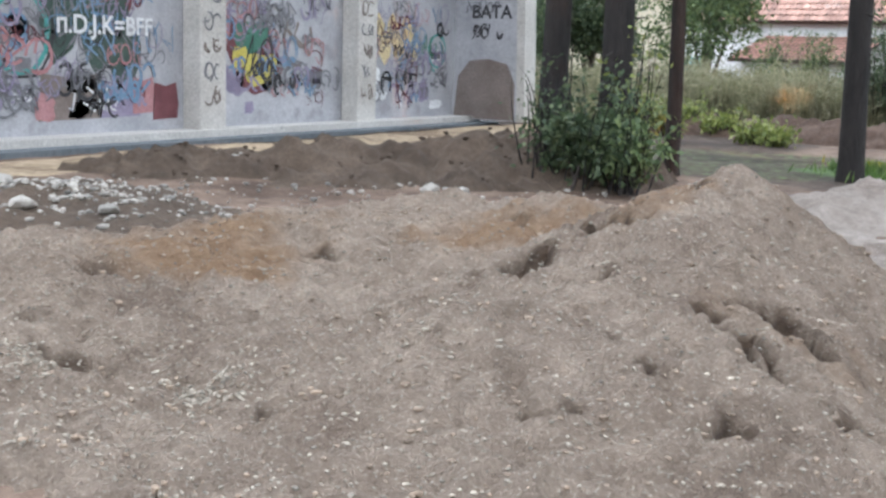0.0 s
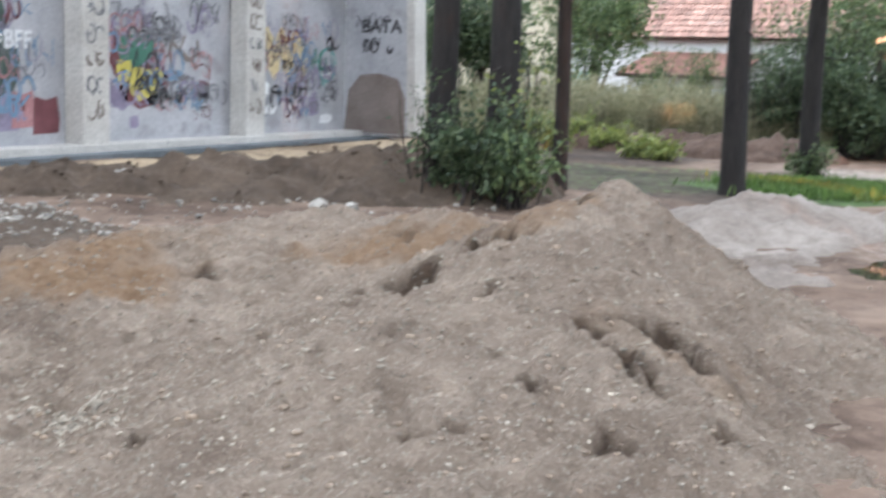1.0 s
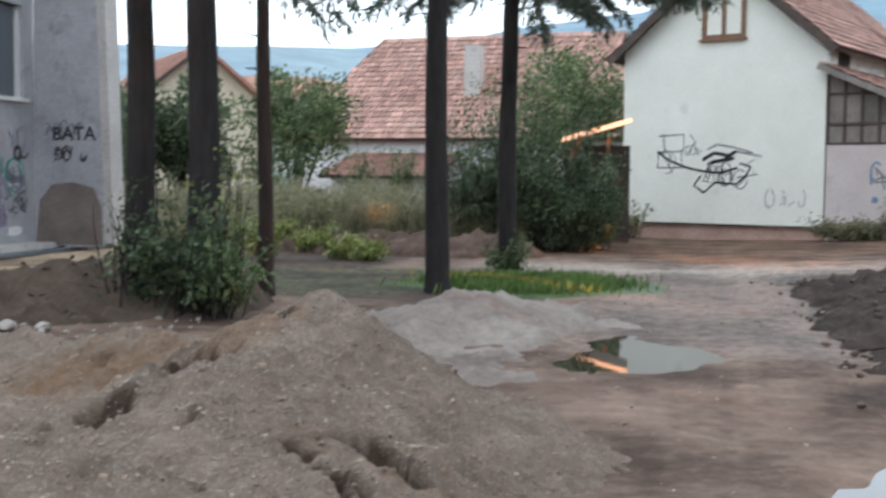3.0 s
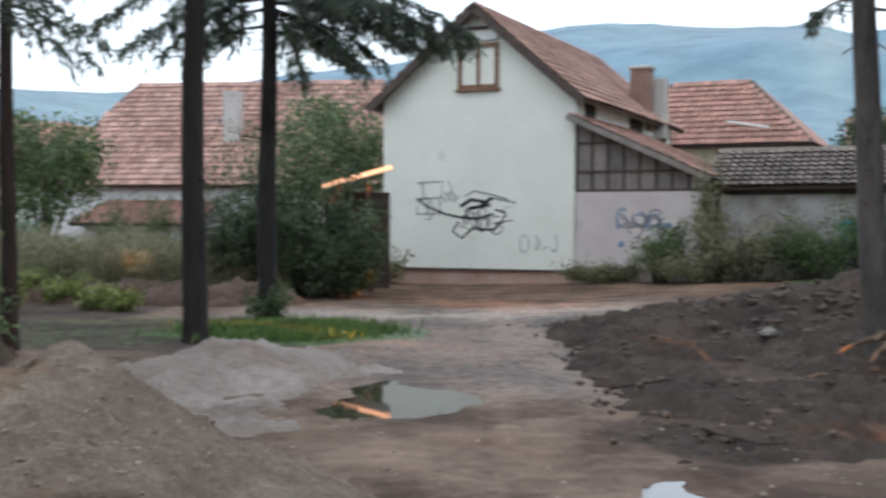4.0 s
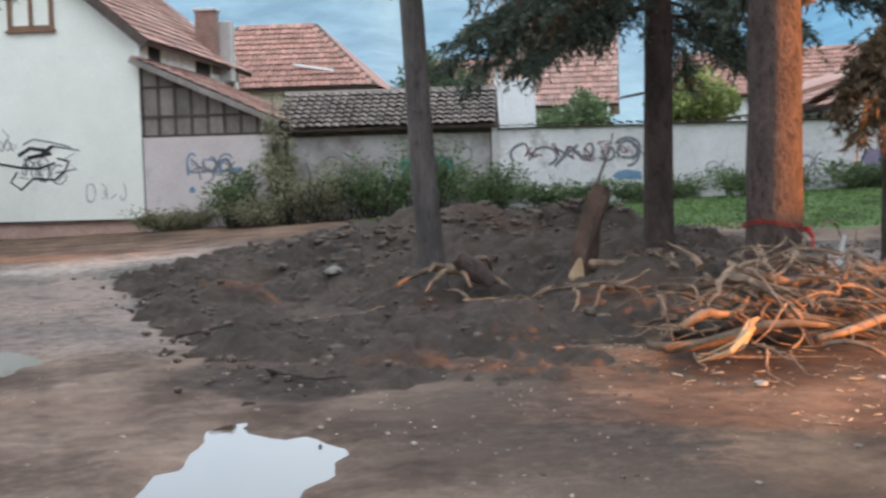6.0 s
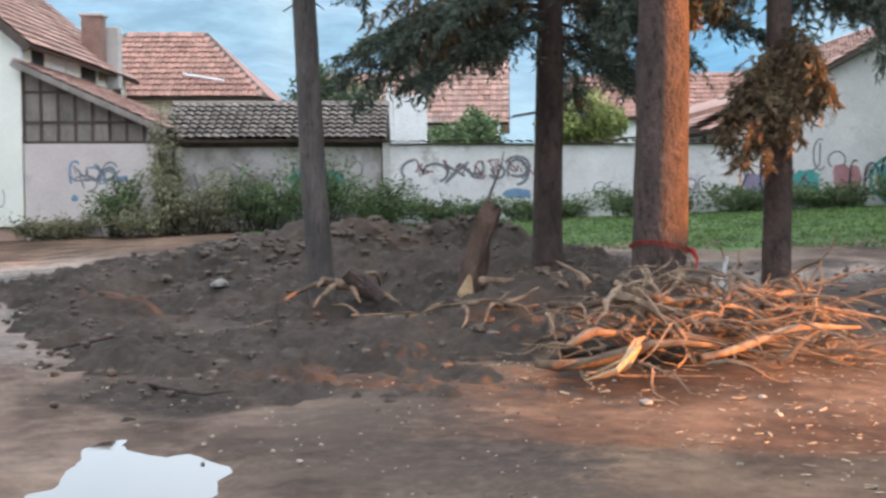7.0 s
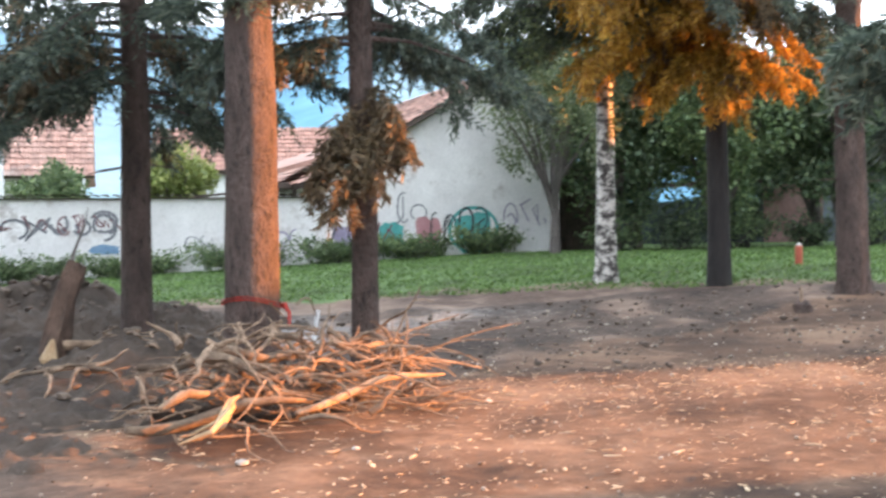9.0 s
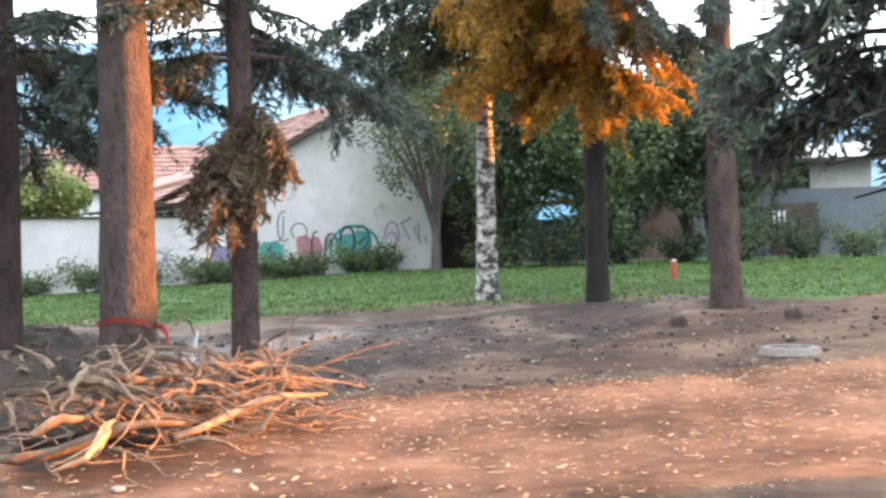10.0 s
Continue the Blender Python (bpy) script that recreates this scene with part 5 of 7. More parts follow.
rng = np.random.default_rng(5)
P = []
a = np.radians(rng.uniform(15, 74, 60000))
r = rng.uniform(21.6, 36, 60000)
gxs, gys = r * np.sin(a), r * np.cos(a)
ok = (gxs * math.sin(radians(23.6)) + gys * math.cos(radians(23.6)) < 31.6)
gxs, gys = gxs[ok], gys[ok]
ex = rng.normal(size=(9000, 2)) * (0.62, 0.6) + (-2.75, 18.5)
gxs, gys = np.concatenate([gxs, ex[:, 0]]), np.concatenate([gys, ex[:, 1]])
gz = rise(gxs, gys) - 0.03
hummock = np.where(gxs < 0, 2.4, 1.0)
base = np.stack([gxs, gys, gz], -1)
tip = base + np.stack([rng.normal(0, 0.05, len(gxs)), rng.normal(0, 0.05, len(gxs)), rng.uniform(0.03, 0.09, len(gxs)) * hummock], -1)
gr = blade_mesh("grass", base, tip, rng.uniform(0.02, 0.04, len(gxs)), M_GRASS, None, 5)
tagged(gr, "short bright green grass", "grass", kind="stuff")


# ---- buildings ----
def tiles(name, parent, p0, eu, ev, nu, nv, material, inside=None, lift=0.035):
    """Overlapping bent roof tiles on a slope: p0 is its lower corner, eu runs along the eave, ev up the slope."""
    p0, eu, ev = np.array(p0, float), np.array(eu, float), np.array(ev, float)
    nrm = np.cross(eu, ev)
    nrm /= np.linalg.norm(nrm)
    V, F = [], []
    rnd = random.Random(nu * 31 + nv)
    prof = ((0.0, 0.0), (0.22, 1.0), (0.62, 1.0), (0.86, 0.1), (1.0, 0.0))
    for j in range(nv):
        for i in range(nu):
            if inside and not inside((i + 0.5) / nu, (j + 0.5) / nv):
                continue
            k = len(V)
            jit = rnd.uniform(-0.012, 0.012)
            for row, up in ((j - 0.12, lift * 1.5 + 0.02 + jit), (j + 1.05, 0.012)):
                for s, h in prof:
                    V.append(p0 + eu * ((i + s * 0.99) / nu) + ev * (row / nv) + nrm * (up + h * lift))
            m = len(prof)
            F += [(k + q, k + q + 1, k + m + q + 1, k + m + q) for q in range(m - 1)]
    ob = from_arrays(name, np.array(V), F, material, parent)
    return tagged(ob, kind="stuff")


def slab(parent, name, corners, thick, material, label=""):
    """A flat plate through four corners, thick downwards."""
    bm = bmesh.new()
    c = [Vector(p) for p in corners]
    nrm = (c[1] - c[0]).cross(c[3] - c[0]).normalized()
    if nrm.z < 0:
        nrm = -nrm
    a = [bm.verts.new(p) for p in c]
    b = [bm.verts.new(p - nrm * thick) for p in c]
    bm.faces.new(a)
    bm.faces.new(b[::-1])
    for i in range(4):
        bm.faces.new((a[i], b[i], b[(i + 1) % 4], a[(i + 1) % 4]))
    bmesh.ops.recalc_face_normals(bm, faces=bm.faces[:])
    return part(name, bm, material, parent, label)


def ribbon(V, F, pts, width, place, lift):
    """A painted line through flat points."""
    p = [Vector((a, b)) for a, b in pts]
    k = len(V)
    for i, q in enumerate(p):
        d = p[min(i + 1, len(p) - 1)] - p[max(i - 1, 0)]
        n = Vector((-d.y, d.x)).normalized() * width * 0.5 if d.length > 1e-6 else Vector((0, width * 0.5))
        V.append(place(q.x + n.x, q.y + n.y, lift))
        V.append(place(q.x - n.x, q.y - n.y, lift))
    F += [(k + 2 * i, k + 2 * i + 1, k + 2 * i + 3, k + 2 * i + 2) for i in range(len(p) - 1)]


def scrawl(rnd, a, b, w, h):
    """Strokes of a row of made-up letter shapes that fill a box."""
    out = []
    n = max(1, int(w / max(h * 0.55, 0.08)))
    for i in range(n):
        x0, cw = a + w * i / n, w / n * 0.95
        for _ in range(rnd.choice((1, 2, 2, 3))):
            if rnd.random() < 0.5:
                t0, sweep = rnd.uniform(0, 6.3), rnd.uniform(2.2, 5.5) * rnd.choice((-1, 1))
                rx, ry = cw * rnd.uniform(0.3, 0.6), h * rnd.uniform(0.25, 0.55)
                cx, cy = x0 + cw / 2, b + h * rnd.uniform(0.35, 0.65)
                out.append([(cx + rx * math.cos(t0 + sweep * k / 9), cy + ry * math.sin(t0 + sweep * k / 9)) for k in range(10)])
            else:
                p = [(x0 + cw * rnd.uniform(-0.1, 1.1), b + h * rnd.uniform(-0.05, 1.05)) for _ in range(rnd.choice((2, 3, 3, 4)))]
                out.append(p)
    return out


def blob(V, F, a, b, w, h, place, lift, rnd, n=22, jag=0.18):
    """An uneven painted patch."""
    k = len(V)
    V.append(place(a + w / 2, b + h / 2, lift))
    for i in range(n):
        t = 6.2832 * i / n
        r = 1 + rnd.uniform(-jag, jag)
        e = 1 / max(abs(math.cos(t)), abs(math.sin(t))) ** 0.55
        V.append(place(a + w / 2 + w / 2 * math.cos(t) * r * e * 0.85, b + h / 2 + h / 2 * math.sin(t) * r * e * 0.85, lift))
    F += [(k, k + 1 + i, k + 1 + (i + 1) % n) for i in range(n)]


def tagging(parent, place, items, seed, name="graffiti"):
    """Spray paint on one wall: items are (kind, colour, a, b, w, h, line width or outline, layer)."""
    rnd = random.Random(seed)
    for kind, colour, a, b, w, h, lw, layer in items:
        V, F = [], []
        lift = 0.004 + 0.003 * layer
        if kind == "poly":
            V += [place(a + w * u, b + h * v, lift) for u, v in lw]
            F.append(tuple(range(len(V))))
        elif kind == "path":
            ribbon(V, F, [(a + u, b + v) for u, v in lw[1]], lw[0] * 0.8, place, lift)
        elif kind == "bubble":
            for k in range(3):
                u = a + w * (k + 0.5) / 3
                pts = [(u + w * 0.10 * math.sin(q * 6.2), b + h * (0.08 + 0.84 * q)) for q in np.linspace(0, 1, 12)]
                ribbon(V, F, pts, w * 0.24, place, lift + 0.0004 * k)
        elif kind == "blob":
            blob(V, F, a, b, w, h, place, lift, rnd)
        elif kind == "ring":
            ribbon(V, F, [(a + w / 2 + w / 2 * math.cos(t) * rnd.uniform(0.93, 1.05), b + h / 2 + h / 2 * math.sin(t) * rnd.uniform(0.93, 1.05)) for t in np.linspace(0, 6.4, 22)], lw, place, lift)
        else:
            for k, line in enumerate(scrawl(rnd, a, b, w, h)):
                ribbon(V, F, line, lw, place, lift + 0.0004 * (k % 6))
        ob = from_arrays(name, np.array([tuple(v) for v in V]), F, M_TAG[colour], parent)
        tagged(ob, M_TAG[colour].name.replace("_", " ") + " scrawl")


def lettering(parent, text, size, m, material, label):
    cu = bpy.data.curves.new("lettering", "FONT")
    cu.body, cu.size, cu.extrude, cu.offset = text, size, 0.001, 0.022 * size
    tmp = bpy.data.objects.new("lettering", cu)
    scene.collection.objects.link(tmp)
    dg = bpy.context.evaluated_depsgraph_get()
    me = bpy.data.meshes.new_from_object(tmp.evaluated_get(dg))
    bpy.data.objects.remove(tmp)
    me.materials.clear()
    me.materials.append(material)
    ob = new("lettering", me)
    ob.parent = parent
    ob.matrix_local = m
    return tagged(ob, label)


def window(parent, x0, x1, y, z0, z1, frame_mat, pane_mat, bars=1, depth=0.1, fw=0.09):
    """A framed window in a wall that faces the local -y side."""
    holder = part("window", boxed(x0 + 0.02, x1 - 0.02, y + 0.05, y + 0.07, z0 + 0.02, z1 - 0.02), pane_mat, parent)
    bm = bmesh.new()
    box(bm, x0, x0 + fw, y - depth * 0.4, y + depth, z0, z1)
    box(bm, x1 - fw, x1, y - depth * 0.4, y + depth, z0, z1)
    box(bm, x0 + fw, x1 - fw, y - depth * 0.4, y + depth, z1 - fw, z1)
    box(bm, x0 + fw, x1 - fw, y - depth * 0.4, y + depth, z0, z0 + fw)
    part("window_frame", bm, frame_mat, holder)
    for i in range(bars):
        c = x0 + (x1 - x0) * (i + 1) / (bars + 1)
        part("mullion", boxed(c - fw * 0.45, c + fw * 0.45, y - depth * 0.3, y + depth * 0.8, z0 + fw, z1 - fw), frame_mat, holder)
    part("window_sill", boxed(x0 - 0.06, x1 + 0.06, y - depth * 1.1, y + 0.03, z0 - 0.07, z0 - 0.004), frame_mat, holder)
    return holder


ROW = pose(12.81, 29.32, 0, 0, 0, -23.6)
on_row = lambda a, b, k: (a, -k, b)

# white gabled house
house = thing("gabled_house", ROW @ pose(-13.7, 0, 0), "white two-storey gabled house with a rose tiled roof", "house")
hx = lambda u: u + 13.7
L, R_, AP, EV, TOP = hx(-16.72), hx(-10.66), hx(-13.64), 5.5, 8.0
part("wall", prism(bmesh.new(), [(L, 0.42), (R_, 0.42), (R_, EV), (AP, TOP), (L, EV)], 0, 11.2), M_PLASTER, house, "white cladding with faint stains")
part("plinth", boxed(L + 0.15, R_ - 0.02, 0.06, 11.1, -0.3, 0.418), M_BRICKPINK, house, "pink plastered plinth")
part("drip_edge", boxed(L - 0.01, R_ + 0.01, -0.035, 0.02, 0.40, 0.45), M_WOOD_DARK, house)
sl = (TOP - EV) / (R_ - AP)
ov = 0.42
for side, xe, nm in ((-1, L - ov, "left"), (1, R_ + ov, "right")):
    ze = EV - ov * (TOP - EV) / abs((L if side < 0 else R_) - AP) + 0.10
    corners = [(xe, -0.38, ze), (xe, 11.5, ze), (AP, 11.5, TOP + 0.16), (AP, -0.38, TOP + 0.16)]
    roof = slab(house, "roof", corners, 0.12, M_WOOD_DARK, "rose tiled roof slope")
    a, b = Vector(corners[0]), Vector(corners[1])
    if side > 0:
        tiles("tile", roof, corners[0], b - a, Vector(corners[3]) - a, 44, 13, M_TILE_ROSE)
    else:
        tiles("tile", roof, corners[1], a - b, Vector(corners[2]) - b, 44, 13, M_TILE_ROSE)
    slab(house, "bargeboard", [(xe, -0.42, ze - 0.02), (xe, -0.385, ze - 0.02), (AP, -0.385, TOP + 0.14), (AP, -0.42, TOP + 0.14)], 0.22, M_WOOD_DARK)
win = window(house, hx(-14.26), hx(-12.97), -0.02, 5.70, 7.02, M_WOOD_BROWN, M_CURTAIN, 1, 0.10, 0.12)
part("roller_box", boxed(hx(-14.2), hx(-13.0), -0.10, -0.004, 7.10, 7.28), M_WHITE, house)
part("vent", boxed(hx(-13.95), hx(-13.3), -0.05, -0.004, 7.42, 7.52), M_WOOD_DARK, house)
part("downpipe", tube(bmesh.new(), [(R_ + 0.06, -0.06, EV - 0.1), (R_ + 0.06, -0.06, 4.85)], [0.05, 0.05], 10), M_METAL, house)
# side wall openings under the eave
for y0, y1, m in ((0.9, 1.9, M_DARK), (2.6, 3.5, M_WHITE), (4.0, 4.9, M_WHITE), (5.6, 7.2, M_DARK), (7.8, 8.8, M_WHITE), (9.3, 10.4, M_DARK)):
    part("side_window", boxed(R_ - 0.02, R_ + 0.03, y0, y1, 4.55, 5.25), m, house)
part("chimney", boxed(hx(-11.2), hx(-10.55), 7.6, 8.25, 5.0, 7.1, 0.02), M_BRICK, house, "red brick chimney")
part("chimney_cap", boxed(hx(-11.27), hx(-10.48), 7.53, 8.32, 7.104, 7.19, 0.01), M_CONCRETE_L, house)
part("flue", boxed(hx(-10.66), hx(-10.22), 8.5, 9.0, 4.8, 6.85, 0.02), M_CONCRETE_L, house, "grey rendered flue")
hw = [("path", "black", -16.72, 0.42, 0, 0, (0.045, ((1.16, 2.55), (1.96, 2.59), (1.93, 2.11), (1.16, 2.07), (1.12, 1.63), (1.91, 1.63), (1.88, 2.05))), 0), ("path", "grey", -16.72, 0.42, 0, 0, (0.05, ((1.3, 2.62), (1.34, 2.2), (1.55, 1.95), (1.5, 1.6))), 1),
      ("path", "black", -16.72, 0.42, 0, 0, (0.08, ((1.12, 2.1), (1.5, 1.84), (2.05, 1.63), (2.6, 1.52), (3.1, 1.48), (3.6, 1.63))), 2), ("path", "black", -16.72, 0.42, 0, 0, (0.07, ((2.5, 1.4), (2.3, 1.12), (2.6, 0.91), (2.95, 1.21), (3.57, 1.16), (3.85, 1.4), (4.0, 1.66), (3.66, 1.75))), 3),
      ("path", "black", -16.72, 0.42, 0, 0, (0.13, ((2.55, 1.85), (2.9, 2.05), (3.3, 1.98), (3.55, 2.1), (3.2, 1.85), (2.8, 1.78), (3.5, 1.9))), 4), ("path", "grey", -16.72, 0.42, 0, 0, (0.06, ((3.5, 2.1), (4.3, 1.95), (3.8, 1.7), (4.2, 1.45), (3.6, 1.35))), 2), ("path", "grey", -16.72, 0.42, 0, 0, (0.035, ((2.14, 2.6), (2.32, 2.37), (2.14, 2.1))), 3),
      ("path", "grey", -16.72, 0.42, 0, 0, (0.05, ((2.7, 2.15), (3.0, 2.3), (3.5, 2.2), (4.05, 2.05))), 5), ("line", "grey", -13.7, 1.5, 0.9, 0.6, 0.03, 1), ("line", "grey", -14.2, 1.55, 1.0, 0.7, 0.035, 1), ("line", "black", -14.1, 1.75, 0.8, 0.35, 0.03, 5), ("line", "grey", -15.7, 1.9, 0.8, 0.8, 0.025, 1), ("line", "grey", -14.9, 2.4, 0.7, 0.3, 0.02, 1),
      ("line", "grey", -12.3, 0.9, 1.2, 0.5, 0.02, 0), ("line", "grey", -16.4, 0.6, 0.9, 0.5, 0.02, 0)]
tagging(house, lambda a, b, k: (hx(a), -k, b), hw, 3)

# awning shed on the left of the house
aw = thing("open_shed", pose(-1.97, 30.5, 0, 0, 0, 3.6), "dark open shed with a pale sloping roof edge beside the house", "shed")
part("back_wall", boxed(-1.55, 0.0, 2.0, 2.15, -0.1, 2.6), M_WOOD_DARK, aw)
part("side_wall", boxed(-1.7, -1.56, 0.3, 2.15, -0.1, 2.45), M_WOOD_DARK, aw)
slab(aw, "roof", [(-1.78, 0.0, 2.71), (0.02, 0.0, 3.22), (0.02, 2.3, 3.26), (-1.78, 2.3, 2.75)], 0.045, M_METAL, "sheet metal roof")
slab(aw, "fascia", [(-1.78, -0.045, 2.73), (0.02, -0.045, 3.24), (0.02, -0.004, 3.24), (-1.78, -0.004, 2.73)], 0.11, M_FASCIA, "pale painted fascia board")
for x in (-1.3, -0.55):
    part("post", boxed(x - 0.05, x + 0.05, 0.1, 0.2, -0.1, 2.72), M_WOOD_DARK, aw)

# lean-to with half-timbered upper part
lean = thing("lean_to", ROW @ pose(-8.8, 0, 0), "lean-to with pinkish plaster below and grey boards between dark battens above", "lean-to")
lx = lambda u: u + 8.8
X0, X1 = lx(-10.62), lx(-6.98)
part("wall", boxed(X0, X1, 0.03, 6.0, -0.3, 2.66), M_PINK, lean, "stained pinkish plaster")
part("upper_wall", prism(bmesh.new(), [(X0, 2.664), (X1, 2.664), (X1, 3.0), (X0, 4.62)], 0.12, 6.0), M_WOOD_DARK, lean)
slope = lambda x: 4.62 + (3.0 - 4.62) * (x - X0) / (X1 - X0)
for i in range(8):
    xa, xb = X0 + (X1 - X0) * i / 8 + 0.03, X0 + (X1 - X0) * (i + 1) / 8 - 0.03
    for z0, z1 in ((2.72, 3.2), (3.26, 4.0), (4.06, 4.6)):
        if slope(xb) - 0.05 > z0 + 0.1:
            za, zb = min(z1, slope(xa) - 0.05), min(z1, slope(xb) - 0.05)
            part("board", prism(bmesh.new(), [(xa, z0), (xb, z0), (xb, zb), (xa, za)], 0.085, 0.118), M_WOOD_PANEL, lean)
for i in range(9):
    x = X0 + (X1 - X0) * i / 8
    part("batten", boxed(x - 0.04, x + 0.04, 0.05, 0.10, 2.67, max(slope(x) - 0.03, 2.75)), M_WOOD_DARK, lean)
for z in (2.70, 3.23, 4.03):
    xe = min(X1, X0 + (4.62 - z) / (4.62 - 3.0) * (X1 - X0)) - 0.05
    part("rail", boxed(X0 + 0.01, xe, 0.045, 0.082, z - 0.035, z + 0.035), M_WOOD_DARK, lean)
rc = [(X0 - 0.15, -0.3, 4.86), (X1 + 0.25, -0.3, 3.04), (X1 + 0.25, 6.2, 3.04), (X0 - 0.15, 6.2, 4.86)]
rf = slab(lean, "roof", rc, 0.10, M_WOOD_DARK, "weathered tiled lean-to roof")
tiles("tile", rf, rc[1], Vector(rc[2]) - Vector(rc[1]), Vector(rc[0]) - Vector(rc[1]), 24, 12, M_TILE_ROSE)
slab(lean, "bargeboard", [(X0 - 0.15, -0.34, 4.85), (X1 + 0.25, -0.34, 3.03), (X1 + 0.25, -0.305, 3.03), (X0 - 0.15, -0.305, 4.85)], 0.16, M_WOOD_PANEL)
tagging(lean, lambda a, b, k: (lx(a), 0.03 - k, b), [("line", "blue", -9.5, 1.5, 1.4, 0.7, 0.06, 0), ("line", "grey", -9.3, 1.3, 1.2, 0.8, 0.05, 0), ("line", "grey", -9.0, 1.6, 0.9, 0.6, 0.05, 1), ("blob", "blue", -8.15, 1.65, 0.3, 0.16, 0, 0), ("blob", "blue", -9.4, 1.1, 0.2, 0.2, 0, 0)], 4)

# long low shed
shed = thing("low_shed", ROW @ pose(-4.0, 0, 0), "long low shed with a mossy grey tiled roof and stained wall", "shed")
part("wall", boxed(-2.93, 2.97, 0.10, 3.6, -0.2, 2.55), M_WALL_OLD, shed, "peeling limewashed wall")
# Dark strip put in for the shadowed gap beneath the eave.
part("eave_gap_shade", boxed(-2.93, 2.97, 0.02, 0.14, 2.554, 2.72), M_WOOD_DARK, shed)
rc = [(-3.0, -0.28, 2.74), (3.05, -0.28, 2.74), (3.05, 1.9, 3.80), (-3.0, 1.9, 3.80)]
rf = slab(shed, "roof", rc, 0.08, M_WOOD_DARK, "mossy tiled roof")
tiles("tile", rf, rc[0], Vector(rc[1]) - Vector(rc[0]), Vector(rc[3]) - Vector(rc[0]), 26, 8, M_TILE_GREY, lift=0.05)
slab(shed, "rear_roof", [(-3.0, 4.0, 2.7), (3.05, 4.0, 2.7), (3.05, 1.9, 3.80), (-3.0, 1.9, 3.80)], 0.08, M_TILE_GREY)
part("ridge_cap", tube(bmesh.new(), [(-3.02, 1.9, 3.82), (3.07, 1.9, 3.82)], [0.09, 0.09], 8), M_TILE_GREY, shed)
part("end_post", boxed(2.9, 3.08, 0.0, 0.16, -0.2, 2.7), M_WOOD_DARK, shed)
tagging(shed, lambda a, b, k: (a + 4.0, 0.10 - k, b), [("blob", "teal", -3.7, 1.2, 1.7, 0.75, 0, 0), ("line", "grey", -5.6, 1.5, 0.9, 0.6, 0.05, 0), ("line", "grey", -2.0, 1.7, 0.5, 0.6, 0.04, 1), ("line", "grey", -6.4, 0.8, 0.8, 1.2, 0.05, 0)], 5)

# garden wall
wall = thing("garden_wall", ROW @ pose(3.0, 0, 0), "long limewashed garden wall with a tile coping and scrawled graffiti", "wall", kind="structure")
part("wall_body", boxed(-3.9, 5.4, 0, 0.28, 0.0, 2.60), M_WALL, wall)
part("pier", boxed(-4.06, -3.86, -0.06, 0.3, 0.0, 2.66), M_CONCRETE_L, wall)
tiles("coping_tile", wall, (-3.9, -0.12, 2.62), (9.3, 0, 0), (0, 0.52, 0.04), 36, 1, M_TILE_GREY)
part("coping", boxed(-3.9, 5.4, -0.08, 0.36, 2.604, 2.64), M_WOOD_DARK, wall)
gi = random.Random(9)
items = [("line", "grey", -3.5 + 0.55 * i, 1.65 + gi.uniform(-0.1, 0.1), 0.62, 0.6, 0.075, i % 3) for i in range(6)] + [("line", "maroon", -3.4 + 0.9 * i, 1.75, 0.7, 0.45, 0.04, 2) for i in range(4)]
items += [("blob", "blue", -0.9, 1.15, 0.9, 0.3, 0, 0), ("line", "grey", 1.6, 1.2, 0.8, 0.5, 0.03, 0), ("line", "violet", 3.6, 1.2, 1.2, 0.6, 0.05, 0)]
tagging(wall, lambda a, b, k: (a, -k, b), items, 6)

# graffiti gable at the end of the wall
gab = thing("gable_shed", ROW @ pose(12.0, 0, 0), "grey plastered gable building with faded teal and violet graffiti", "building")
gxw = lambda u: u - 12.0
part("wall", prism(bmesh.new(), [(gxw(8.35), 0.5), (gxw(15.6), 0.5), (gxw(15.6), 4.6), (gxw(13.6), 6.0), (gxw(8.35), 3.15)], -0.02, 9.0), M_WALL, gab, "stained grey plaster")
rc = [(gxw(7.7), -0.35, 2.96), (gxw(7.7), 9.2, 2.96), (gxw(13.6), 9.2, 6.22), (gxw(13.6), -0.35, 6.22)]
rf = slab(gab, "roof", rc, 0.12, M_WOOD_DARK, "rose tiled roof slope")
tiles("tile", rf, rc[1], Vector(rc[0]) - Vector(rc[1]), Vector(rc[2]) - Vector(rc[1]), 30, 18, M_TILE_ROSE)
rc = [(gxw(16.0), -0.35, 4.3), (gxw(16.0), 9.2, 4.3), (gxw(13.6), 9.2, 6.22), (gxw(13.6), -0.35, 6.22)]
rf2 = slab(gab, "roof", rc, 0.12, M_WOOD_DARK)
tiles("tile", rf2, rc[0], Vector(rc[1]) - Vector(rc[0]), Vector(rc[3]) - Vector(rc[0]), 30, 9, M_TILE_ROSE)
gi = random.Random(12)
items = [("blob", "teal", 9.85, 1.1, 0.95, 0.9, 0, 0), ("blob", "violet", 8.5, 1.0, 1.2, 0.9, 0, 0), ("ring", "teal", 12.1, 1.0, 1.5, 1.3, 0.10, 1), ("blob", "teal", 12.2, 1.1, 1.3, 1.1, 0, 0), ("blob", "rose", 11.0, 1.1, 0.9, 1.0, 0, 0)]
items += [("line", gi.choice(("grey", "violet", "maroon", "black")), 8.6 + 0.95 * i, 1.1 + gi.uniform(0, 0.7), 0.9, 0.8, 0.045, 2) for i in range(7)]
tagging(gab, lambda a, b, k: (gxw(a), -0.02 - k, b), items, 7)
part("gate", boxed(gxw(15.7), gxw(17.6), 0.6, 0.7, 0.8, 3.6), M_WOOD_DARK, gab, "dark timber gate")
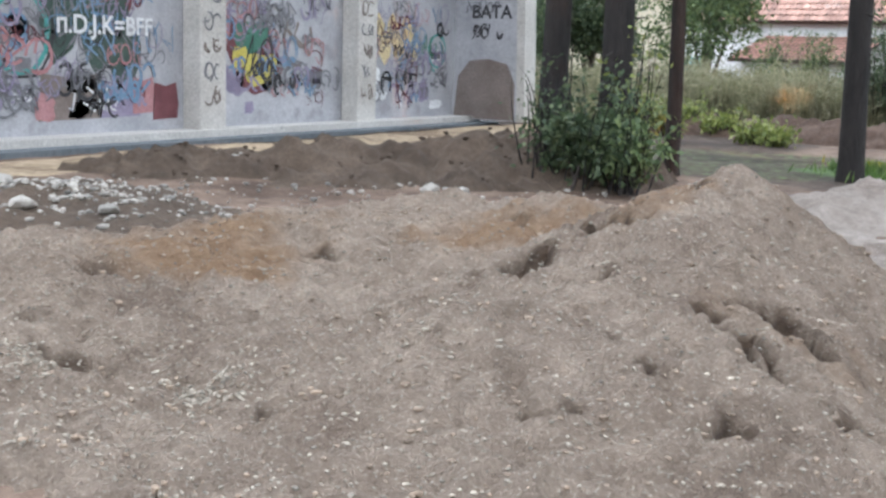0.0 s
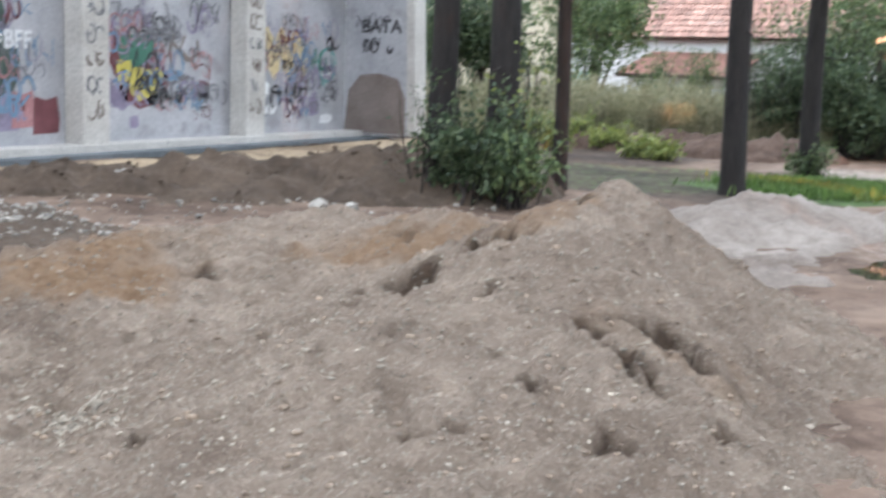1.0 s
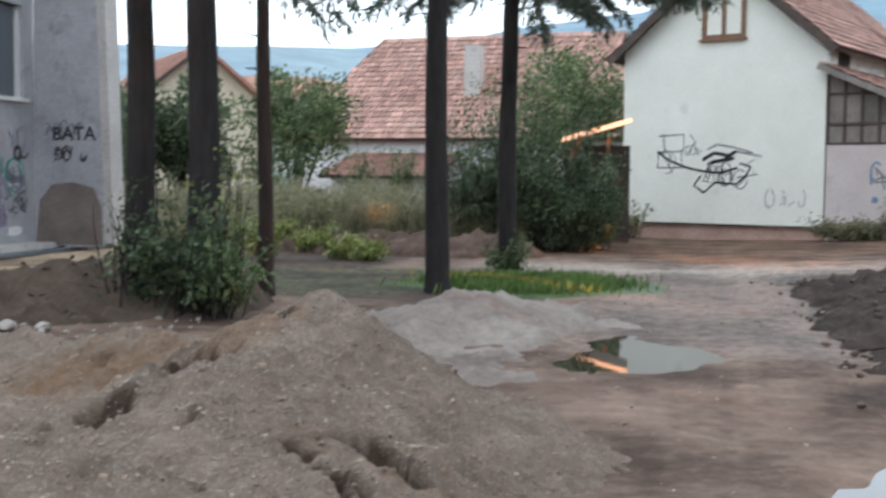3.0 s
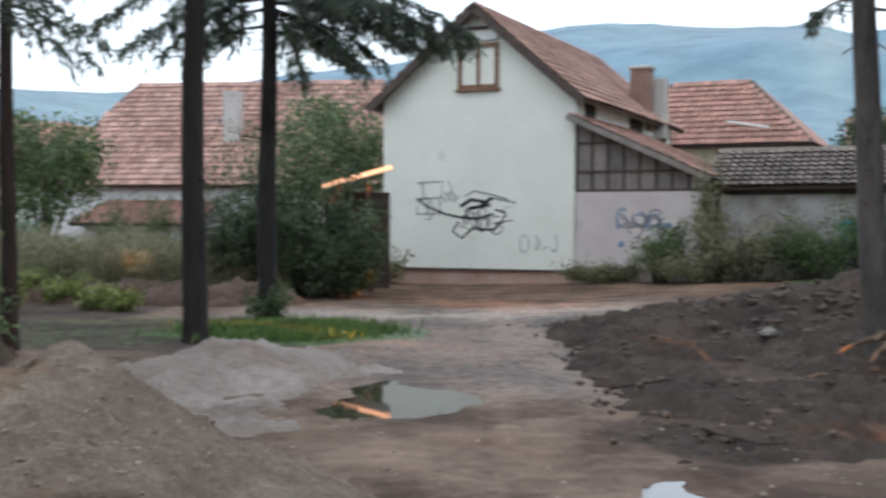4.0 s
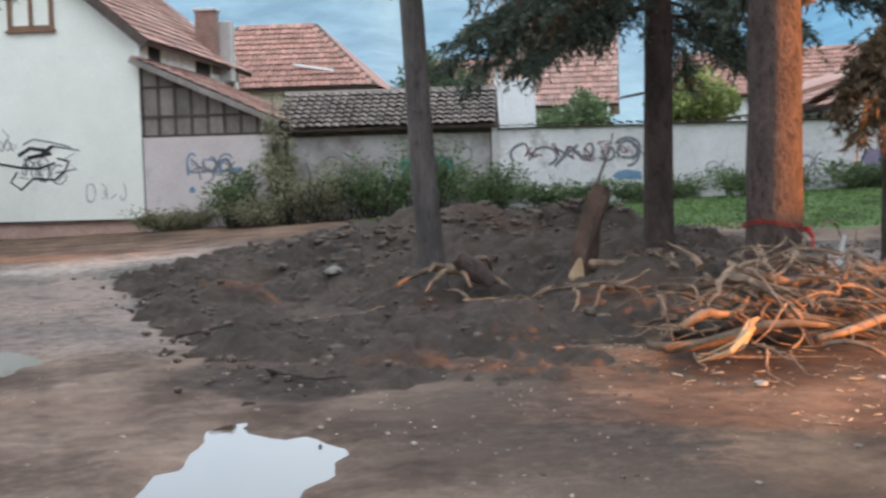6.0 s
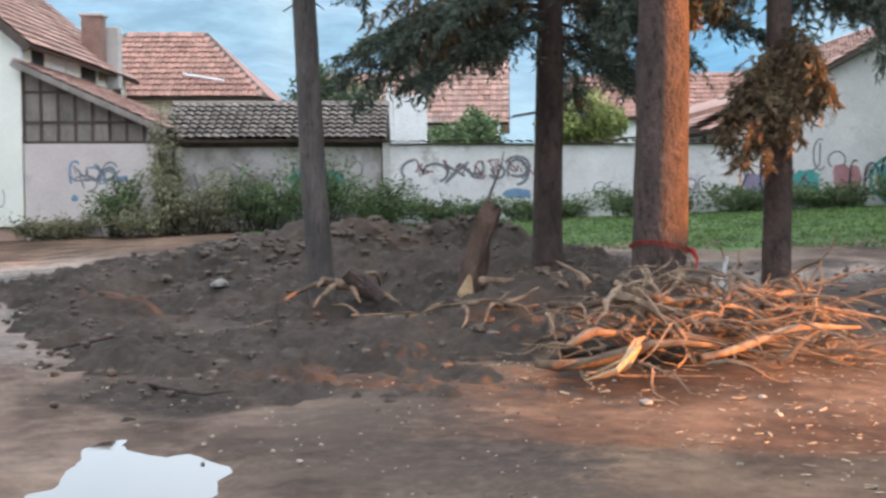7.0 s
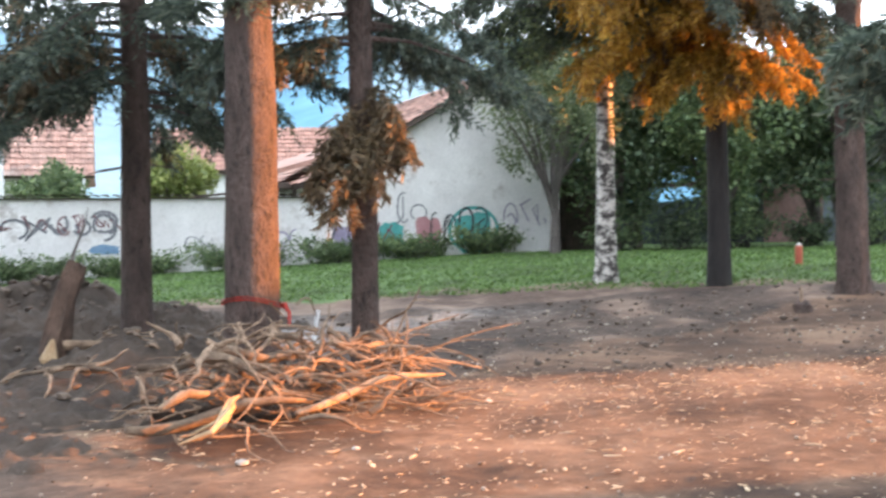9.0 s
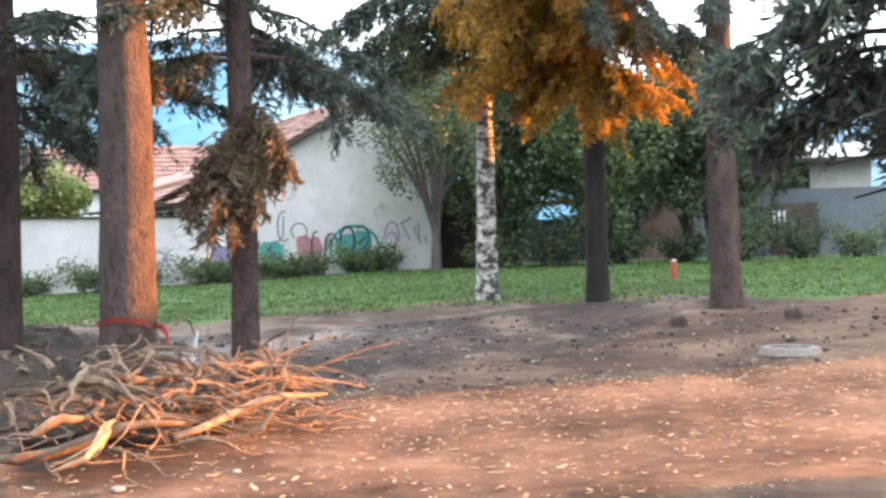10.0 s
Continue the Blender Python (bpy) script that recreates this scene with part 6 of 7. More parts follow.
for i in range(9):
    part("plank", boxed(gxw(15.72) + 0.207 * i, gxw(15.72) + 0.207 * i + 0.19, 0.565, 0.597, 0.85, 3.5), M_WOOD_DARK, gab)
# open woodshed roof that peeps over the wall
ws = thing("woodshed", ROW @ pose(8.0, 1.6, 0), "small open shed with a rose roof behind the wall", "shed")
rc = [(-1.4, -0.9, 3.25), (1.6, -0.9, 4.1), (1.6, 2.2, 4.3), (-1.4, 2.2, 3.45)]
slab(ws, "roof", rc, 0.14, M_TILE_ROSE)
part("beam", boxed(-1.3, 1.5, -0.75, -0.6, 2.92, 3.08), M_WOOD_DARK, ws)
part("back_board", boxed(-1.3, 1.5, 1.9, 2.0, 0.4, 3.1), M_WHITE, ws)
for i in range(6):
    part("post", boxed(-1.25 + 0.5 * i, -1.15 + 0.5 * i, -0.75, -0.62, 0.4, 3.0), M_WOOD_DARK, ws)


def far_house(name, m, w, d, base, eave, top, wall_mat, roof_mat, label, hip=0.0, nu=40, nv=14):
    """A plain house with a tiled roof; its ridge runs along local x, hipped by that share of the width."""
    ob = thing(name, m, label, "house", "far houses")
    part("wall", boxed(-w / 2, w / 2, 0, d, base, eave), wall_mat, ob)
    if not hip:
        for x in (-w / 2, w / 2 - 0.2):
            bm = bmesh.new()
            a = [bm.verts.new(c) for c in ((x, 0, eave), (x, d, eave), (x, d / 2, top - 0.15))]
            b = [bm.verts.new(c) for c in ((x + 0.2, 0, eave), (x + 0.2, d, eave), (x + 0.2, d / 2, top - 0.15))]
            bm.faces.new(a), bm.faces.new(b[::-1])
            for i in range(3):
                bm.faces.new((a[i], b[i], b[(i + 1) % 3], a[(i + 1) % 3]))
            bmesh.ops.recalc_face_normals(bm, faces=bm.faces[:])
            part("gable", bm, wall_mat, ob)
    o = 0.5
    rc = [(-w / 2 - o, -o, eave - 0.1), (w / 2 + o, -o, eave - 0.1), (w / 2 + o - hip * w, d / 2, top), (-w / 2 - o + hip * w, d / 2, top)]
    rf = slab(ob, "roof", rc, 0.15, M_WOOD_DARK)
    ins = (lambda u, v: hip * v < u < 1 - hip * v) if hip else None
    W = w + 2 * o
    tiles("tile", rf, rc[0], (W, 0, 0), (0, d / 2 + o, top - eave + 0.1), nu, nv, roof_mat, ins)
    slab(ob, "roof", [(-w / 2 - o, d + o, eave - 0.1), (w / 2 + o, d + o, eave - 0.1), (w / 2 + o - hip * w, d / 2, top), (-w / 2 - o + hip * w, d / 2, top)], 0.15, roof_mat)
    if hip:
        for sx in (-1, 1):
            e = sx * (w / 2 + o)
            bm = bmesh.new()
            bm.faces.new([bm.verts.new(c) for c in ((e, -o, eave - 0.1), (e, d + o, eave - 0.1), (e - sx * hip * w, d / 2, top))])
            part("hip", bm, roof_mat, ob)
    return ob


# rose-roofed house beyond the hedge
h1 = far_house("far_house", pose(-10.3, 50.2, 0, 0, 0, -8), 16.0, 10, 0, 3.5, 8.4, M_WHITE, M_TILE_ROSE, "low white house under a large rose tiled roof", 0.16, 60, 20)
part("chimney", boxed(-0.55, 0.15, 1.6, 2.3, 4.5, 7.6), M_CONCRETE_L, h1, "grey chimney stack")
part("roof_vent", tube(bmesh.new(), [(-1.9, 0.9, 4.2), (-1.9, 0.9, 5.6)], [0.16, 0.14], 10), M_BRICK, h1)
part("porch_wall", boxed(-4.6, -0.2, -3.4, -3.2, 0, 1.7), M_WHITE, h1)
pr = [(-5.0, -3.9, 1.75), (0.1, -3.9, 1.75), (0.1, -0.4, 2.75), (-5.0, -0.4, 2.75)]
prf = slab(h1, "porch_roof", pr, 0.1, M_WOOD_DARK, "orange tiled porch roof")
tiles("tile", prf, pr[0], (5.1, 0, 0), (0, 3.5, 1.0), 20, 9, M_TILE_RED)
# cream house
h2 = far_house("far_house", pose(-28.1, 52.0, 0, 0, 0, -50), 10.0, 6.5, 0, 4.7, 7.6, M_CREAM, M_TILE_RED, "cream house with an orange tiled gable roof", 0, 40, 14)
# red-roofed house behind the lean-to
h3 = far_house("far_house", ROW @ pose(-10.4, 13.0, 0), 8.4, 8, 0, 4.9, 7.7, M_CREAM, M_TILE_RED, "house with a hipped orange tiled roof behind the sheds", 0.36, 36, 12)
part("ladder_pole", tube(bmesh.new(), [(1.3, 0.75, 5.75), (2.9, 0.35, 5.45)], [0.05, 0.05], 6), M_WHITE, h3)
# rose roof and white chimney behind the wall
h4 = far_house("far_house", pose(22.9, 49.8, 0, 0, 0, -28), 4.8, 9, 0, 4.4, 9.6, M_WHITE, M_TILE_ROSE, "white house with a steep rose tiled roof behind the garden wall", 0, 20, 20)
ch = thing("white_chimney", pose(14.6, 34.3, 0, 0, 0, -23), "tall white rendered chimney block behind the wall", "chimney")
part("block", boxed(-0.55, 0.5, -0.4, 0.4, 0, 4.3, 0.03), M_WHITE, ch)
part("side_post", boxed(-0.75, -0.56, -0.42, -0.2, 0, 4.55, 0.01), M_WHITE, ch)
h5 = far_house("far_house", pose(33, 44, 0, 0, 0, -36), 12.0, 8, 0, 4.6, 6.8, M_WHITE, M_TILE_RED, "white house with a low orange roof", 0, 40, 10)
for i, (az, d, w) in enumerate(((-20.5, 140, 10), (-18.6, 170, 12), (-17.2, 150, 9), (-16.2, 190, 12), (-14.8, 165, 10), (-22.3, 180, 12), (20.5, 120, 11))):
    a = radians(az)
    far_house("far_house", pose(math.sin(a) * d, math.cos(a) * d, d * 0.045, 0, 0, -az + 25 * (i % 3)), w, 8, -4, 4.5, 7.4, M_WHITE, M_TILE_RED, "small house on the distant slope", 0, 10, 4)

# rear yard walls on the right
REAR = pose(37.97, 20.19, 0, 0, 0, -62)
rw = thing("yard_wall", REAR, "row of dark sheeting, rose and slate-grey yard walls", "wall", kind="structure")
part("sheeting", boxed(-14.0, -2.2, 0, 0.12, 0.6, 2.55), M_NETTING, rw, "dark green sheeting fence")
part("rose_wall", boxed(-2.19, -0.21, -0.05, 0.2, 0.6, 3.05), M_ROSEWALL, rw, "dusty rose plastered wall")
part("slate_wall", boxed(-0.2, 14.0, -0.1, 0.2, 0.6, 3.35), M_TEALWALL, rw, "slate grey plastered wall")
part("gate", boxed(2.31, 3.91, -0.15, -0.104, 1.0, 2.86), M_WOOD_DARK, rw, "dark brown gate")
for i in range(7):
    part("gate_board", boxed(2.34 + 0.224 * i, 2.34 + 0.224 * i + 0.2, -0.18, -0.154, 1.05, 2.8), M_WOOD_DARK, rw)
for i in range(3):
    part("gate_slit", boxed(2.40 + 0.17 * i, 2.49 + 0.17 * i, -0.19, -0.183, 2.2, 2.6), M_WHITE, rw)
part("top_rail", boxed(-6.0, -0.2, -0.12, -0.02, 3.06, 3.22), M_WOOD_DARK, rw)
hut = thing("yard_hut", REAR @ pose(3.3, 1.5, 0), "small pale hut with a bright sheet metal roof behind the wall", "hut")
part("wall", boxed(-1.7, 2.6, 0, 3, 0.5, 4.5), M_CONCRETE_L, hut)
part("dark_window", boxed(-0.85, 0.5, -0.05, -0.004, 3.35, 4.1), M_DARK, hut)
slab(hut, "roof", [(-2.3, -0.9, 4.45), (3.2, -0.9, 4.45), (3.2, 3.4, 5.25), (-2.3, 3.4, 5.25)], 0.08, M_METAL)
part("fascia", boxed(-2.3, 3.2, -0.97, -0.91, 4.30, 4.46), M_WOOD_DARK, hut)
for i in range(9):
    part("roof_rib", boxed(-2.2 + 0.65 * i, -2.15 + 0.65 * i, -0.85, -0.80, 4.48, 4.53), M_METAL, hut)

# grey concrete building
hall = thing("concrete_hall", pose(-14.6, 15, 0), "grey concrete hall covered in graffiti, with pale pillars and high windows", "building")
wy = lambda y: y - 15.0
hb = bmesh.new()
box(hb, -9, 0, wy(-6), wy(23.7), -0.2, 3.28)
part("wall", hb, M_CONCRETE, hall, "grey concrete wall covered in spray paint")
part("upper_wall", boxed(-9, 0, wy(-6), wy(23.7), 5.3, 8.0), M_CONCRETE, hall)
wins = ((-5.0, -2.0), (0.8, 3.8), (5.4, 8.4), (10.6, 13.8), (15.8, 18.8), (20.35, 23.3))
ends = [-6.0] + [e for w in wins for e in w] + [23.7]
for a, b in zip(ends[0::2], ends[1::2]):
    part("wall_pier", boxed(-9, 0, wy(a), wy(b), 3.284, 5.296), M_CONCRETE, hall)
part("inner_wall", boxed(-8.5, -0.8, wy(-5.5), wy(23), 3.29, 5.29), M_CONCRETE_L, hall)
for y0, y1 in wins:
    w = part("window", boxed(-0.16, -0.14, wy(y0) + 0.03, wy(y1) - 0.03, 3.33, 5.26), M_GLASS, hall)
    for q in (y0, (2 * y0 + y1) / 3 + 0.25, y1 - 0.12):
        part("frame_post", boxed(-0.2, -0.08, wy(q), wy(q) + 0.12, 3.3, 5.28), M_WHITE, w)
    part("window_sill", boxed(-0.2, 0.10, wy(y0) - 0.1, wy(y1) + 0.1, 3.22, 3.30), M_WHITE, w)
for y0, y1 in ((4.6, 5.25), (9.7, 10.35), (14.75, 15.4), (19.3, 19.95)):
    part("pillar", boxed(0.003, 0.42, wy(y0), wy(y1), 0.02, 7.9, 0.02), M_CONCRETE_L, hall, "pale projecting pillar")
fin = bmesh.new()
prism(fin, [(0.004, 0.1), (1.72, 0.1), (1.46, 8.0), (0.004, 8.0)], wy(23.7), wy(24.05))
part("end_fin", fin, M_CONCRETE, hall, "grey end fin with a leaning edge")
fe = bmesh.new()
prism(fe, [(1.725, 0.1), (1.93, 0.1), (1.67, 8.0), (1.465, 8.0)], wy(23.66), wy(24.2))
part("fin_edge", fe, M_CONCRETE_L, hall, "pale edge of the fin")
part("roof", boxed(-9.3, 0.5, wy(-6.3), wy(24.3), 8.0, 8.3), M_CONCRETE_L, hall)
part("footing", boxed(0.005, 0.55, wy(-6), wy(24.2), -0.2, 0.17), M_CONCRETE_L, hall, "pale concrete footing")
part("gutter", boxed(0.56, 0.98, wy(-6), wy(24.2), -0.2, 0.05), M_TEALWALL, hall, "dark asphalt strip")
on_hall = lambda a, b, k: (k, wy(a), b)
gi = random.Random(21)
DROP = ((0.1, 0.95), (0.35, 1.0), (0.6, 0.93), (0.9, 1.0), (1.0, 0.8), (0.97, 0.5), (0.8, 0.22), (0.5, 0.08), (0.3, 0.0), (0.12, 0.2), (0.0, 0.5), (0.03, 0.8))
SHIELD = ((0.0, 0.95), (0.25, 1.0), (0.4, 0.86), (0.75, 0.88), (0.88, 0.6), (1.0, 0.33), (0.88, 0.08), (0.6, 0.0), (0.4, 0.12), (0.25, 0.52), (0.05, 0.6))
DOME = ((0.0, 0.0), (1.0, 0.0), (0.99, 0.6), (0.86, 0.92), (0.55, 1.0), (0.25, 0.96), (0.06, 0.7))
BLOCK = ((0.0, 0.0), (0.95, 0.03), (1.0, 0.4), (0.9, 1.0), (0.5, 0.9), (0.05, 1.0))
items = [("poly", "green", 11.75, 1.22, 0.8, 1.2, DROP, 0), ("poly", "green", 12.5, 1.1, 1.05, 1.35, DROP, 1), ("poly", "green", 13.1, 0.85, 0.7, 0.9, DROP, 0), ("line", "black", 12.0, 0.65, 1.3, 0.6, 0.06, 3), ("poly", "brown", 11.7, 0.38, 1.3, 0.72, BLOCK, 0), ("poly", "violet", 12.9, 0.4, 0.9, 0.6, BLOCK, 0), ("ring", "grey", 10.2, 0.4, 0.7, 0.6, 0.04, 3), ("ring", "grey", 10.7, 0.45, 0.7, 0.5, 0.04, 4), ("ring", "grey", 10.4, 0.8, 0.6, 0.45, 0.04, 5), ("ring", "grey", 11.0, 0.75, 0.6, 0.4, 0.04, 3), ("line", "white", 12.3, 0.5, 1.0, 0.45, 0.035, 2),
         ("poly", "maroon", 14.05, 0.34, 0.6, 0.62, BLOCK, 1), ("poly", "rose", 13.6, 0.45, 0.5, 0.6, BLOCK, 1), ("blob", "rose", 11.6, 0.35, 0.45, 0.5, 0, 1), ("ring", "teal", 10.9, 1.1, 1.0, 1.2, 0.08, 1), ("ring", "black", 10.8, 1.0, 1.2, 1.35, 0.04, 2), ("blob", "blue", 11.1, 1.35, 0.5, 0.7, 0, 0),
         ("poly", "maroon", 15.35, 0.72, 2.1, 1.5, SHIELD, 0), ("poly", "bright", 16.05, 1.4, 0.95, 0.65, DROP, 1), ("poly", "yellow", 16.3, 0.86, 0.95, 0.62, DROP, 2), ("poly", "yellow", 16.0, 1.15, 0.4, 0.45, DROP, 3), ("poly", "rose", 15.45, 1.55, 0.5, 0.5, DROP, 2), ("line", "black", 16.2, 0.9, 1.0, 0.9, 0.045, 4), ("line", "brown", 17.4, 1.2, 0.9, 0.9, 0.07, 2),
         ("bubble", "peach", 20.45, 1.35, 1.6, 1.0, 0, 0), ("line", "brown", 20.45, 1.35, 1.6, 0.95, 0.035, 3), ("line", "bright", 22.3, 1.5, 0.9, 0.5, 0.05, 1), ("line", "teal", 22.6, 1.2, 0.7, 0.8, 0.05, 0)]
cols = ("grey", "black", "violet", "blue", "grey", "maroon", "grey", "violet", "rose", "blue")
for i in range(300):
    y = gi.uniform(6, 23.3)
    if any(p - 0.35 < y < p + 0.65 for p in (4.6, 9.7, 14.75, 19.3)) or any(p - 0.9 < y < p for p in (4.6, 9.7, 14.75, 19.3)):
        continue
    w = gi.uniform(0.35, 0.95)
    items.append(("line", gi.choice(cols), y, gi.uniform(0.35, 2.35), min(w, 23.4 - y), gi.uniform(0.25, 0.6), gi.choice((0.018, 0.025, 0.035, 0.05)), 3 + i % 3))
for i in range(26):
    y = gi.choice((11.0, 12.5, 15.6, 16.5, 17.3, 18.2, 20.2, 21.5, 22.4)) + gi.uniform(-0.3, 0.3)
    items.append(("blob", gi.choice(("violet", "white", "white", "grey", "blue")), y, gi.uniform(0.3, 2.0), gi.uniform(0.25, 0.7), gi.uniform(0.2, 0.5), 0, 0))
tagging(hall, on_hall, items, 8)
pi = [("line", gi.choice(("grey", "brown", "maroon")), 14.85 + 4.55 * k, 0.6 + 0.42 * j, 0.4, 0.3, 0.035, 0) for k in (0, 1) for j in range(7)]
tagging(hall, lambda a, b, k: (0.424 + k, wy(a), b), pi, 10)
fi = [("poly", "brown", 0.03, 0.12, 1.62, 1.38, DOME, 0), ("line", "black", 0.5, 1.95, 0.8, 0.35, 0.04, 1), ("line", "grey", 0.3, 2.5, 0.9, 0.3, 0.03, 1)]
tagging(hall, lambda a, b, k: (a, wy(23.7) - k, b), fi, 11)
lettering(hall, "BATA", 0.42, pose(0.45, wy(23.7) - 0.012, 2.42, 90, 0, 0), M_TAG["black"], "black sprayed letters")
lettering(hall, "п.D.J.K=BFF", 0.40, pose(0.022, wy(12.05), 1.72, 90, 0, 90), M_TAG["white"], "white sprayed letters")


# ---- roots, stump and small things ----
def root_path(rnd, start, az, length, up, sag, wig):
    """A root that wanders off with small kinks."""
    p, n = Vector(start), 9
    d = Vector((math.sin(az), math.cos(az), (up - sag * 0.3) / max(length, 0.1)))
    pts = [p.copy()]
    for i in range(n - 1):
        d += Vector((rnd.gauss(0, wig * 2.2), rnd.gauss(0, wig * 2.2), rnd.gauss(0, wig * 1.6) - 1.6 * sag / n))
        d.normalize()
        p = p + d * (length / n) * rnd.uniform(0.7, 1.3)
        p.z = max(p.z, start[2] - up - 0.9)
        pts.append(p.copy())
    return pts


pile = thing("root_pile", pose(6.4, 8.7, 0.02), "heap of torn-out pale tree roots lying on bare soil", "root pile")
rr = random.Random(77)
for i in range(170):
    k = rr.random()
    cx, cy = -1.1 + 2.4 * k + rr.gauss(0, 0.2), 0.15 - 0.15 * k + rr.gauss(0, 0.45)
    az = rr.uniform(0, 360)
    ln = rr.choice((rr.uniform(0.3, 0.8), rr.uniform(0.5, 1.3)))
    up = rr.uniform(-0.15, 0.85)
    z = max(0.05, rr.uniform(0.05, 1.08) * (1 - 0.42 * abs(cx - 0.1)) - 0.25 * max(-cy, 0))
    sag = max(up + z - 0.03, 0) * rr.uniform(0.55, 1.0)
    r0 = rr.choice((0.007, 0.009, 0.012, 0.017, 0.024, 0.036)) * rr.uniform(0.8, 1.2)
    pts = root_path(rr, (cx, cy, z), radians(az), ln, up, sag, rr.uniform(0.05, 0.12))
    for p in pts:
        p.z = max(p.z, 0.015)
    bm = tube(bmesh.new(), pts, [r0 * (1 - 0.85 * j / 8) * (1 + 0.25 * math.sin(j * 2.3 + i)) + 0.003 for j in range(9)], 7, 0.26, i)
    part("root", bm, M_ROOT, pile)
for i in range(85):
    start = Vector((rr.uniform(-1.4, 1.5), rr.uniform(-0.7, 0.5), rr.uniform(0.05, 0.75)))
    start.z *= 1 - 0.4 * abs(start.x - 0.1) / 1.6
    az, ln, r0 = radians(rr.choice((rr.uniform(50, 150), rr.uniform(60, 130), rr.uniform(0, 360)))), rr.uniform(0.6, 1.5), rr.uniform(0.005, 0.013)
    pts = root_path(rr, start, az, ln, rr.uniform(-0.1, 0.5), rr.uniform(0.1, 0.6), 0.045)
    for p in pts:
        p.z = max(p.z, 0.012)
    part("twig", tube(bmesh.new(), pts, [r0 * (1 - 0.8 * j / 8) + 0.002 for j in range(9)], 5, 0.2, i), M_ROOT, pile)
for i, (a, b, r) in enumerate((((-1.5, -0.5, 0.28), (-0.6, -0.1, 0.42), 0.07), ((-0.6, 0.3, 0.55), (0.9, 0.5, 0.50), 0.09), ((-1.2, 0.5, 0.45), (0.4, 0.9, 0.62), 0.08), ((-1.7, -0.2, 0.12), (-0.3, -0.75, 0.25), 0.09),
                               ((-0.4, -0.75, 0.2), (1.3, -0.7, 0.35), 0.07), ((0.1, -0.3, 0.35), (0.75, 0.25, 1.0), 0.04), ((0.8, -0.6, 0.2), (1.35, -0.2, 0.85), 0.035), ((0.4, -0.2, 0.3), (0.3, 0.6, 0.8), 0.05))):
    a, b = Vector(a), Vector(b)
    pts = [a.lerp(b, s / 6) + Vector((0.05 * math.sin(s * 1.7 + i), 0.05 * math.cos(s * 1.3 + i), 0.06 * math.sin(s * 1.1 + i))) for s in range(7)]
    part("thick_root", tube(bmesh.new(), pts, [r * 0.35, r * 0.5, r * 0.45, r * 0.48, r * 0.38, r * 0.3, r * 0.15], 9, 0.28, i), M_ROOT, pile, smooth=True)
for i in range(3):
    a = Vector((-1.55 + 0.11 * i, -0.78 + 0.03 * (i % 3), 0.05 + 0.05 * (i % 2)))
    part("splinter", tube(bmesh.new(), [a, a + Vector((0.22, 0.06 * (i - 2), 0.08)), a + Vector((0.45, 0.10 * (i % 3), 0.20)), a + Vector((0.6, 0.2, 0.22))], [0.008, 0.022, 0.026, 0.010], 6, 0.35, i), M_SPLIT, pile, "freshly split orange wood")

bm = bmesh.new()
bmesh.ops.create_icosphere(bm, subdivisions=4, radius=1)
for v in bm.verts:
    k = 1 + 0.35 * noise.noise(v.co * 2.6) + 0.16 * noise.noise(v.co * 8)
    v.co = Vector((v.co.x * 1.05 * k + 0.15, v.co.y * 0.5 * k + 0.4, max(v.co.z * 0.36 * k, -0.05)))
part("soil_core", bm, M_EARTH, pile, "dark soil clinging between the roots", smooth=True)

stump = thing("leaning_stump", pose(6.25, 12.85, 0.18), "broken leaning tree stump split pale at its foot", "stump")
pts = [(-0.06, 0, -0.2), (-0.02, 0, 0.1), (0.06, 0, 0.4), (0.16, 0.02, 0.75), (0.26, 0.02, 1.02), (0.33, 0.02, 1.15)]
part("bole", tube(bmesh.new(), pts, [0.15, 0.155, 0.15, 0.13, 0.15, 0.11], 12, 0.2, 5), M_BARK_STUMP, stump)
part("split_face", tube(bmesh.new(), [(-0.14, -0.09, -0.15), (-0.12, -0.12, 0.1), (-0.05, -0.11, 0.32)], [0.09, 0.10, 0.03], 8, 0.2, 6), M_SPLIT, stump, "pale split wood")
part("side_twig", tube(bmesh.new(), [(0.2, 0, 1.0), (0.28, 0, 1.3), (0.42, 0, 1.6), (0.46, 0, 1.8)], [0.025, 0.018, 0.012, 0.006], 6), M_BARK, stump)
part("side_root", tube(bmesh.new(), [(0.05, -0.1, 0.25), (0.5, -0.15, 0.22), (1.0, -0.1, 0.1)], [0.06, 0.05, 0.03], 8, 0.1, 3), M_ROOT, stump)

rt = thing("bared_roots", pose(4.72, 13.3, 0.30), "pale bared roots at the foot of the leaning trunk", "roots")
for i, (az, ln, r, up) in enumerate(((250, 0.9, 0.05, 0.12), (225, 0.8, 0.045, 0.05), (270, 0.6, 0.05, 0.2), (120, 1.0, 0.06, 0.15), (90, 1.3, 0.05, 0.25), (75, 1.1, 0.04, 0.3), (150, 0.9, 0.05, 0.05), (190, 0.6, 0.08, 0.1))):
    p = root_path(rr, (0.05, 0.1, 0.1), radians(az), ln, up, up + 0.1, 0.08)
    part("root", tube(bmesh.new(), p, [r * (1 - 0.7 * j / 8) for j in range(9)], 7, 0.12, i), M_ROOT, rt, smooth=True)
part("root_knot", tube(bmesh.new(), [(0.0, -0.35, 0.28), (0.2, -0.4, 0.12), (0.38, -0.5, -0.05)], [0.10, 0.13, 0.08], 10, 0.2, 4), M_BARK_RED, rt)

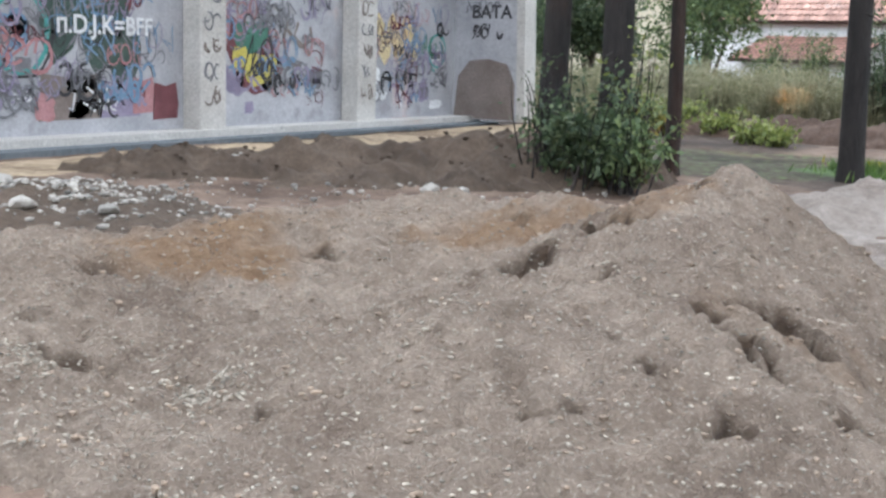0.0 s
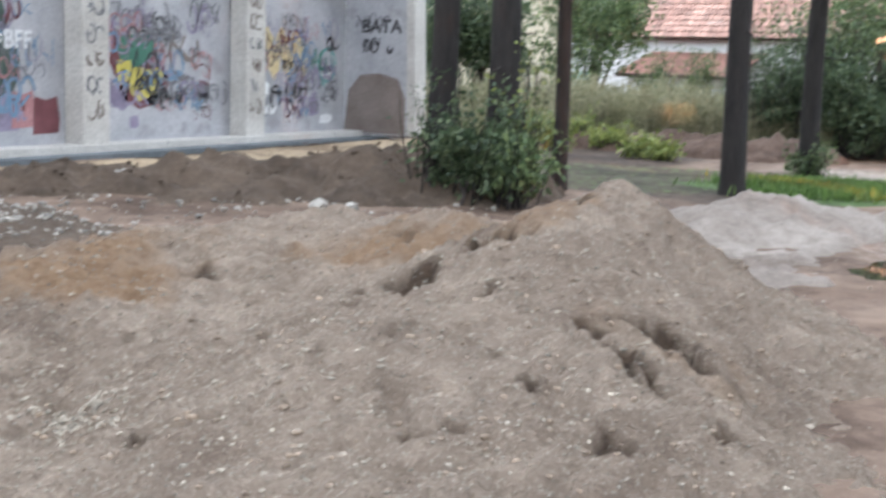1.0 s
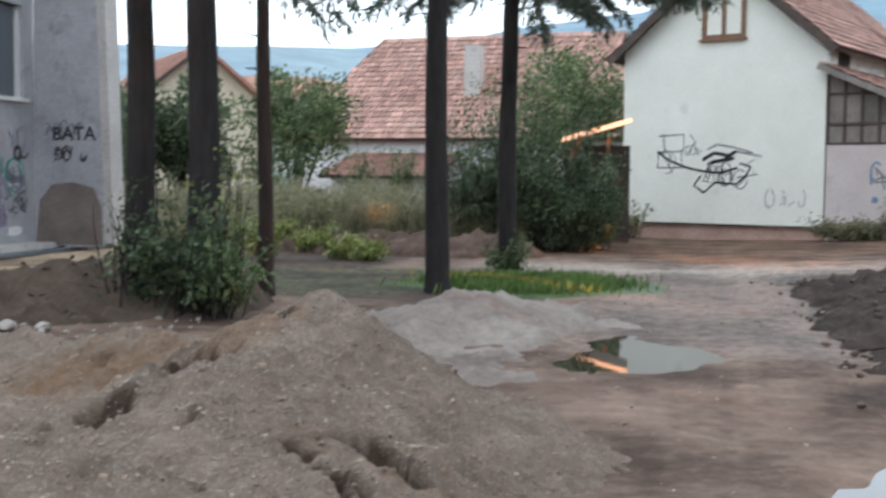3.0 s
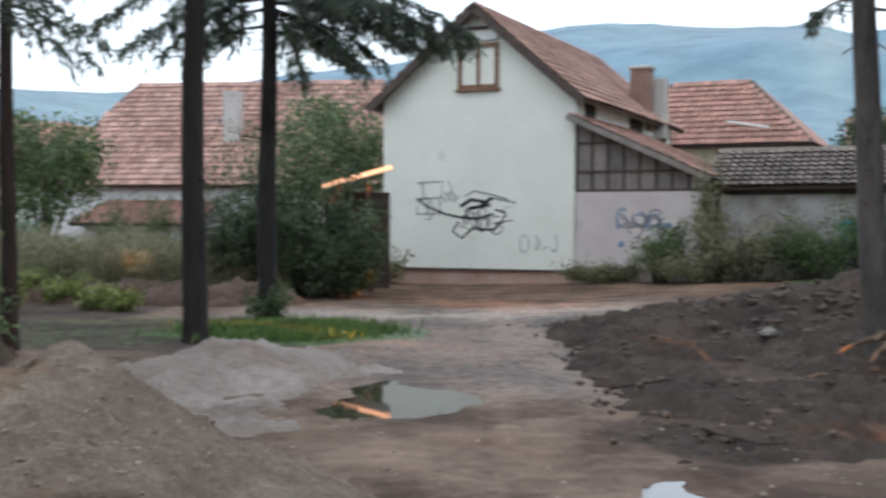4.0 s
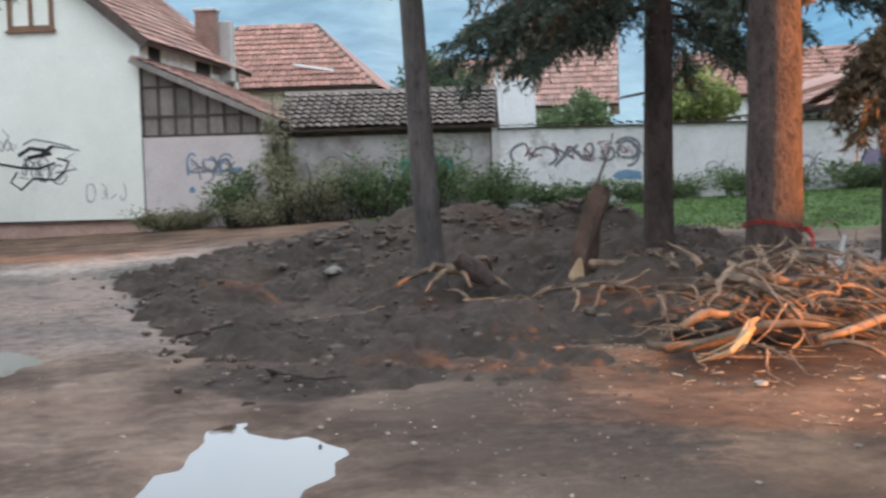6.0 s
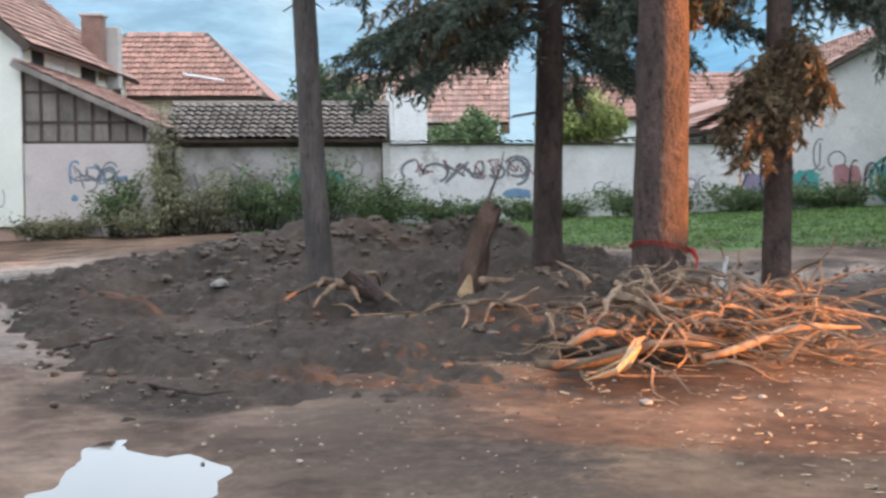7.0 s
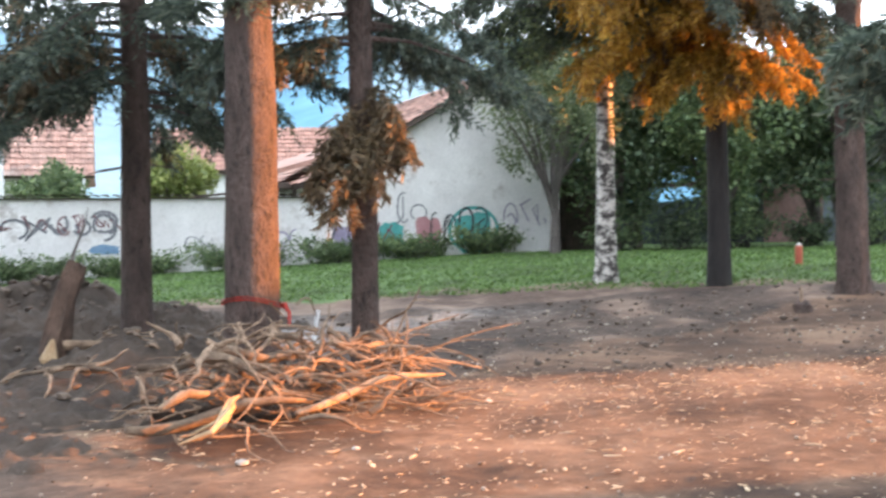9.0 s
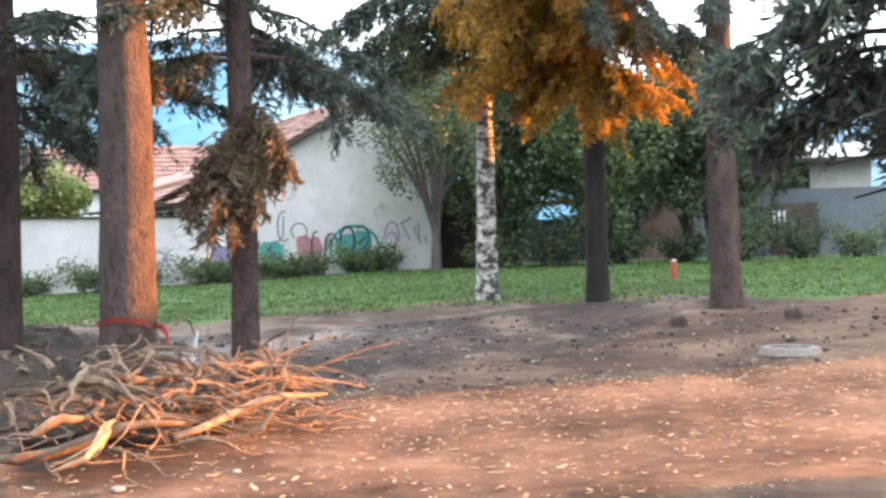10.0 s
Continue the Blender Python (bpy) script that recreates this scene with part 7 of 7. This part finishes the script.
rt = thing("bared_roots", pose(5.6, 11.3, 0.20), "small tangle of dirty roots in the dark earth", "roots")
for i in range(9):
    p = root_path(rr, (rr.uniform(-0.3, 0.3), rr.uniform(-0.2, 0.2), 0.12), rr.uniform(0, 6.28), rr.uniform(0.4, 0.8), 0.15, 0.25, 0.08)
    part("root", tube(bmesh.new(), p, [0.028 * (1 - 0.7 * j / 8) for j in range(9)], 6, 0.12, i), M_ROOT, rt, smooth=True)

for x, y, k in ((6.9, 12.2, 9), (5.0, 12.3, 7), (6.5, 10.6, 8), (3.6, 12.6, 5)):
    rt = thing("bared_roots", pose(x, y, top_at(mound_height, x, y)), "torn grey-brown roots sticking out of dark earth", "roots")
    for i in range(k):
        p = root_path(rr, (rr.uniform(-0.4, 0.4), rr.uniform(-0.3, 0.3), 0.04), rr.uniform(0, 6.28), rr.uniform(0.3, 0.9), 0.2, 0.35, 0.09)
        for q in p:
            q.z = max(q.z, 0.0)
        r0 = rr.choice((0.012, 0.018, 0.03))
        part("root", tube(bmesh.new(), p, [r0 * (1 - 0.75 * j / 8) for j in range(9)], 6, 0.2, i), M_ROOT, rt, smooth=True)

for pts, lab in ((((1.8, 9.4, 0.04), (1.95, 9.1, 0.03), (2.1, 8.85, 0.03), (2.3, 8.75, 0.05)), "bent bare stick lying on the mud"),
                 (((1.3, 11.3, 0.1), (1.8, 11.2, 0.2), (2.3, 11.35, 0.15)), "dark bent stick on the earth edge")):
    bm = tube(bmesh.new(), pts, [0.018, 0.02, 0.018, 0.008][:len(pts)], 7, 0.1, 2)
    st = link("stick", bm, M_BARK_RED)
    tagged(st, lab, "stick", "sticks")

tape = thing("red_tape", pose(7.74, 11.07, land(7.74, 11.07)), "red plastic tape wound round the massive trunk", "tape")
for z, w in ((0.84, 0.008), (0.87, 0.006)):
    bm = bmesh.new()
    prev = None
    first_pair = None
    for i in range(33):
        a = 2 * math.pi * i / 32
        r = 0.345
        zz = z + 0.035 * math.sin(a * 2) - 0.03 * math.cos(a)
        lo, hi = bm.verts.new((math.cos(a) * r, math.sin(a) * r, zz - w)), bm.verts.new((math.cos(a) * r * 1.01, math.sin(a) * r * 1.01, zz + w))
        if prev:
            bm.faces.new((prev[0], lo, hi, prev[1]))
        prev = (lo, hi)
    bmesh.ops.solidify(bm, geom=bm.faces[:], thickness=0.006)
    part("band", bm, M_RED, tape)
bm = tube(bmesh.new(), [(0.20, -0.31, 0.84), (0.25, -0.34, 0.72), (0.23, -0.36, 0.60)], [0.03, 0.022, 0.012], 6, 0.2, 3)
part("loose_end", bm, M_RED, tape)

sp = thing("white_stake", pose(9.0, 11.6, 0.08), "thin leaning white stake stuck in the mud", "stake")
part("stake", tube(bmesh.new(), [(-0.08, 0, -0.1), (0.0, 0, 0.3), (0.07, 0, 0.62)], [0.03, 0.03, 0.022], 8), M_WHITE, sp)
post = thing("red_post", pose(21.65, 12.21, land(21.65, 12.21)), "short rusty red post standing in the grass", "post")
part("shaft", tube(bmesh.new(), [(0, 0, -0.1), (0, 0, 0.34), (0, 0, 0.38)], [0.075, 0.075, 0.05], 12), M_REDPOST, post)
part("cap", tube(bmesh.new(), [(0, 0, 0.38), (0, 0, 0.43)], [0.06, 0.03], 12), M_CONCRETE_L, post)
for x, y, h in ((16.26, 9.12, 0.36), (17.59, 7.88, 0.22)):
    sk = thing("stump_sprout", pose(x, y, land(x, y)), "low torn stump with a pale splinter", "stump", "torn stumps")
    part("bole", tube(bmesh.new(), [(0, 0, -0.05), (0, 0, 0.08), (0.03, 0, 0.13)], [0.14, 0.13, 0.08], 10, 0.2, 3), M_BARK_RED, sk)
    part("splinter", tube(bmesh.new(), [(-0.05, 0, 0.05), (-0.06, 0, h)], [0.035, 0.012], 6, 0.2, 3), M_ROOT, sk)
mh = thing("manhole", pose(14.62, 6.62, land(14.62, 6.62) + 0.02), "raised round concrete manhole ring in the mud", "manhole")
bm = bmesh.new()
n = 28
for r0, r1, z0, z1 in ((0.26, 0.36, 0.03, 0.045),):
    rings = [[bm.verts.new((math.cos(6.2832 * i / n) * r, math.sin(6.2832 * i / n) * r, z)) for i in range(n)] for r, z in ((r1 + 0.05, -0.05), (r1, z1), (r0, z1), (r0, -0.02))]
    for a, b in zip(rings, rings[1:]):
        for i in range(n):
            bm.faces.new((a[i], a[(i + 1) % n], b[(i + 1) % n], b[i]))
part("ring", bm, M_TILE_GREY, mh)
part("cover", tube(bmesh.new(), [(0, 0, -0.05), (0, 0, 0.015)], [0.255, 0.255], 24), M_TEALWALL, mh)

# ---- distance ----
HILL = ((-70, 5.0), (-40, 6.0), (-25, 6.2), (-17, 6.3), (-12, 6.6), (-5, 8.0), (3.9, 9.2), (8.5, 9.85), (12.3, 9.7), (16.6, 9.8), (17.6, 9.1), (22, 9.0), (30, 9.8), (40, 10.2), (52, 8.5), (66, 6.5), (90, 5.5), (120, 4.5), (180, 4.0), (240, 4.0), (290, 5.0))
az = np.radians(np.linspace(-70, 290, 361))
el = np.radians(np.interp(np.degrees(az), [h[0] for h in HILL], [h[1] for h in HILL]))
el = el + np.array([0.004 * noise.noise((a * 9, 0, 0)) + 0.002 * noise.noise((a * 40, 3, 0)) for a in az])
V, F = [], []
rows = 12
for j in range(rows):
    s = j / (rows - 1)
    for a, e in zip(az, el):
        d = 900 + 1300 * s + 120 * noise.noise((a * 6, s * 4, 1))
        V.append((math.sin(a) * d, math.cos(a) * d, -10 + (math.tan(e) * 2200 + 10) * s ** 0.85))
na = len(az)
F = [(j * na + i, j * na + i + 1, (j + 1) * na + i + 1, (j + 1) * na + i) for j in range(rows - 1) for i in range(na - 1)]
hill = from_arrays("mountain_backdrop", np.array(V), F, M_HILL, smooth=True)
tagged(hill, "wooded mountain ridge on the horizon, painted with blue haze and a faint glow", "mountain", kind="structure")
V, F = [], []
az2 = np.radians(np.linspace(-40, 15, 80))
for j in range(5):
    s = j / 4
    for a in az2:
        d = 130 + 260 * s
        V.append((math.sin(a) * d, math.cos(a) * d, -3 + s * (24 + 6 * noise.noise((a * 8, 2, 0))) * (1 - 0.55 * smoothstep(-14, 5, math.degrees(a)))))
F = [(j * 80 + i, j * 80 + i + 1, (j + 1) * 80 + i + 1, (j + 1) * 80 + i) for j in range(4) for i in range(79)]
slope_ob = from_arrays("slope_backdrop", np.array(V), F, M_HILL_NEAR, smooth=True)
tagged(slope_ob, "green slope with scattered houses, painted with haze and a faint glow", "hillside", kind="structure")

# plain unseen panels added behind the camera to block the low sun, with gaps that let it in
SD, SP = Vector((math.sin(SUN_AZ), math.cos(SUN_AZ), 0)), Vector((-math.cos(SUN_AZ), math.sin(SUN_AZ), 0))
for s0, s1, z0, z1, far in ((-70, 7.4, -1, 22, 45), (7.42, 9.2, 8.15, 30, 45), (9.22, 12.9, 8.5, 30, 45), (7.42, 12.9, -1, 3.5, 45), (12.92, 13.08, -1, 30, 45), (13.1, 13.78, 12.9, 30, 45), (13.1, 13.78, -1, 8.85, 45), (13.8, 17.9, -1, 30, 45), (17.92, 22.0, -1, 10.0, 45), (17.92, 22.0, 13.3, 30, 45), (22.02, 22.6, -1, 32, 45), (22.62, 24.4, -1, 13.9, 45), (22.62, 24.4, 15.0, 32, 45), (24.42, 42, -1, 32, 45), (38, 75, -1, 62, 120), (75.02, 150, -1, 80, 120)):
    bw = link("sun_blocker", boxed(-(s1 - s0) / 2, (s1 - s0) / 2, -0.3, 0.3, z0, z1), M_CONCRETE)
    bw.matrix_world = Matrix.Translation(SD * far + SP * ((s0 + s1) / 2)) @ pose(0, 0, 0, 0, 0, 180 - math.degrees(SUN_AZ))
    tagged(bw, "plain grey unseen panel added to block the low sun", "wall", kind="structure")
